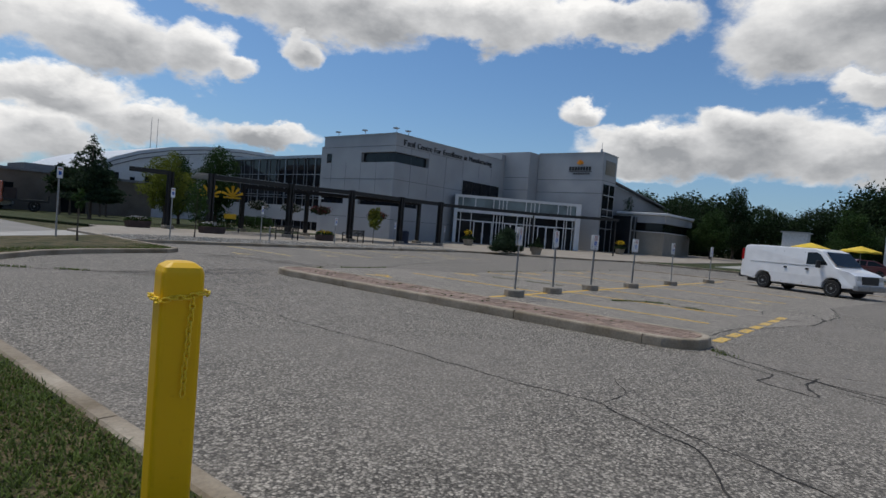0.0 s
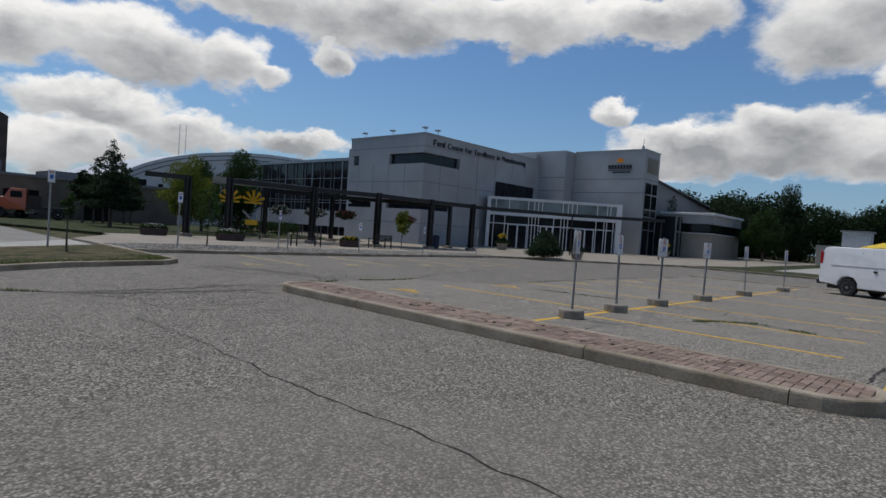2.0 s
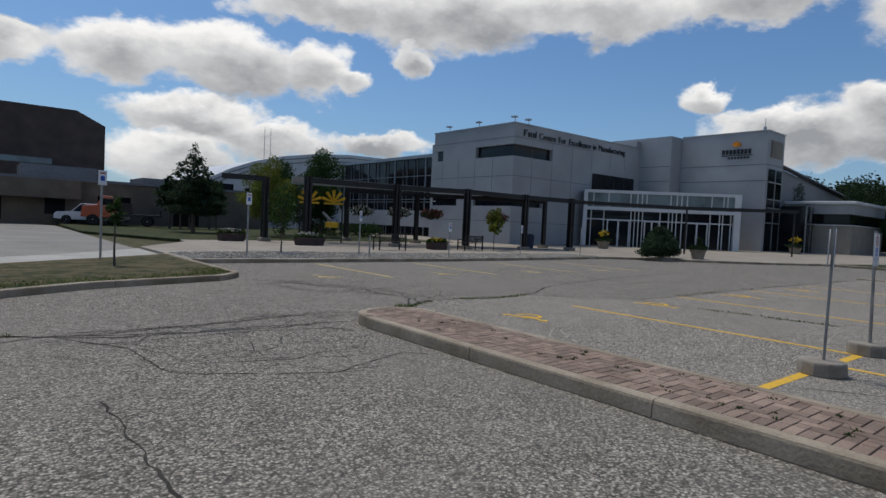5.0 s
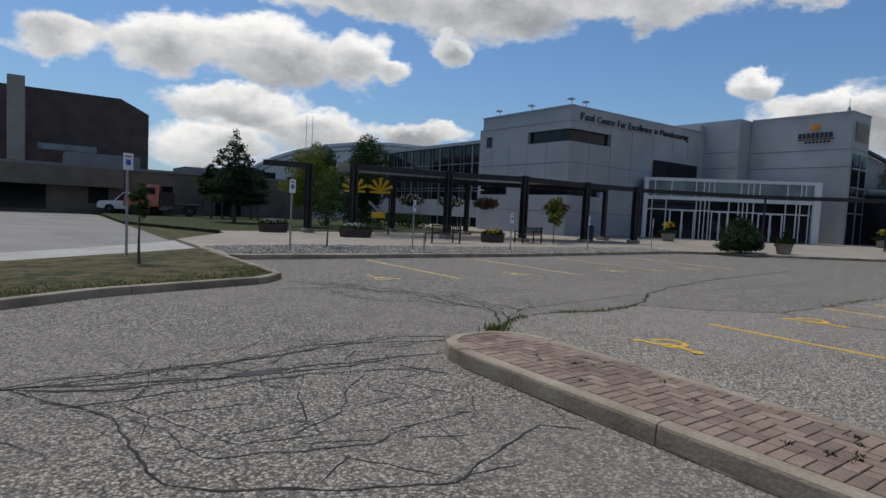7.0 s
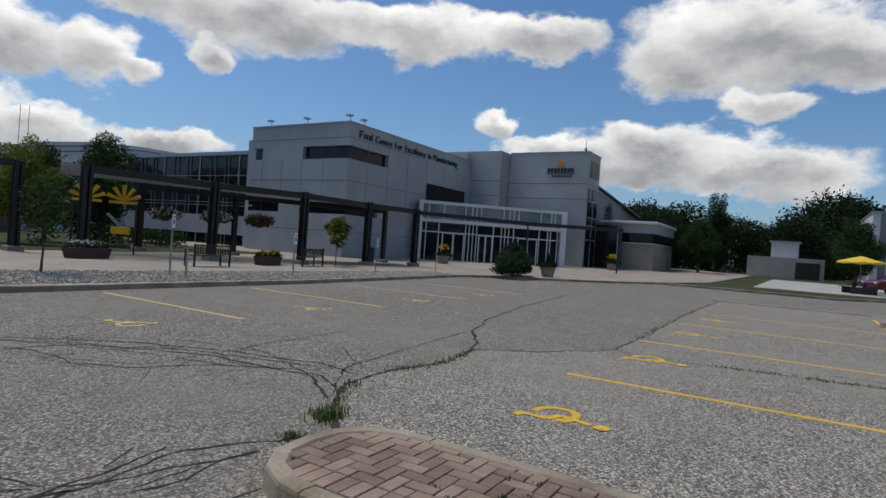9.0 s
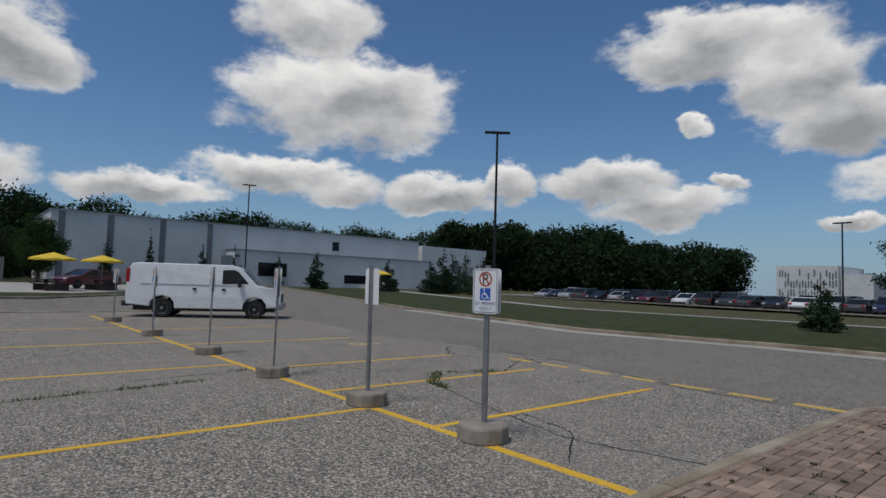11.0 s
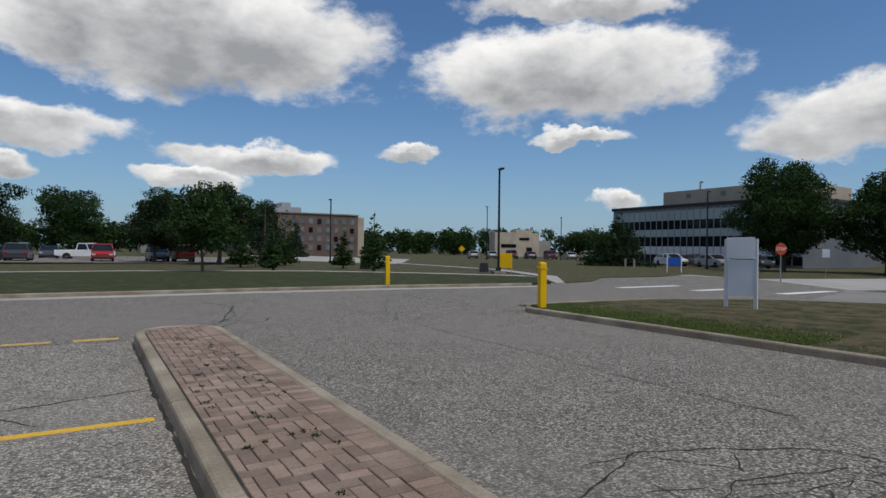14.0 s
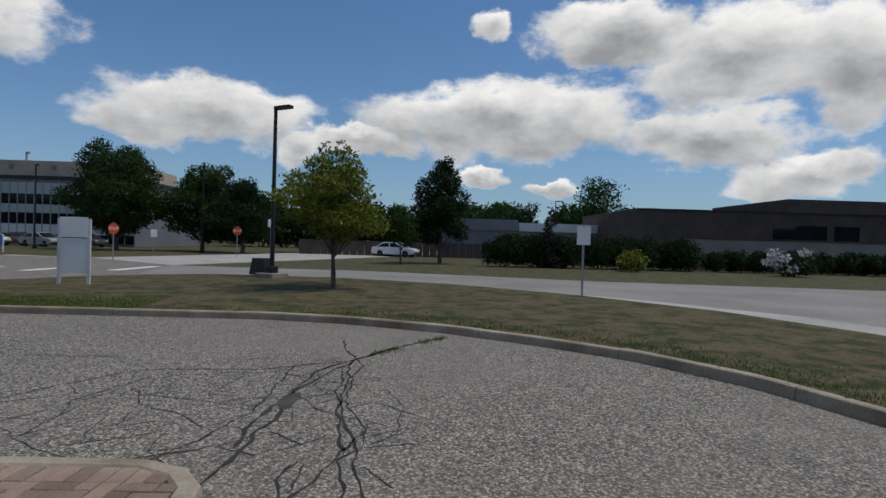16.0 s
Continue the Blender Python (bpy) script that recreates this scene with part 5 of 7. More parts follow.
# row in the far car park, noses towards the verge
row = [("sedan", "silver"), ("sedan", "black"), ("suv", "silver"), ("suv", "dark grey"), ("sedan", "black"), ("sedan", "silver"), ("suv", "black"), ("sedan", "dark red"), ("suv", "black"), ("sedan", "white"),
       ("suv", "black"), ("suv", "dark grey"), ("sedan", "dark grey"), ("sedan", "black"), ("sedan", "white"), ("suv", "silver"), ("sedan", "dark grey"), ("suv", "dark blue"), ("sedan", "dark grey"), ("suv", "dark grey"), None, None, ("suv", "red"), None, ("sedan", "dark grey"), ("suv", "dark red")]
crng = random.Random(11)
for i, e in enumerate(row):
    if e:
        car(*e, 50.5 - i * 2.25 + crng.uniform(-0.15, 0.15), -53.6 + crng.uniform(-0.5, 0.5) + 0.03 * i, 0.03 + gz(50.5 - i * 2.25) * 0.0, 90 + crng.uniform(-3, 3) + (180 if crng.random() < 0.3 else 0), "in the far car park row")
car("pickup", "white", 2.5, -62, 0.03, 175, "crosswise in the far car park")
for i in range(12):
    if crng.random() < 0.8:
        car(crng.choice(("sedan", "suv")), crng.choice(("silver", "black", "dark grey", "white")), 48 - i * 4.2, -66 + crng.uniform(-0.5, 0.5), 0.03, 90, "in a back row of the car park")
car("sedan", "dark red", 50.5, 1.6, gz(50.5) + 0.125, 120, "by the picnic tables")
car("pickup", "white", 3.9, 62.2, 0.14, 160, "beside an orange truck")
for i in range(14):
    car(crng.choice(("sedan", "suv")), crng.choice(("silver", "black", "dark grey", "white", "dark red")), -62 - i * 2.9, -82 + i * 2.3 + crng.uniform(-0.3, 0.3), -0.02, crng.choice((60, 240)), "in a distant car park")
for x, y, c in ((-58, -34, "white"), (-59, -31, "dark grey"), (-57.5, -28, "silver"), (-60, -25, "dark grey"), (-55, 9, "white")):
    car("sedan", c, x, y, -0.02, 70, "in front of the glass block")

# ---- trees and shrubs ----
def leaf_cloud(centres, count, size, seed, flat=0.0):
    """Many small bent leaf clumps scattered through ellipsoids (x, y, z, rx, ry, rz), denser at their skin."""
    if count > 1000:                                         # finer leaves, more of them
        grow = 2.0 if count < 30000 else 1.5
        count, size = int(count * grow), size / grow ** 0.55
    r = np.random.RandomState(seed)
    vol = np.array([c[3] * c[4] * c[5] for c in centres]) ** 0.8
    pick = r.choice(len(centres), count, p=vol / vol.sum())
    c = np.array(centres)[pick]
    d = r.normal(size=(count, 3))
    d /= np.linalg.norm(d, axis=1)[:, None]
    rad = r.uniform(0.25, 1.0, count) ** 0.45 * (1 + 0.13 * r.normal(size=count))
    p = c[:, :3] + d * c[:, 3:] * rad[:, None]
    u = r.normal(size=(count, 3))
    u[:, 2] *= 1 - flat
    u /= np.linalg.norm(u, axis=1)[:, None]
    w = np.cross(u, r.normal(size=(count, 3)))
    w /= np.linalg.norm(w, axis=1)[:, None]
    s = (size * r.uniform(0.55, 1.35, count))[:, None]
    n = np.cross(u, w)
    verts = np.stack([p - u * s, p + w * s * 0.42 + n * s * 0.12, p + u * s, p - w * s * 0.42 + n * s * 0.12], 1).reshape(-1, 3)
    faces = np.arange(count * 4).reshape(-1, 4)
    tri = np.concatenate([faces[:, [0, 1, 2]], faces[:, [0, 2, 3]]])
    me = bpy.data.meshes.new("crown")
    me.from_pydata(verts.tolist(), [], tri.tolist())
    return me


def crown_heaps(h0, h1, radius, n, rng, taper=0.5):
    out = []
    for i in range(n):
        f = (i + 0.5) / n
        z = h0 + (h1 - h0) * f
        r = radius * (1 - taper * abs(f - 0.35) * 1.5)
        a = i * 2.4 + rng.uniform(-0.5, 0.5)
        k = rng.uniform(0.15, 0.62)
        out.append((math.cos(a) * r * k, math.sin(a) * r * k, z, r * rng.uniform(0.45, 0.7), r * rng.uniform(0.45, 0.7), (h1 - h0) * rng.uniform(0.13, 0.22)))
    return out


def tree(at, h, radius, clear, mat, label, leaves=2500, size=0.16, trunk=0.09, heaps=14, seed=1, taper=0.5, bark=None, name="tree", loose=1.0):
    rng = random.Random(seed)
    t = thing(name, label, "tree", at, rng.uniform(0, 360))
    cs = crown_heaps(clear + (h - clear) * 0.08, h - (h - clear) * 0.1, radius, heaps, rng, taper)
    cs = [(x * (2 - loose), y * (2 - loose), z, a * loose, b * loose, c * loose) for x, y, z, a, b, c in cs]
    bm = bmesh.new()
    top = Vector((rng.uniform(-0.1, 0.1) * radius, rng.uniform(-0.1, 0.1) * radius, h * 0.9))
    segs = 6
    pts = [Vector((0, 0, -0.05)).lerp(top, i / segs) + Vector((rng.uniform(-1, 1), rng.uniform(-1, 1), 0)) * trunk * (0.35 if 0 < i < segs else 0) for i in range(segs + 1)]
    for i, (a, b) in enumerate(zip(pts, pts[1:])):
        tube(bm, a, b, trunk * (1.15 if i == 0 else 1) * (1 - 0.85 * i / segs), trunk * (1 - 0.85 * (i + 1) / segs), n=8, caps=False)
    for c in cs:
        z0 = max(clear * 0.8, c[2] - radius * 0.6)
        f = min(z0 / h, 0.85)
        tube(bm, Vector((0, 0, 0)).lerp(top, f), Vector(c[:3]), trunk * 0.42 * (1 - f * 0.6), trunk * 0.08, n=5, caps=False)
    part("trunk", bm, bark or BARK, t)
    part("crown", leaf_cloud(cs, leaves, size, seed), mat, t)
    return t


def fir(at, h, radius, mat, label, leaves=1600, size=0.16, seed=1, clear=0.25, name="conifer"):
    rng = random.Random(seed)
    t = thing(name, label, "tree", at, rng.uniform(0, 360))
    part("trunk", tubes(((0, 0, -0.05), (0, 0, h * 0.95), 0.035 * h ** 0.7 + 0.02, 0.01), n=7), BARK, t)
    cs = []
    n = 11
    for i in range(n):
        f = i / (n - 1)
        z = clear + (h - clear) * (0.05 + 0.93 * f)
        r = radius * (1 - f) ** 0.8 + 0.05
        for k in range(max(1, round(5 * (1 - f)))):
            a = rng.uniform(0, 6.28)
            cs.append((math.cos(a) * r * 0.5, math.sin(a) * r * 0.5, z - r * 0.12, r * 0.55, r * 0.55, (h - clear) * 0.07))
    part("crown", leaf_cloud(cs, leaves, size, seed, 0.4), mat, t)
    return t


def shrub(at, heaps, mat, label, leaves, size, seed, name="shrub", category="shrub"):
    t = thing(name, label, category, at)
    part("foliage", leaf_cloud(heaps, leaves, size, seed), mat, t)
    bm = bmesh.new()
    for h in heaps[:5]:
        tube(bm, (h[0] * 0.2, h[1] * 0.2, -0.03), (h[0], h[1], h[2]), 0.03, 0.01, n=5)
    part("stems", bm, BARK, t)
    return t


# grass island and verge
tree((-13.4, 9.5, 0.1), 4.6, 2.4, 1.3, LEAF_BRIGHT, "young maple with yellow-green leaves in dry grass", 6200, 0.10, 0.075, 24, 9, 0.9, loose=0.66)
tree((-1.5, 20.1, 0.1), 1.9, 0.28, 1.0, LEAF_MID, "thin sapling on the grass tip", 160, 0.09, 0.035, 6, 4, name="sapling")
tree((5.3, 25.2, 0.12), 2.9, 0.75, 0.9, LEAF_MID, "thin young tree in the gravel bed", 420, 0.10, 0.035, 10, 5, name="sapling")
tree((20.6, 28.6, 0.12), 2.7, 0.6, 1.0, LEAF_BRIGHT, "leafy sapling beside a bench", 700, 0.12, 0.03, 9, 6, name="sapling")
fir((7.6, -18.7, 0.1), 2.35, 0.95, LEAF_FIR, "small broken-topped pine on the verge", 1600, 0.12, 7)
for i, (x, y, h, r) in enumerate(((-13.9, -23.8, 4.2, 1.1), (-15.0, -32.0, 3.2, 0.9), (-8.3, -27.6, 3.2, 0.9), (-8.0, -36.0, 3.6, 1.1), (-10.5, -38.5, 6.0, 1.6), (-13, -41, 5.4, 1.5))):
    fir((x, y, 0.02), h, r, LEAF_MID if i != 4 else LEAF_FIR, "slender young tree beyond the footpath", 900, 0.17, 20 + i, 0.4, name="young_tree")
tree((-3.6, -26.0, 0.05), 5.2, 2.4, 1.2, LEAF_MID, "small spreading tree beyond the footpath", 2200, 0.2, 0.09, 14, 31)
tree((-8, -45, 0), 7.6, 4.2, 1.8, LEAF_MID, "broad leafy tree by the car park", 8000, 0.21, 0.2, 28, 32, loose=0.72)
tree((-3.0, -49.0, 0), 6.2, 3.4, 1.5, LEAF_DARK, "dark leafy tree by the car park", 6000, 0.21, 0.18, 16, 33)
tree((17, -100, 0), 12.6, 6.6, 0.5, LEAF_DARK, "large ivy-covered tree beyond the car park", 9000, 0.33, 0.3, 16, 34, 0.2)
tree((5.0, -100, 0), 11.0, 6.5, 0.8, LEAF_MID, "large tree beyond the car park", 8000, 0.33, 0.3, 26, 35, 0.3, loose=0.75)
tree((-10, -100, 0), 12.0, 6.0, 0.8, LEAF_MID, "large tree beyond the car park", 8000, 0.33, 0.3, 16, 36, 0.3)
tree((-24, -92, 0), 10.0, 4.5, 0.8, LEAF_DARK, "dark tree before the brick apartments", 6000, 0.28, 0.3, 14, 37, 0.3)
fir((-29, -90, 0), 8.0, 2.6, LEAF_FIR, "dark conifer before the brick apartments", 1800, 0.3, 38)
# before the glass block
fir((-48, -33.5, 0), 6.4, 4.4, LEAF_DARK, "broad dark spruce before the glass block", 4200, 0.26, 41, 0.4)
tree((-52, -17.5, 0), 10.6, 5.4, 1.2, LEAF_MID, "tall leafy tree beside the glass block", 15000, 0.22, 0.22, 30, 42, loose=0.72)
tree((-55, -10.5, 0), 9.2, 4.8, 1.2, LEAF_MID, "leafy tree beside the glass block", 11000, 0.22, 0.2, 26, 43, loose=0.72)
tree((-52, -5.5, 0), 7.2, 3.6, 1.2, LEAF_DARK, "dark tree by the side road", 7000, 0.24, 0.2, 16, 44)
tree((-62, 0.5, 0), 8.4, 4.5, 1.2, LEAF_MID, "leafy tree by the side road", 6500, 0.26, 0.2, 16, 45)
tree((-39.5, 13.2, 0), 8.2, 2.7, 1.4, LEAF_DARK, "dark purple-leaved tree on the lawn", 7000, 0.18, 0.16, 28, 46, 0.6, loose=0.7)
tree((-36.5, 10.4, 0), 4.0, 1.6, 1.2, LEAF_MID, "small spreading tree on the lawn", 1300, 0.16, 0.08, 10, 47)
tree((-70, 34, 0), 10.5, 5.5, 2.0, LEAF_MID, "leafy tree behind the low building", 2800, 0.3, 0.2, 15, 48)
for i, (x, y, h) in enumerate(((-80, 16, 7.5), (-82, 22, 7.0), (-84, 27, 8.0), (-86, 38, 8.5))):
    tree((x, y, 0), h, 3.6, 1.0, LEAF_DARK, "distant dark tree above the roofs", 1400, 0.34, 0.18, 12, 50 + i)
# lawn beside the plaza
fir((8.2, 47.5, 0.13), 7.0, 2.4, LEAF_FIR, "tall dark pine on the lawn", 5200, 0.18, 61, 1.7)
tree((12.0, 43.4, 0.13), 5.6, 2.1, 1.2, LEAF_BRIGHT, "light green tree behind the pergola", 6000, 0.12, 0.1, 14, 62)
tree((17.0, 44.6, 0.13), 7.0, 2.3, 1.0, LEAF_MID, "full green tree behind the pergola", 8000, 0.14, 0.12, 16, 63, 0.4)
tree((15.2, 47.5, 0.13), 6.0, 2.1, 1.0, LEAF_MID, "green tree behind the pergola", 5200, 0.14, 0.12, 14, 64)
for i, (x, y) in enumerate(((8.7, 56), (9.9, 57.2), (10.9, 58), (12.3, 57), (13.3, 58.2))):
    tree((x, y, 0.13), 4.6, 1.3, 1.9, LEAF_DARK, "small dark tree before the low building", 800, 0.22, 0.1, 9, 65 + i)
bhs = [(i * 0.9 - 3, math.sin(i) * 0.4, 0.65, 0.9, 0.8, 0.6) for i in range(8)]
shrub((19.5, 45.5, 0.12), bhs, LEAF_MID, "rounded green shrubs before the glazed wing", 1800, 0.14, 71)
# entrance shrub
shrub((28.6, 22.1, 0.13), [(0, 0, 0.9, 1.0, 1.0, 0.75), (0.7, 0.2, 0.7, 0.9, 0.8, 0.55), (-0.8, -0.2, 0.65, 0.85, 0.8, 0.5), (0.1, 0.1, 1.5, 0.6, 0.6, 0.5), (1.4, 0, 0.45, 0.6, 0.6, 0.3), (-1.4, 0.1, 0.4, 0.6, 0.5, 0.3)], LEAF_FIR, "spreading green juniper at the plaza corner", 4200, 0.13, 72)
# east side
for i, (x, y, h, r, m) in enumerate(((70, 22.5, 7.6, 3.2, LEAF_DARK), (74, 16.6, 9.8, 2.4, LEAF_DARK), (66, 17.2, 6.2, 2.8, LEAF_MID), (62, 27.5, 7.6, 3.6, LEAF_DARK), (66, 3.2, 6.6, 3.2, LEAF_MID), (58, 33, 8.0, 3.6, LEAF_MID))):
    tree((x, y, gz(x)), h, r, 1.0, m, "leafy tree at the wood's edge", 8000, 0.15, 0.16, 26, 80 + i, loose=0.75)
for i, (x, y, h, r) in enumerate(((77.5, -4.6, 6.0, 1.0), (77.5, -9.2, 6.6, 0.7), (77, -15.5, 5.8, 0.9), (76.5, -19.5, 5.5, 1.3), (76, -25.5, 4.8, 0.7))):
    fir((x, y, gz(x)), h, r, LEAF_FIR, "narrow dark cedar against the white building", 900, 0.2, 90 + i, 0.3)
for i, (x, y, h, r) in enumerate(((62, -24.0, 5.0, 1.5), (60, -33.0, 4.4, 1.6), (57, -37.5, 4.6, 1.8), (60, -44, 6.2, 2.0), (58, -40.5, 6.4, 1.9), (54, -44, 5.4, 2.2), (66, -52, 7, 2.5))):
    fir((x, y, gz(x) - 0.1), h, r, LEAF_FIR, "dark spruce on the east lawn", 1500, 0.22, 100 + i, 0.4)


# woods along the horizon
def woods(name, path, depth, h, crowns, leaves, size, seed, mat, label):
    rng = random.Random(seed)
    fine = resample(path, 1.0)
    cs = []
    for _ in range(crowns):
        p = rng.choice(fine)
        hh = h * rng.uniform(0.7, 1.12)
        x, y = p.x + rng.uniform(-depth, depth), p.y + rng.uniform(-depth, depth)
        r = hh * rng.uniform(0.22, 0.36)
        cs.append((x, y, hh - r * 0.8, r, r, r * 0.85))
        cs.append((x + rng.uniform(-1, 1) * r, y + rng.uniform(-1, 1) * r, hh * 0.45, r * 1.1, r * 1.1, hh * 0.42))
    ob = part(name, leaf_cloud(cs, leaves, size, seed), mat)
    tagged(ob, label, "trees", kind="stuff")


woods("woods", [(92, 45), (104, 20)], 6, 11.0, 26, 34000, 0.4, 201, LEAF_DARK, "dark wood behind the service yard")
woods("woods", [(110, 6), (112, -40), (108, -70), (100, -95)], 4, 13.0, 66, 140000, 0.42, 232, LEAF_DARK, "dark wood behind the white building")
woods("woods", [(84, 44), (86, 30), (86, 18), (84, 8), (88, 3)], 3, 7.6, 44, 60000, 0.24, 231, LEAF_DARK, "dark wood edge behind the service yard")
woods("woods", [(104, -78), (96, -92), (84, -100), (72, -106)], 6, 15.0, 34, 60000, 0.62, 202, LEAF_DARK, "tall dark wood beyond the car park")
woods("woods", [(72, -106), (60, -112), (50, -116)], 5, 11.5, 24, 26000, 0.6, 221, LEAF_DARK, "dark wood beyond the car park")
woods("woods", [(40, -170), (0, -180), (-50, -185), (-110, -170)], 8, 8, 130, 29000, 0.75, 203, LEAF_MID, "distant line of trees")
woods("woods", [(-95, -150), (-130, -120), (-150, -70), (-140, -30)], 8, 8, 130, 29000, 0.75, 204, LEAF_MID, "distant line of trees")
woods("woods", [(-95, -20), (-100, 0), (-98, 20), (-95, 50)], 6, 8, 70, 20000, 0.7, 205, LEAF_MID, "distant line of trees")
woods("hedge", [(-37, 17), (-37.5, 24), (-37.5, 31)], 0.7, 2.2, 130, 24000, 0.16, 206, LEAF_DARK, "tall dark clipped hedge along the road")
woods("hedge", [(-37.5, 33), (-37.5, 50)], 0.6, 1.5, 100, 14000, 0.16, 207, LEAF_DARK, "dark shrubs before the low wall")
fir((-37, 21.0, 0), 4.6, 1.2, LEAF_PURPLE, "dark conical tree in the hedge", 1500, 0.17, 208, 0.1)
shrub((-34.0, 25.8, 0), [(0, 0, 0.7, 0.9, 0.9, 0.7)], LEAF_BRIGHT, "rounded pale green bush by the road", 900, 0.14, 209)
shrub((-33.5, 44.5, 0), [(0, 0, 0.8, 1.3, 1.3, 0.8)], LEAF_MID, "rounded pale green bush by the road", 900, 0.16, 210)
WHITE_BLOOM = leaf_material("white_bloom", (0.45, 0.45, 0.45), (0.6, 0.6, 0.6))
shrub((-33.0, 35.5, 0), [(math.cos(i) * 0.8, math.sin(i * 2) * 0.9, 0.5 + 0.35 * (i % 4), 0.4, 0.4, 0.3) for i in range(10)], WHITE_BLOOM, "tall shrub with white blooms", 500, 0.12, 211)
shrub((-33.2, 36.3, 0), [(0, 0, 0.8, 1.2, 1.2, 0.8)], LEAF_DARK, "dark shrub under white blooms", 900, 0.16, 212)

# ---- plaza ----
PZ = 0.12
perg = thing("pergola", "black steel pergola with a slatted roof over the plaza", "pergola")
front = [(9.0, 36.1), (10.0, 32.6), (15.5, 31.9), (19.6, 30.1), (24.9, 30.1), (29.1, 29.5)]
back = [(16.3, 39.3), (21.1, 37.4), (29.8, 32.6)]
far_posts = [(37.0, 25.0)]
H_P = 3.55
for i, (x, y) in enumerate(front + back):
    z = PZ + gz(x)
    w = 0.17 if i < len(front) else 0.13
    p = part("post", boxes((x - w, x - w + 0.12, y - w, y + w, z, H_P + 0.35), (x + w - 0.12, x + w, y - w, y + w, z, H_P + 0.35), (x - w, x + w, y - 0.05, y + 0.05, z, H_P + 0.3)), BLACK_METAL, perg)
    part("footing", boxes((x - 0.3, x + 0.3, y - 0.3, y + 0.3, z - 0.02, z + 0.22), bevel=0.02), BLOCK, p, "concrete footing")


def beam(a, b, z0, h=0.3, w=0.14, z1=None, name="beam", mat=BLACK_METAL):
    bm = bmesh.new()
    d = (Vector(b) - Vector(a)).normalized()
    n = Vector((-d.y, d.x)) * w / 2
    z1 = z0 if z1 is None else z1
    v = [bm.verts.new((q.x, q.y, zz + k)) for (p, zz) in ((Vector(a), z0), (Vector(b), z1)) for k in (0, h) for q in (p - n, p + n)]
    for f in ((0, 1, 3, 2), (4, 6, 7, 5), (0, 4, 5, 1), (2, 3, 7, 6), (0, 2, 6, 4), (1, 5, 7, 3)):
        bm.faces.new([v[i] for i in f])
    return part(name, bm, mat, perg)


for a, b in zip(front[1:], front[2:]):
    beam(a, b, H_P)
beam(front[0], (6.6, 36.6), H_P + 0.1)
beam(back[0], back[1], H_P)
beam(back[1], back[2], H_P)
beam(front[-1], (37.0, 25.0), H_P - 0.02, 0.26)
beam((37.0, 25.0), (44.6, 20.1), H_P - 0.02, 0.26, 0.14, H_P + 0.15)
for x, y in ((37.0, 25.0), (44.4, 20.3)):
    part("post", boxes((x - 0.05, x + 0.05, y - 0.05, y + 0.05, PZ + gz(x), H_P + 0.1)), BLACK_METAL, perg)
SLATS = grainy("pergola_slats", (0.30, 0.31, 0.31), (0.40, 0.41, 0.41), 1.0, 0.5)
for k in range(2, 15):
    f = k / 14
    a = Vector((9.2, 32.9)).lerp(Vector((12.5, 40.3)), f)
    b = Vector((28.8, 29.9)).lerp(Vector((29.6, 33.0)), f)
    beam((a.x, a.y), (b.x, b.y), H_P + 0.34 + 0.005 * (k % 2), 0.05, 0.30, None, "slat", SLATS)


def bench(at, turn):
    b = thing("park_bench", "black metal slatted park bench on the plaza", "bench", at, turn, "plaza benches")
    seat = part("seat", boxes(*[(-0.9, 0.9, -0.25 + i * 0.11, -0.17 + i * 0.11, 0.43, 0.46) for i in range(5)]), BLACK_METAL, b)
    part("backrest", boxes((-0.9, 0.9, 0.30, 0.34, 0.82, 0.88), (-0.9, 0.9, 0.28, 0.32, 0.5, 0.54), *[(-0.86 + i * 0.12, -0.82 + i * 0.12, 0.29, 0.32, 0.54, 0.82) for i in range(15)]), BLACK_METAL, b)
    for x in (-0.88, 0.84):
        part("leg", boxes((x, x + 0.05, -0.26, -0.2, 0.0, 0.66), (x, x + 0.05, 0.26, 0.33, 0.0, 0.9), (x, x + 0.05, -0.26, 0.3, 0.63, 0.67)), BLACK_METAL, b)
    return b


bench((12.6, 28.2, PZ), 184)
bench((18.9, 28.9, PZ), 190)
FLOWER = {"red": leaf_material("flower_red", (0.10, 0.015, 0.02), (0.2, 0.03, 0.04)), "yellow": leaf_material("flower_yellow", (0.5, 0.33, 0.02), (0.7, 0.5, 0.03)), "pale": leaf_material("flower_pale", (0.4, 0.38, 0.36), (0.6, 0.58, 0.55))}
PLANTER_WOOD = grainy("planter_wood", (0.045, 0.03, 0.03), (0.08, 0.055, 0.05), 3.0, 0.8)


def planter(at, turn, w, flowers, seed, label):
    p = thing("flower_planter", label, "planter", at, turn)
    part("trough", side_loft([(-w * 0.42, 0.0), (-w / 2, 0.42), (w / 2, 0.42), (w * 0.42, 0.0)], 0.3, None, 0.02), PLANTER_WOOD, p, "dark trough")
    part("foliage", leaf_cloud([(-w * 0.25, 0, 0.48, w * 0.3, 0.3, 0.16), (w * 0.25, 0, 0.5, w * 0.3, 0.3, 0.18)], 420, 0.09, seed), LEAF_MID, p)
    part("flowers", leaf_cloud([(0, 0, 0.6, w * 0.45, 0.3, 0.13)], 150, 0.06, seed + 1), FLOWER[flowers], p)


planter((9.9, 32.0, PZ), 6, 1.7, "pale", 301, "dark wooden planter with pale flowers under the pergola")
planter((6.9, 35.6, PZ), 6, 1.5, "pale", 303, "low planter with white flowers beside a post")
planter((16.6, 29.2, PZ), 6, 1.3, "yellow", 305, "planter with yellow flowers between two benches")


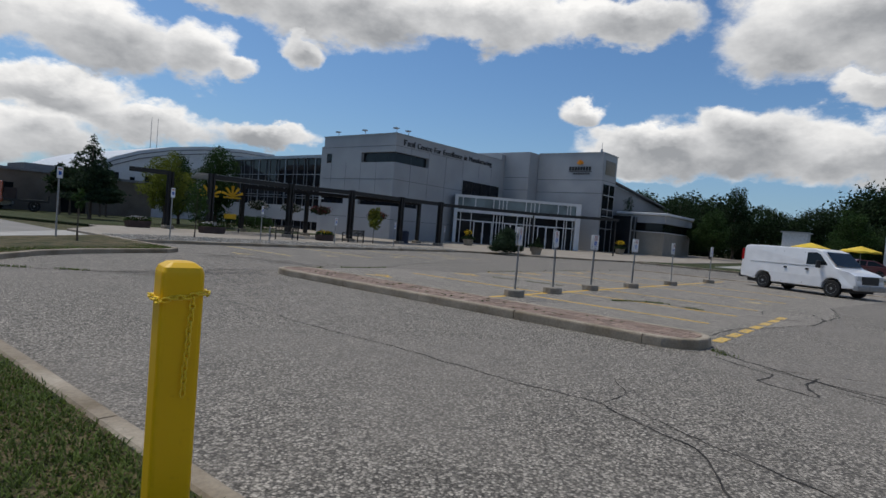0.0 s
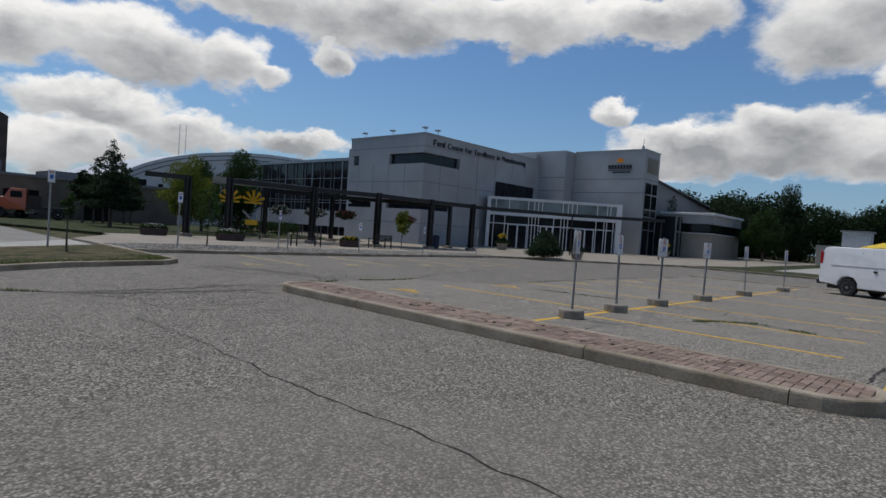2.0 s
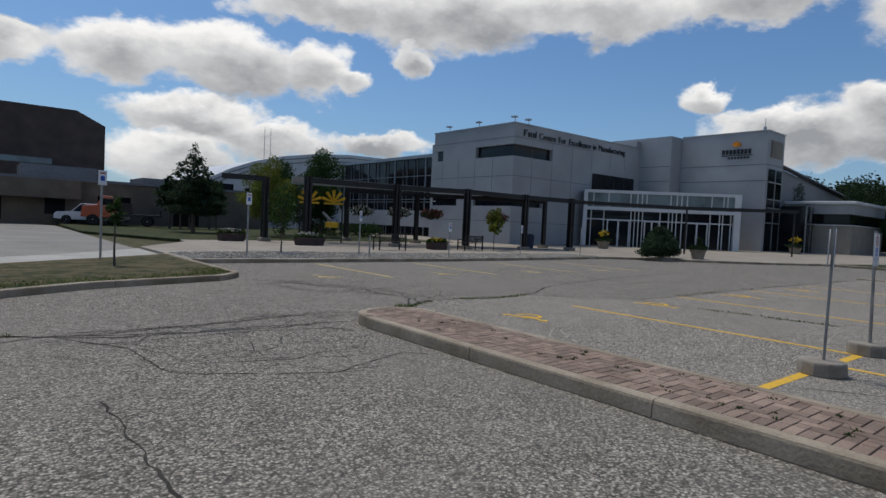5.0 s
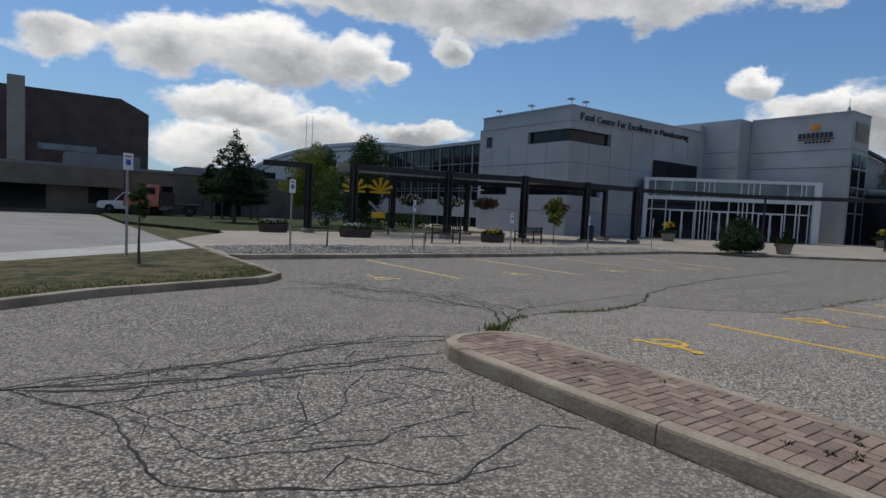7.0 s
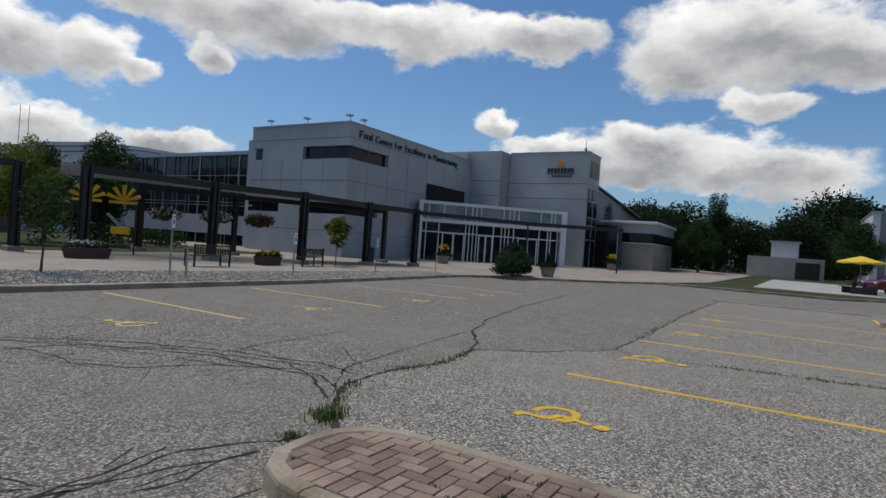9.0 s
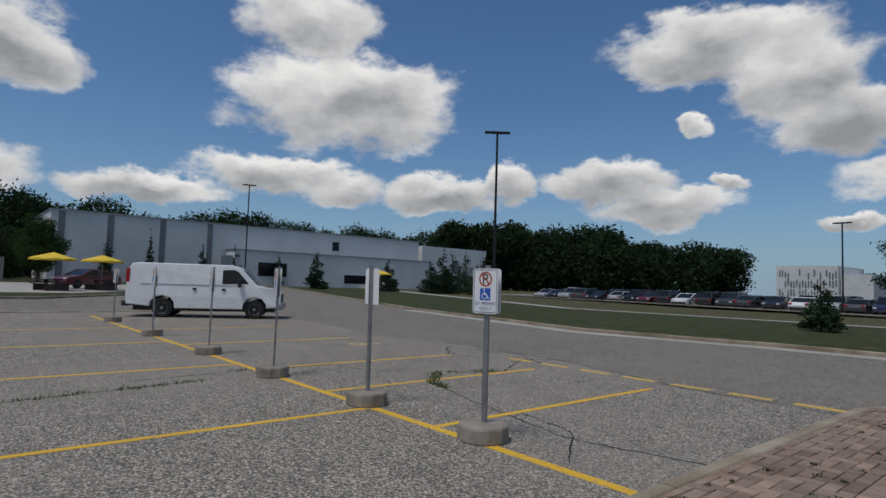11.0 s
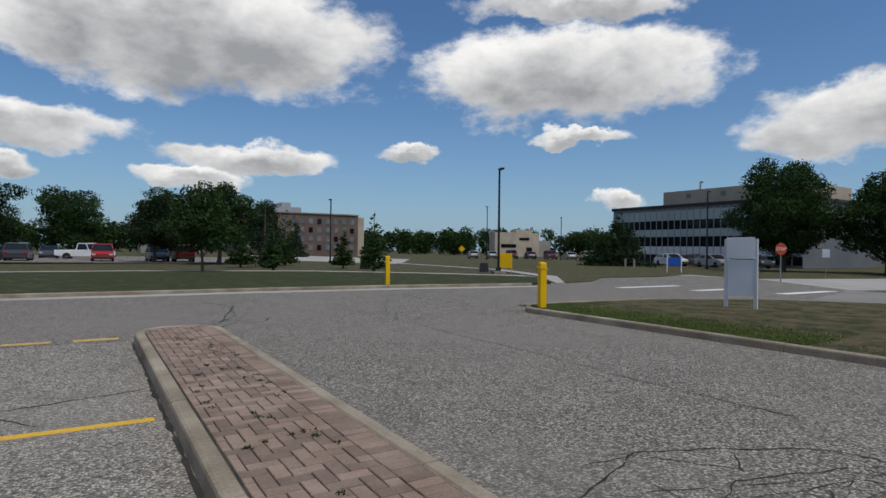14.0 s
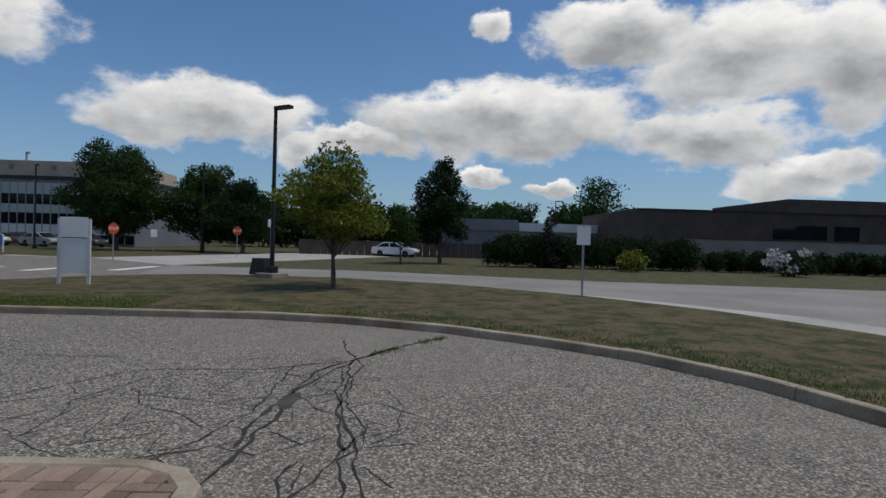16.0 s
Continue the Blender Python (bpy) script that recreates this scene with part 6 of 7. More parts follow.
def pot(at, r, seed, label, flowers=None, tall=0.8):
    p = thing("plant_pot", label, "plant pot", at)
    part("pot", lathe(bmesh.new(), [(r * 0.75, 0), (r, 0.5), (r * 1.05, 0.52), (r * 1.05, 0.6), (r * 0.9, 0.6)], 18), BLOCK, p)
    part("foliage", leaf_cloud([(0, 0, 0.68, r * 1.3, r * 1.3, 0.2), (0.1, 0, 0.7 + tall * 0.4, r * 0.5, r * 0.5, tall * 0.4)], 500, 0.11, seed), LEAF_DARK, p)
    if flowers:
        part("flowers", leaf_cloud([(0, 0, 0.8 + tall * 0.5, r * 0.9, r * 0.9, 0.25)], 120, 0.08, seed + 1), FLOWER[flowers], p)


pot((31.0, 20.9, PZ + gz(31)), 0.45, 311, "concrete pot with dark trailing plants at the plaza corner")
pot((35.6, 31.2, PZ + gz(35.6)), 0.5, 313, "concrete pot with tall yellow flowers by the entrance", "yellow", 0.9)
pot((51.5, 22.6, PZ + gz(51.5)), 0.5, 315, "concrete pot with yellow flowers before the tower", "yellow", 0.9)


def basket(at, flowers, seed):
    b = thing("hanging_basket", f"hanging basket of {flowers} flowers on the pergola", "flower basket", at, 0, "hanging baskets")
    part("bowl", lathe(bmesh.new(), [(0.08, -0.3), (0.3, -0.15), (0.38, 0.0), (0.3, 0.02)], 14), PLANTER_WOOD, b)
    part("foliage", leaf_cloud([(0, 0, 0.05, 0.75, 0.75, 0.3)], 520, 0.09, seed), LEAF_DARK, b)
    part("flowers", leaf_cloud([(0, 0, 0.1, 0.76, 0.76, 0.32)], 320, 0.07, seed + 1), FLOWER[flowers], b)
    part("hanger", tubes(((0, 0, 0), (0, 0, H_P + 0.1 - at[2]), 0.012), n=5), BLACK_METAL, b)


for x, y, f in ((14.4, 34.0, "pale"), (16.6, 33.2, "pale"), (17.5, 31.0, "red"), (22.4, 30.2, "red")):
    basket((x, y, 2.15), f, int(x * 10))
bin_ = thing("litter_bin", "dark blue litter bin beside a pergola post", "bin", (27.6, 32.0, PZ + gz(27.6)))
BLUE_BIN = material("bin_blue", (0.015, 0.025, 0.06), 0.5)
part("drum", lathe(bmesh.new(), [(0.28, 0.0), (0.3, 0.02), (0.33, 0.85), (0.33, 0.88)], 18), BLUE_BIN, bin_)
part("lid", lathe(bmesh.new(), [(0.35, 0.88), (0.35, 0.94), (0.25, 1.05), (0.05, 1.08)], 18), BLUE_BIN, bin_)

# pale rocks of the gravel bed
ROCK = grainy("pale_rock", (0.32, 0.29, 0.24), (0.54, 0.50, 0.43), 3.0, 0.85, bumps=0.4)
g_ = ROCK.node_tree.nodes.new("ShaderNodeNewGeometry")
base(ROCK, mix(ROCK, ROCK.node_tree.nodes["Principled BSDF"].inputs["Base Color"].links[0].from_socket, ramp(ROCK, g_.outputs["Random Per Island"], [(0.0, 0.5), (1.0, 1.2)]), 1.0, "MULTIPLY"))
srng = random.Random(77)
vs, fs = [], []
for _ in range(15000):
    x = srng.uniform(1.1, 24.5)
    y0 = 22.35 if x < 12 else 22.35 + (x - 12) * 0.096
    y = srng.uniform(y0 + 0.1, (25.2 + (x - 1) * 0.25 if x < 5 else 26.1 - (x - 5) * 0.06 if x < 14 else 25.6) - 0.1)
    r, k, t = srng.uniform(0.022, 0.06), len(vs), srng.uniform(0, 6.28)
    for i in range(5):
        q = r * srng.uniform(0.75, 1.2)
        vs.append((x + q * math.cos(t + i * 1.257), y + q * math.sin(t + i * 1.257), 0.125))
    for i in range(5):
        q = r * srng.uniform(0.35, 0.7)
        vs.append((x + q * math.cos(t + i * 1.257), y + q * math.sin(t + i * 1.257), 0.13 + r * srng.uniform(0.5, 0.95)))
    fs += [(k + i, k + (i + 1) % 5, k + 5 + (i + 1) % 5, k + 5 + i) for i in range(5)] + [tuple(k + 5 + i for i in range(5))]
rocks = bpy.data.meshes.new("rocks")
rocks.from_pydata(vs, [], fs)
tagged(part("rocks", rocks, ROCK), "pale broken rocks filling the bed", "rocks", kind="stuff")

# little reserved-stall signs in the gravel
for i, (x, y, h, plate) in enumerate(((8.5, 23.6, 0.9, False), (13.0, 23.8, 1.6, True), (18.0, 23.9, 1.65, True), (23.3, 24.1, 1.7, True), (3.2, 23.3, 2.3, True), (-1.5, 22.3, 2.6, True), (8.3, 24.1, 1.9, True))):
    s = thing("stall_sign", "small white sign on a thin steel post" if plate else "bare thin steel post in the gravel", "sign", (x, y, 0.1), 20 + i * 3)
    part("post", boxes((-0.025, 0.025, -0.02, 0.02, 0.0, h)), STEEL, s)
    if plate:
        pl = part("plate", boxes((-0.15, 0.15, -0.03, -0.022, h - 0.42, h), bevel=0.003), SIGN_WHITE, s)
        part("square", boxes((-0.07, 0.07, -0.036, -0.0302, h - 0.3, h - 0.16)), SIGN_BLUE, pl)
        part("word_bar", boxes((-0.1, 0.1, -0.036, -0.0302, h - 0.1, h - 0.06)), SIGN_RED, pl)

# yellow gear-and-rays sculpture behind the pergola
sc = thing("yellow_sculpture", "yellow painted steel rays and machine parts on a stand", "sculpture", (12.6, 36.0, PZ), -35)
YEL = grainy("yellow_enamel", (0.62, 0.36, 0.01), (0.78, 0.48, 0.02), 2.0, 0.45, bumps=0.02)
for c in (-0.75, 0.75):
    for i in range(5):
        a = radians(20 + i * 35)
        part("ray", tubes(((c, 0, 2.55), (c + 0.75 * math.cos(a), 0, 2.55 + 0.75 * math.sin(a)), 0.05, 0.11), n=6), YEL, sc)
    part("plinth_bar", boxes((c - 0.6, c + 0.6, -0.06, 0.06, 2.4, 2.52)), YEL, sc)
for x in (-1.35, 1.27):
    part("upright", boxes((x, x + 0.08, -0.05, 0.05, 0, 2.5)), BLACK_METAL, sc)
part("machine_part", boxes((0.3, 1.1, -0.25, 0.25, 0.95, 1.3), bevel=0.05), YEL, sc)
part("arm", tubes(((0.1, 0, 1.9), (0.75, 0, 1.28), 0.07, 0.09), n=8), STEEL, sc)

# table with a bush and parasols on the concrete pad
PARASOL = grainy("parasol_yellow", (0.70, 0.47, 0.03), (0.82, 0.58, 0.06), 1.5, 0.8)
for i, (x, y) in enumerate(((45.6, 4.4), (47.2, 1.2), (58, -30.5))):
    z = gz(x) + 0.125
    t = thing("picnic_table", "dark picnic table under a yellow parasol", "table", (x, y, z), 20, "picnic tables")
    part("tabletop", boxes((-0.9, 0.9, -0.4, 0.4, 0.7, 0.75)), PLANTER_WOOD, t)
    for sgn in (-1, 1):
        part("bench_seat", boxes((-0.9, 0.9, sgn * 0.75 - 0.14, sgn * 0.75 + 0.14, 0.42, 0.46)), PLANTER_WOOD, t)
        part("leg", boxes((sgn * 0.7 - 0.04, sgn * 0.7 + 0.04, -0.75, 0.75, 0.0, 0.42), (sgn * 0.7 - 0.04, sgn * 0.7 + 0.04, -0.1, 0.1, 0.42, 0.7)), PLANTER_WOOD, t)
    u = thing("parasol", "yellow scalloped parasol on a pole", "parasol", (x, y, z), 10 * i, "yellow parasols")
    part("pole", tubes(((0, 0, 0.0), (0, 0, 2.55), 0.025), n=8), STEEL, u)
    bm = bmesh.new()
    n = 16
    apex = bm.verts.new((0, 0, 2.55))
    r1 = [bm.verts.new((1.35 * math.cos(2 * math.pi * k / n), 1.35 * math.sin(2 * math.pi * k / n), 2.15 - 0.05 * (k % 2))) for k in range(n)]
    r2 = [bm.verts.new((1.37 * math.cos(2 * math.pi * k / n), 1.37 * math.sin(2 * math.pi * k / n), 1.98 + 0.06 * (k % 2))) for k in range(n)]
    for k in range(n):
        bm.faces.new((apex, r1[k], r1[(k + 1) % n]))
        bm.faces.new((r1[k], r2[k], r2[(k + 1) % n], r1[(k + 1) % n]))
    part("canopy", bm, PARASOL, u)

# ---- lamp posts ----
def lamp_post(at, h, heads, turn, base, label):
    l = thing("street_lamp", label, "street lamp", at, turn)
    b = 0.0
    if base == "block":
        part("plinth", boxes((-0.4, 0.4, -0.4, 0.4, -0.05, 0.62), bevel=0.03), BLOCK, l, "square concrete plinth")
        b = 0.62
    elif base == "skirt":
        part("plinth", boxes((-0.42, 0.42, -0.42, 0.42, -0.05, 0.18), bevel=0.02), BLOCK, l, "concrete plinth")
        b = 0.18
    part("pole", tubes(((0, 0, b), (0, 0, h), 0.085, 0.065), n=10), BLACK_METAL, l)
    part("base_cover", boxes((-0.16, 0.16, -0.16, 0.16, b, b + 0.25), bevel=0.02), BLACK_METAL, l)
    for s in heads:
        part("lamp_head", boxes((min(0, s * 0.75), max(0, s * 0.75), -0.13, 0.13, h - 0.06, h + 0.06), bevel=0.025), BLACK_METAL, l)
    return l


lamp_post((-17.4, 6.6, 0.1), 6.2, (1,), 60, "skirt", "black street lamp on a concrete plinth in dry grass")
lamp_post((-21.6, -20.3, 0.0), 7.1, (1,), 70, "skirt", "black street lamp beside a yellow sign")
lamp_post((-19.9, -48.0, 0.0), 6.8, (1,), 60, "plain", "black street lamp along the far road")
lamp_post((15.6, -52.2, 0.0), 8.4, (1, -1), 0, "plain", "twin-headed lamp in the far car park")
lamp_post((23.0, -14.5, 0.08), 10.6, (1, -1), 50, "block", "tall twin-headed black lamp on a concrete block")
lamp_post((64.0, -16.0, gz(64)), 11.8, (1, -1), 70, "plain", "tall twin-headed lamp before the white building")
for x, y, h in ((-55, -67.9, 8.9), (-70, -66, 7.6), (-50, -23.8, 7.6), (-50, -8.6, 7.6), (-70, 20.4, 6.6), (-72, 29, 7.4)):
    lamp_post((x, y, 0), h, (1,), 45, "plain", "black street lamp in the distance")

# black covers, boards, road signs
for x, y in ((-17.9, 6.1), (-14.9, -27.6), (-20.8, -20.9)):
    o = part("speaker_cover", side_loft([(-0.38, 0.0), (-0.28, 0.62), (0.28, 0.62), (0.38, 0.0)], 0.3, lambda z, x: 1 - 0.3 * z, 0.02), BLACK_METAL)
    o.matrix_basis = pose(x, y, 0.18 if x == -17.9 else 0.1, 0, 0, 60)
    tagged(o, "black tapered utility cover on the grass", "utility box")
bd = thing("notice_board", "blank white notice board on two white posts", "sign board", (-12.6, 2.35, 0.1), 100)
for x in (-0.42, 0.34):
    part("post", boxes((x, x + 0.08, -0.04, 0.04, -0.05, 1.86)), WHITE_METAL, bd)
part("panel", boxes((-0.335, 0.335, -0.02, 0.02, 0.34, 1.30), bevel=0.008), SIGN_WHITE, bd, "blank white panel")
part("header", boxes((-0.36, 0.36, -0.055, -0.041, 1.33, 1.90), bevel=0.008), SIGN_WHITE, bd, "blank white header panel")
yb = thing("yellow_board", "bright yellow sign board on short legs", "sign board", (-22.75, -20.95, 0.0), 140)
part("panel", boxes((-0.43, 0.43, -0.03, 0.03, 0.35, 1.38), bevel=0.01), YELLOW_PLASTIC, yb)
for x in (-0.42, 0.36):
    part("leg", boxes((x, x + 0.06, -0.045, 0.045, -0.05, 1.3)), YELLOW_PLASTIC, yb)


def road_sign(at, turn, h, shape, mat, label, word=""):
    s = thing("road_sign", label, "sign", at, turn)
    part("post", boxes((-0.03, 0.03, -0.02, 0.02, -0.05, h)), STEEL, s)
    n, r = {"octagon": (8, 0.34), "diamond": (4, 0.45), "plate": (4, 0.4)}[shape]
    off = {"octagon": 22.5, "diamond": 0, "plate": 45}[shape]
    bm = bmesh.new()
    out = [(r * math.cos(radians(off + 360 / n * i)) * (0.75 if shape == "plate" else 1), r * math.sin(radians(off + 360 / n * i))) for i in range(n)]
    f = [bm.verts.new((x, -0.035, h - 0.35 + z)) for x, z in out]
    k = [bm.verts.new((x, -0.022, h - 0.35 + z)) for x, z in out]
    bm.faces.new(f), bm.faces.new(k[::-1])
    for i in range(n):
        bm.faces.new((f[i], f[(i + 1) % n], k[(i + 1) % n], k[i]))
    pl = part("plate", bm, mat, s)
    if word:
        me = text_mesh(word, 0.24, 0.0)
        o = part("lettering", me, SIGN_WHITE, pl)
        o.matrix_basis = pose(-max(v.co.x for v in me.vertices) / 2, -0.038, h - 0.43, 90)
    return s


road_sign((-13.5, 17.0, 0.1), 95, 2.15, "plate", SIGN_WHITE, "white sign on a thin post in the grass island")
road_sign((-40, -2.1, 0), 110, 2.35, "octagon", SIGN_RED, "red stop sign at the side road", "STOP")
road_sign((-30.5, -6.2, 0), 150, 2.2, "octagon", SIGN_RED, "red stop sign behind the notice board", "STOP")
road_sign((-40, -8.3, 0), 110, 2.0, "plate", SIGN_WHITE, "white crossing sign with a black mark")
road_sign((-40, 0.4, 0), 110, 3.0, "plate", SIGN_WHITE, "white sign beside the lamp post")
road_sign((-40, -52.8, 0), 140, 2.1, "diamond", YELLOW_PLASTIC, "yellow diamond warning sign by the far road")
for x, y in ((-42.5, -27.5), (-41.5, -25.6)):
    o = part("marker_post", lathe(bmesh.new(), [(0.1, 0), (0.1, 0.85), (0.06, 0.92)], 10), BEIGE_CONCRETE)
    o.location = (x, y, 0)
    tagged(o, "pale round marker post by the footpath", "post")
o = part("marker_post", lathe(bmesh.new(), [(0.09, 0), (0.09, 0.7), (0.05, 0.75)], 10), SIGN_WHITE)
o.location = (34.5, -24.5, 0.1)
tagged(o, "short white marker post on the verge", "post")
bs = thing("blue_board", "small white and blue board on two legs", "sign board", (-36.5, -17.5, 0), 130)
part("panel", boxes((-0.5, 0.5, -0.02, 0.02, 0.55, 1.2)), SIGN_BLUE, bs)
for x in (-0.55, 0.48):
    part("leg", boxes((x, x + 0.07, -0.04, 0.04, -0.05, 1.3)), SIGN_WHITE, bs)


# ---- far buildings ----
def block(name, label, cat="building"):
    return thing(name, label, cat)


def bx(b, name, mat, *a, label="", under=None):
    return part(name, boxes(*a), mat, under or b, label)


# white hall to the east
wh = block("white_hall", "long white panelled hall with grey stripes and low annexes")
gx = gz(80)
bx(wh, "wall", WHITE_WALL, (80, 96, -53.5, 1.0, 0, 8.9))
bx(wh, "roof_edge", STEEL, (79.9, 96.1, -53.6, 1.1, 8.9, 9.1))
for y in (0.1, -5.0, -11.0, -17.0):
    bx(wh, "stripe", DARK_PANEL, (79.93, 79.995, y - 0.55, y + 0.15, 0.2, 8.9))
bx(wh, "annex", WHITE_WALL, (76.5, 79.9, -53.9, -19.5, 0, 5.4), label="white annex")
bx(wh, "annex_roof", STEEL, (76.4, 79.9, -54.0, -19.4, 5.4, 5.55))
bx(wh, "window", GLASS, (76.44, 76.49, -27.0, -22.8, 2.0, 3.9))
bx(wh, "window", GLASS, (76.44, 76.49, -43.5, -36.5, 1.3, 2.6))
bx(wh, "window", GLASS, (79.94, 79.99, -37.4, -36.2, 6.4, 7.8))
bx(wh, "vent_box", STEEL, (75.9, 76.4, -19.0, -17.6, 0.5, 4.6))
fx = block("sloped_white_wing", "white end wing with a slanting end wall")
bms = bmesh.new()
prof = [(-56, 0.5), (-56, 8.6), (-72.5, 8.6), (-70.6, 0.5)]
lo = [bms.verts.new((82, y, z)) for y, z in prof]
hi = [bms.verts.new((95, y, z)) for y, z in prof]
bms.faces.new(lo), bms.faces.new(hi[::-1])
for i in range(4):
    bms.faces.new((lo[i], lo[(i + 1) % 4], hi[(i + 1) % 4], hi[i]))
part("wall", bms, WHITE_WALL, fx)
bx(fx, "service_door", DARK_PANEL, (81.9, 81.98, -70.3, -68.2, 0.5, 3.4))
pm = block("pump_house", "small pale block-built service yard with a dark gate")
bx(pm, "wall", CONCRETE, (70, 73, 5.6, 12.8, 0.4, 2.95))
bx(pm, "tower", WHITE_WALL, (71, 73.5, 8.0, 10.6, 2.95, 4.6))
bx(pm, "tower_roof", ROOF, (70.8, 73.7, 7.8, 10.8, 4.6, 4.75))
bx(pm, "gate", BLACK_METAL, (69.92, 69.99, 6.0, 8.2, 0.45, 2.5))

# low brown complex and dark block to the north-west
LOW_TAN = grainy("low_tan_brick", (0.13, 0.11, 0.085), (0.19, 0.16, 0.125), 0.7, 0.85)
lowb = block("low_brown_building", "long low tan building with dark openings")
bx(lowb, "wall", LOW_TAN, (-45, 20, 64, 78, 0, 3.9))
bx(lowb, "fascia", LOW_TAN, (-45.1, 3.0, 62.6, 63.9, 2.3, 3.88), label="deep tan fascia over a dark recess")
bx(lowb, "parapet", DARK_PANEL, (-45.2, 20.2, 63.8, 78.2, 3.9, 4.15))
for x0, x1, z0, z1 in ((-9, -2.5, 0.3, 2.6), (0.5, 2.0, 0.9, 2.6), (11.0, 13.4, 0.2, 2.9), (4.5, 7.2, 1.7, 2.7), (-22, -12, 0.3, 2.6)):
    bx(lowb, "opening", GLASS, (x0, x1, 63.93, 63.99, z0, z1))
bx(lowb, "roof_box", DARK_PANEL, (-1, 5, 68, 74, 4.15, 5.4))
bx(lowb, "roof_box", DARK_PANEL, (9, 14, 68, 74, 4.15, 4.9))
dk = block("dark_block", "tall windowless dark brown building")
bmd = bmesh.new()
prof = [(-60, 4.1), (-60, 12.2), (4.5, 12.3), (7.3, 10.9), (7.3, 4.1)]
lo = [bmd.verts.new((x, 79, z)) for x, z in prof]
hi = [bmd.verts.new((x, 100, z)) for x, z in prof]
bmd.faces.new(lo[::-1]), bmd.faces.new(hi)
for i in range(5):
    bmd.faces.new((lo[i], lo[(i + 1) % 5], hi[(i + 1) % 5], hi[i]))
part("wall", bmd, BROWN_BRICK, dk)
bx(dk, "wall", BROWN_BRICK, (-60, 2.2, 75.5, 78.9, 4.2, 6.6), label="lower brown storey")
bx(dk, "window", PALE_GLASS, (-3.0, 2.0, 75.4, 75.48, 5.9, 6.5))
bx(dk, "wall", BEIGE_CONCRETE, (-5.4, -4.0, 74.6, 75.3, 4.2, 12.6), label="pale brick corner shaft")

# vaulted hall beyond the lawn
vh = block("vaulted_hall", "pale hall with a curved metal roof and leaning wall")
arcp = [(18.6, 5.6), (19.6, 6.4), (22, 7.7), (25, 8.9), (29, 10.0), (34, 10.9), (40, 11.4), (46, 11.5)]
bmv = bmesh.new()
prof = [(46, 0), (22.4, 0)] + arcp
lo = [bmv.verts.new((x, 80, z)) for x, z in prof]
hi = [bmv.verts.new((x, 110, z)) for x, z in prof]
bmv.faces.new(lo[::-1]), bmv.faces.new(hi)
for i in range(len(prof)):
    bmv.faces.new((lo[i], lo[(i + 1) % len(prof)], hi[(i + 1) % len(prof)], hi[i]))
part("hall_body", bmv, WHITE_METAL, vh)
for k in (-0.5, -1.1):
    bmr = bmesh.new()
    for (a, za), (b, zb) in zip(arcp, arcp[1:]):
        tube(bmr, (a, 79.94, za + k), (b, 79.94, zb + k), 0.07, n=5)
    part("roof_rib", bmr, DARK_PANEL, vh)
for x, z0, z1, w in ((22.2, 3.2, 4.2, 0.5), (23.9, 2.6, 5.2, 0.6), (23.2, 3.3, 4.2, 2.0), (25.8, 1.2, 5.6, 1.6), (20.8, 3.9, 4.5, 0.5)):
    bx(vh, "window", GLASS, (x, x + w, 79.88, 79.97, z0, z1))
bx(vh, "glass_porch", GLASS, (17.0, 21.0, 76, 79.8, 0, 5.4))
for x in (28.0, 28.9):
    m_ = thing("radio_mast", "thin radio mast behind the vaulted hall", "mast", (x, 84, 8.0), 0, "masts")
    part("pole", tubes(((0, 0, 0), (0, 0, 6.2), 0.05, 0.03), n=6), STEEL, m_)

# truck on the lawn drive
ORANGE_PAINT = car_paint("truck_orange", (0.5, 0.07, 0.01))
tr = thing("dump_truck", "orange work truck with a dark flat bed", "truck", (5.9, 59.9, 0.15), 165)
part("cab", side_loft([(0.4, 0.7), (0.4, 2.5), (1.5, 2.55), (1.95, 1.75), (3.0, 1.6), (3.1, 0.7)], 1.05, lambda z, x: 1 - 0.06 * max(0, z - 1.6), 0.06), ORANGE_PAINT, tr)
part("cab_window", boxes((0.7, 1.5, -1.06, 1.06, 1.75, 2.3)), CAR_GLASS, tr)
part("bed", boxes((-3.0, 0.3, -1.1, 1.1, 0.85, 1.05), (-3.0, -2.9, -1.1, 1.1, 1.05, 1.5)), CAR_TRIM, tr)
part("bed_box", boxes((-0.6, 0.3, -1.0, 1.0, 1.05, 2.0)), PLANTER_WOOD, tr)
for x in (-1.9, 2.2):
    for y in (-0.9, 0.9):
        wheel((x, y, 0.48), 0.48, 0.3, tr)

# glass office block to the west
gb = block("glass_office_block", "four-storey office block of glass bands with a pale penthouse")
XF = -64.4
SPANDREL = grainy("pale_spandrel", (0.36, 0.42, 0.41), (0.46, 0.52, 0.50), 0.4, 0.3, bumps=0.02)
bx(gb, "wall", DARK_PANEL, (-84, XF - 0.1, -48.9, -22, 0, 8.0))
for z0, z1, m in ((0.3, 1.3, GLASS), (1.3, 2.4, WHITE_METAL), (2.4, 3.7, GLASS), (3.7, 4.7, SPANDREL), (4.7, 5.9, GLASS), (5.9, 7.2, SPANDREL)):
    bx(gb, "window_band", m, (XF - 0.09, XF - 0.02, -48.8, -22.1, z0, z1))
bx(gb, "roof_edge", BLACK_METAL, (-84.2, XF + 0.1, -49.1, -21.8, 7.6, 8.0))
y = -48.8
while y < -22.2:
    bx(gb, "mullion", STEEL, (XF - 0.015, XF + 0.05, y, y + 0.09, 0.3, 7.55))
    y += 0.95
bx(gb, "penthouse", TAN_WALL, (-80, -66.5, -41.7, -24, 8.0, 10.0), label="pale penthouse")
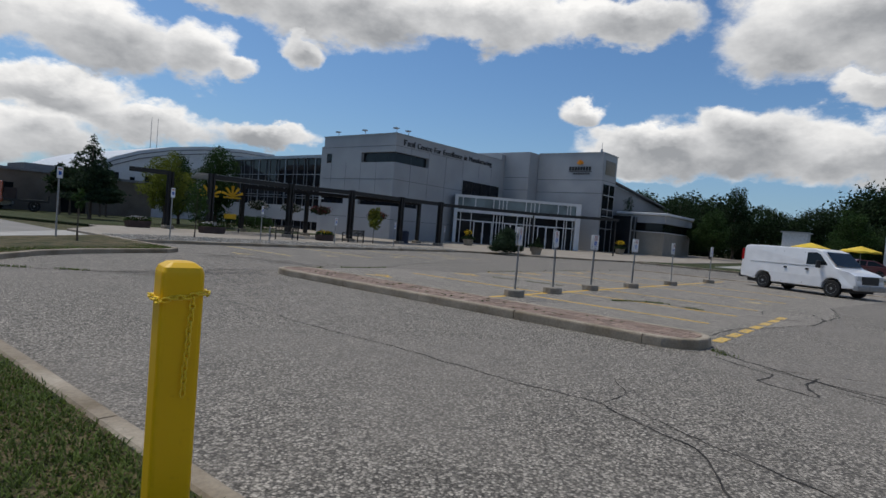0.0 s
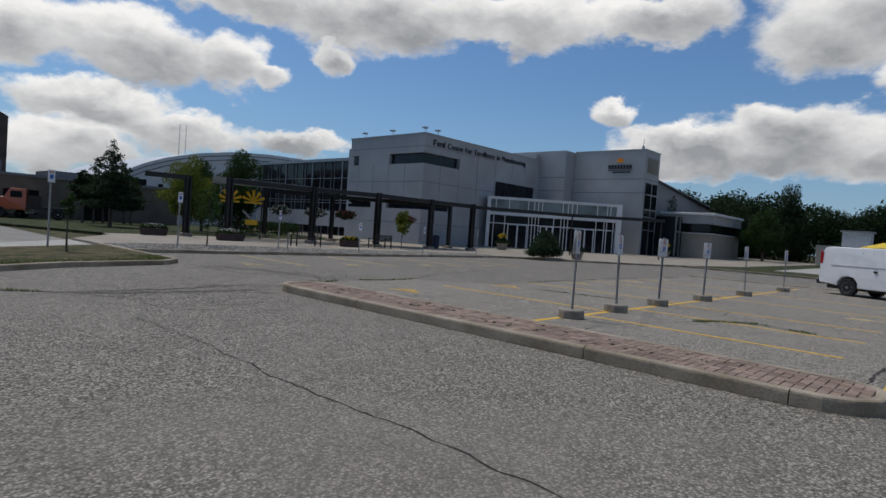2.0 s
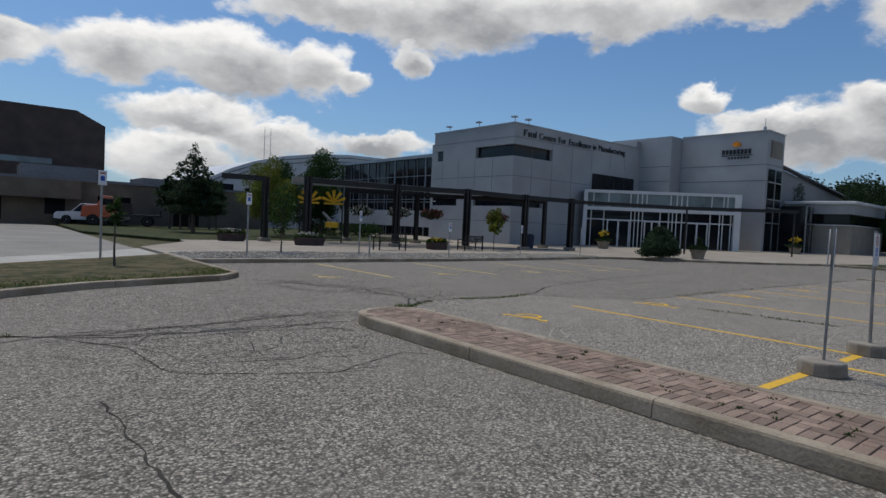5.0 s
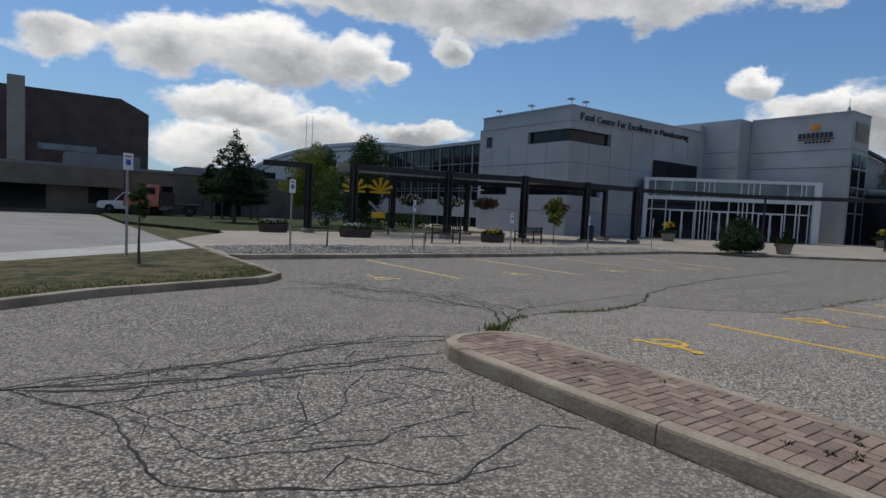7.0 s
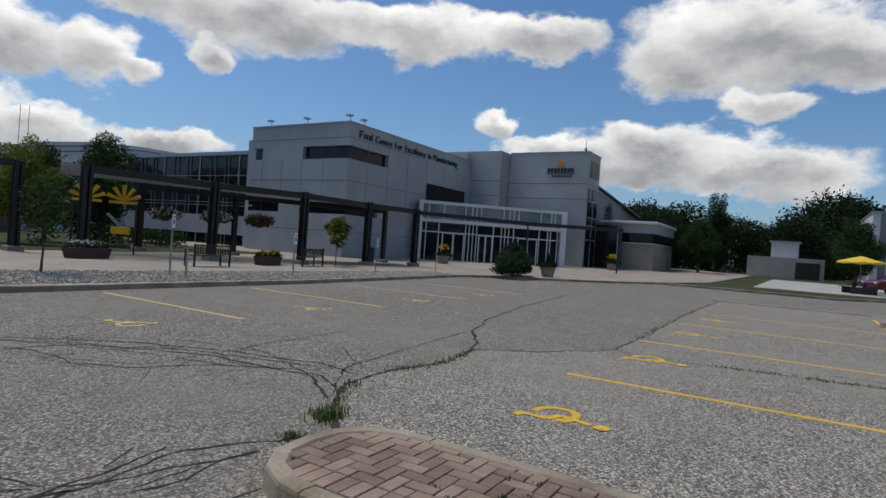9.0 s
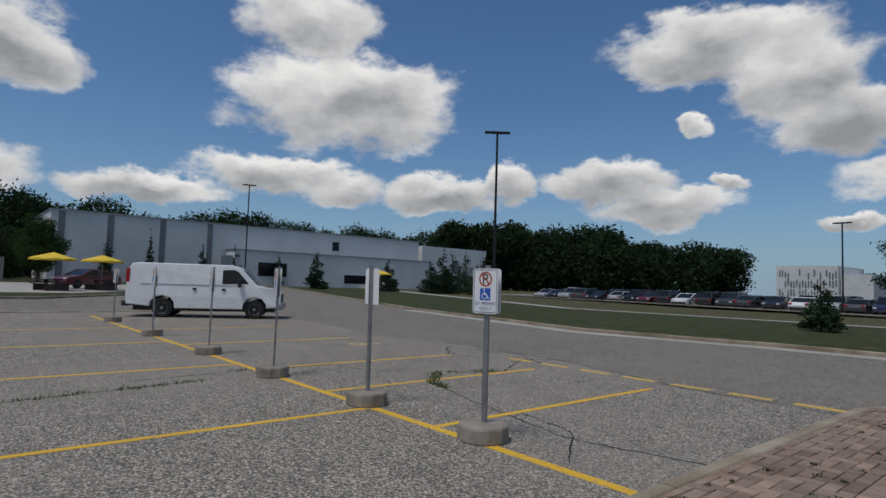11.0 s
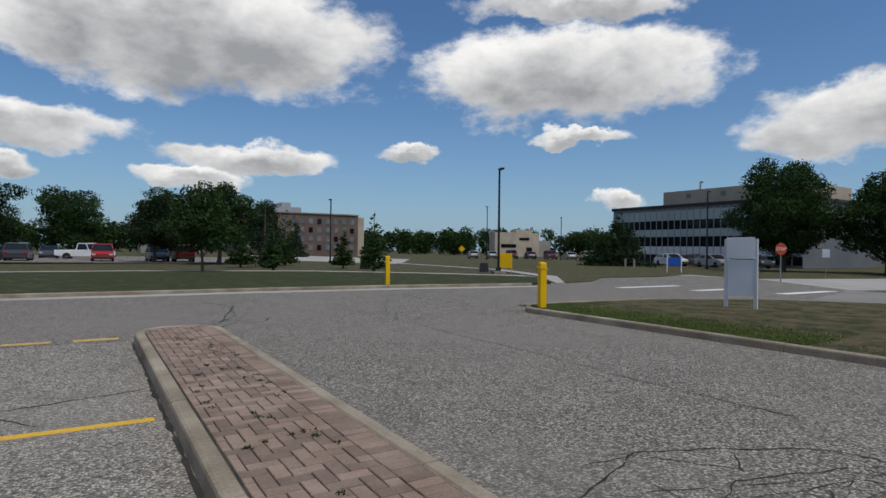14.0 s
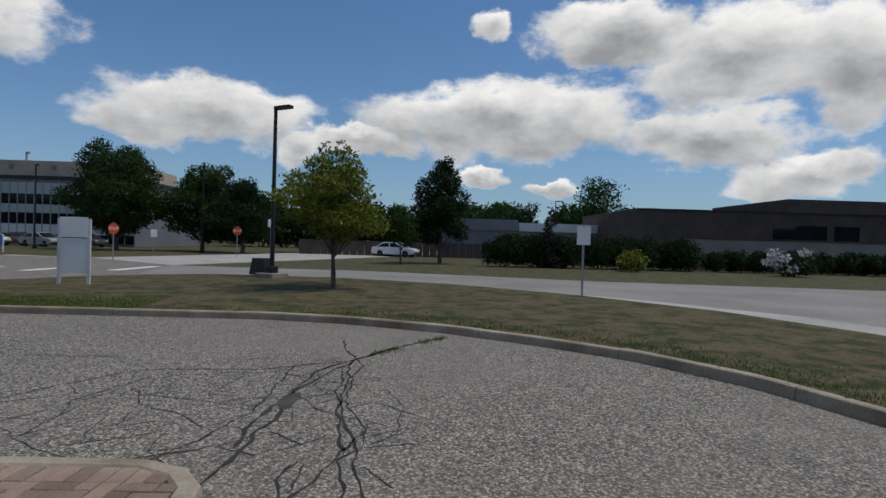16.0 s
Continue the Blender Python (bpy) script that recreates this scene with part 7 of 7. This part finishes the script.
for y in (-38.0, -33.0, -28.8):
    bx(gb, "vent", DARK_PANEL, (-66.55, -66.45, y, y + 0.6, 8.9, 9.5))
for y in (-37.0, -30.0, -27.5):
    part("roof_vent", tubes(((-68, y, 10.0), (-68, y, 11.2), 0.12), ((-68, y, 11.1), (-68, y + 0.4, 11.1), 0.15), n=7), STEEL, gb)

# brick apartments, patterned white hall, tan hall to the south
ap = block("brick_apartments", "five-storey brown brick apartment house with pale end bays")
bx(ap, "wall", grainy("red_brown_brick", (0.14, 0.09, 0.07), (0.20, 0.135, 0.105), 0.5, 0.85), (-49.5, -24, -124, -110, 0, 9.0))
bx(ap, "wall", TAN_WALL, (-51.2, -49.5, -124, -110.5, 0, 8.7), label="pale end bay")
bx(ap, "roof_house", PANEL, (-37, -30, -122, -112, 9.0, 10.4), label="grey roof house")
bx(ap, "roof_house", PANEL, (-35, -33, -120, -113, 10.4, 11.4))
bx(ap, "parapet", BEIGE_CONCRETE, (-49.7, -23.8, -124.2, -109.8, 9.0, 9.25))
for k, x in enumerate([-48.5 + i * 1.9 for i in range(13)]):
    for z in (1.2, 3.1, 5.0, 6.9):
        w = bx(ap, "window", PALE_GLASS if (k + int(z)) % 5 else GLASS, (x, x + 0.9, -109.99, -109.92, z, z + 1.1))
o_ = block("brick_apartments", "distant brown brick wing above the trees")
bx(o_, "wall", ap.children[0].data.materials[0], (-22, -8, -150, -140, 0, 12.5))
pw = block("patterned_white_hall", "white cube building with scattered narrow windows")
bx(pw, "wall", WHITE_WALL, (31.5, 41.6, -126, -110, 0, 7.2))
bx(pw, "wall", WHITE_METAL, (26.6, 31.4, -124, -111, 0, 5.7), label="lower white wing")
prng = random.Random(9)
for i in range(20):
    for z in (1.4, 3.2, 5.0):
        if prng.random() < 0.62:
            zz = z + prng.uniform(-0.4, 0.4)
            bx(pw, "window", DARK_PANEL, (31.7 + i * 0.48, 31.97 + i * 0.48, -109.99, -109.94, zz, zz + 1.2))
tn = block("tan_hall", "flat tan building with a few dark windows")
bx(tn, "wall", TAN_WALL, (-103, -88, -112.5, -110, 0, 6.4))
bx(tn, "upper_wall", TAN_WALL, (-101, -95.5, -112.4, -110.6, 6.4, 7.2))
for x0, x1, z0, z1 in ((-99.5, -96, 4.4, 5.1), (-95, -90, 2.4, 3.3), (-100.5, -98.5, 0.4, 2.5)):
    bx(tn, "window", GLASS, (x0, x1, -109.99, -109.92, z0, z1))
bx(tn, "wing", BEIGE_CONCRETE, (-108, -103.1, -114, -111, 0, 4.4))

# brown building and wall to the west
bb = block("brown_brick_building", "low dark brown brick building with black openings")
bx(bb, "wall", BROWN_BRICK, (-64, -46, 30.5, 90, 0, 4.9))
bx(bb, "roof_block", BROWN_BRICK, (-62, -48, 45, 90, 4.9, 6.4))
bx(bb, "parapet", BLACK_METAL, (-64.1, -45.9, 30.4, 90.1, 4.9, 5.05))
for y0, y1 in ((42.5, 47.3), (48.0, 50.2), (54, 60)):
    bx(bb, "opening", GLASS, (-46.0 + 0.01, -45.93, y0, y1, 2.4, 3.9))
bw = block("garden_wall", "long grey concrete wall with a brown cap before the brown building", "wall")
bx(bw, "wall", BEIGE_CONCRETE, (-39.6, -39.3, 31.8, 80, 0, 2.35))
bx(bw, "cap", BROWN_BRICK, (-39.65, -39.25, 31.8, 80, 2.35, 2.5))
sh = block("greenhouse_shed", "long low shed with a pale roof behind the hedge")
bx(sh, "wall", DARK_PANEL, (-66, -58, 14, 42, 0, 3.0))
bx(sh, "roof", WHITE_METAL, (-66.2, -57.8, 22, 42.2, 3.0, 3.9))
bx(sh, "roof", DARK_PANEL, (-66.2, -57.8, 13.8, 21.9, 3.0, 4.2))
fn = block("brown_fence", "low brown fence across the lawn", "fence")
for i in range(30):
    bx(fn, "board", BROWN_BRICK, (-56.0, -55.9, -1 + i * 0.75, -0.3 + i * 0.75, 0, 1.5))

# ---- brick pavers of the island ----
paving = structure(part("island_bed", slab(bmesh.new(), [(0.2 + (x - 0.03) * 0.80, 0.14 + y * 0.975) for x, y in island_outline], -0.02, 0.143), JOINT), "dark jointed bed of the brick island", "paving")
x_lo, x_hi, y_lo, y_hi = ISL_X + 0.16, ISL_W - 0.16, 0.17, ISL_L - 0.17
PW, PL = 0.112, 0.224
meshes = {}


def paver(x0, x1, y0, y1, course):
    x0, x1, y0, y1 = max(x0, x_lo), min(x1, x_hi), max(y0, y_lo), min(y1, y_hi)
    w, l = x1 - x0, y1 - y0
    if w < 0.03 or l < 0.03:
        return
    cx, cy = (x0 + x1) / 2, (y0 + y1) / 2
    for end in (R, ISL_L - R):                               # keep inside the rounded ends
        if (end == R and cy < R) or (end != R and cy > end):
            mid = ISL_X + (ISL_W - ISL_X) / 2
            half = (ISL_W - ISL_X) / 2 - 0.13
            dy = abs(cy - end) / (R - 0.13)
            if dy > 1 or abs(cx - mid) > half - (R - 0.16) * (1 - math.sqrt(max(0, 1 - dy * dy))):
                return
    key = (round(w, 3), round(l, 3))
    if key not in meshes:
        g = 0.0042
        bm = bmesh.new()
        a = [bm.verts.new((sx * (w / 2 - g), sy * (l / 2 - g), -0.03)) for sx, sy in ((-1, -1), (1, -1), (1, 1), (-1, 1))]
        b = [bm.verts.new((sx * (w / 2 - g), sy * (l / 2 - g), 0.014)) for sx, sy in ((-1, -1), (1, -1), (1, 1), (-1, 1))]
        c = [bm.verts.new((sx * (w / 2 - g - 0.004), sy * (l / 2 - g - 0.004), 0.02)) for sx, sy in ((-1, -1), (1, -1), (1, 1), (-1, 1))]
        for p, q in ((a, b), (b, c)):
            for i in range(4):
                bm.faces.new((p[i], p[(i + 1) % 4], q[(i + 1) % 4], q[i]))
        bm.faces.new(c)
        meshes[key] = mesh_of(bm, "paver")
        meshes[key].materials.append(PAVER)
    slots.append((key, cx, cy))


slots = []
prng = random.Random(3)
# two soldier courses along the drive side
y = y_lo
while y < y_hi:
    paver(x_lo, x_lo + PL, y, y + PW, True)
    y += PW
# herringbone over the rest
x_field = x_lo + PL
n = 140
for i in range(-12, n):
    for j in range(-4, 16):
        ox = x_field + j * 4 * PW + (i % 4) * PW - 4 * PW
        oy = y_lo + i * PW
        x_keep = x_lo
        for (ax, ay, w, l) in ((ox, oy, PL, PW), (ox - PW, oy, PW, PL)):
            if ax + w > x_field + 0.02 and ax < x_hi - 0.02 and ay < y_hi - 0.02 and ay + l > y_lo + 0.02:
                x_lo = x_field
                paver(ax, ax + w, ay, ay + l, False)
                x_lo = x_keep
slots.sort(key=lambda s: abs(s[2] - 6.5))
for key, cx, cy in slots[:300]:
    o = part("paver", meshes[key], None, paving)
    o.matrix_basis = pose(cx, cy, 0.136 + prng.uniform(-0.003, 0.003), prng.uniform(-0.6, 0.6), prng.uniform(-0.6, 0.6), prng.uniform(-0.5, 0.5))
vs, fs = [], []
for key, cx, cy in slots[300:]:
    me = meshes[key]
    k = len(vs)
    m = pose(cx, cy, 0.136 + prng.uniform(-0.003, 0.003), prng.uniform(-0.6, 0.6), prng.uniform(-0.6, 0.6), prng.uniform(-0.5, 0.5))
    vs += [tuple(m @ v.co) for v in me.vertices]
    fs += [[k + i for i in p.vertices] for p in me.polygons]
rest = bpy.data.meshes.new("pavers")
rest.from_pydata(vs, [], fs)
PAVER_REST = grainy("paver_brick_rest", (0.225, 0.15, 0.108), (0.36, 0.262, 0.20), 2.4, bumps=0.5)
g_ = PAVER_REST.node_tree.nodes.new("ShaderNodeNewGeometry")
base(PAVER_REST, mix(PAVER_REST, PAVER_REST.node_tree.nodes["Principled BSDF"].inputs["Base Color"].links[0].from_socket, ramp(PAVER_REST, g_.outputs["Random Per Island"], [(0.0, 0.66), (1.0, 1.18)]), 1.0, "MULTIPLY"))
tagged(part("pavers", rest, PAVER_REST, paving), kind="stuff")
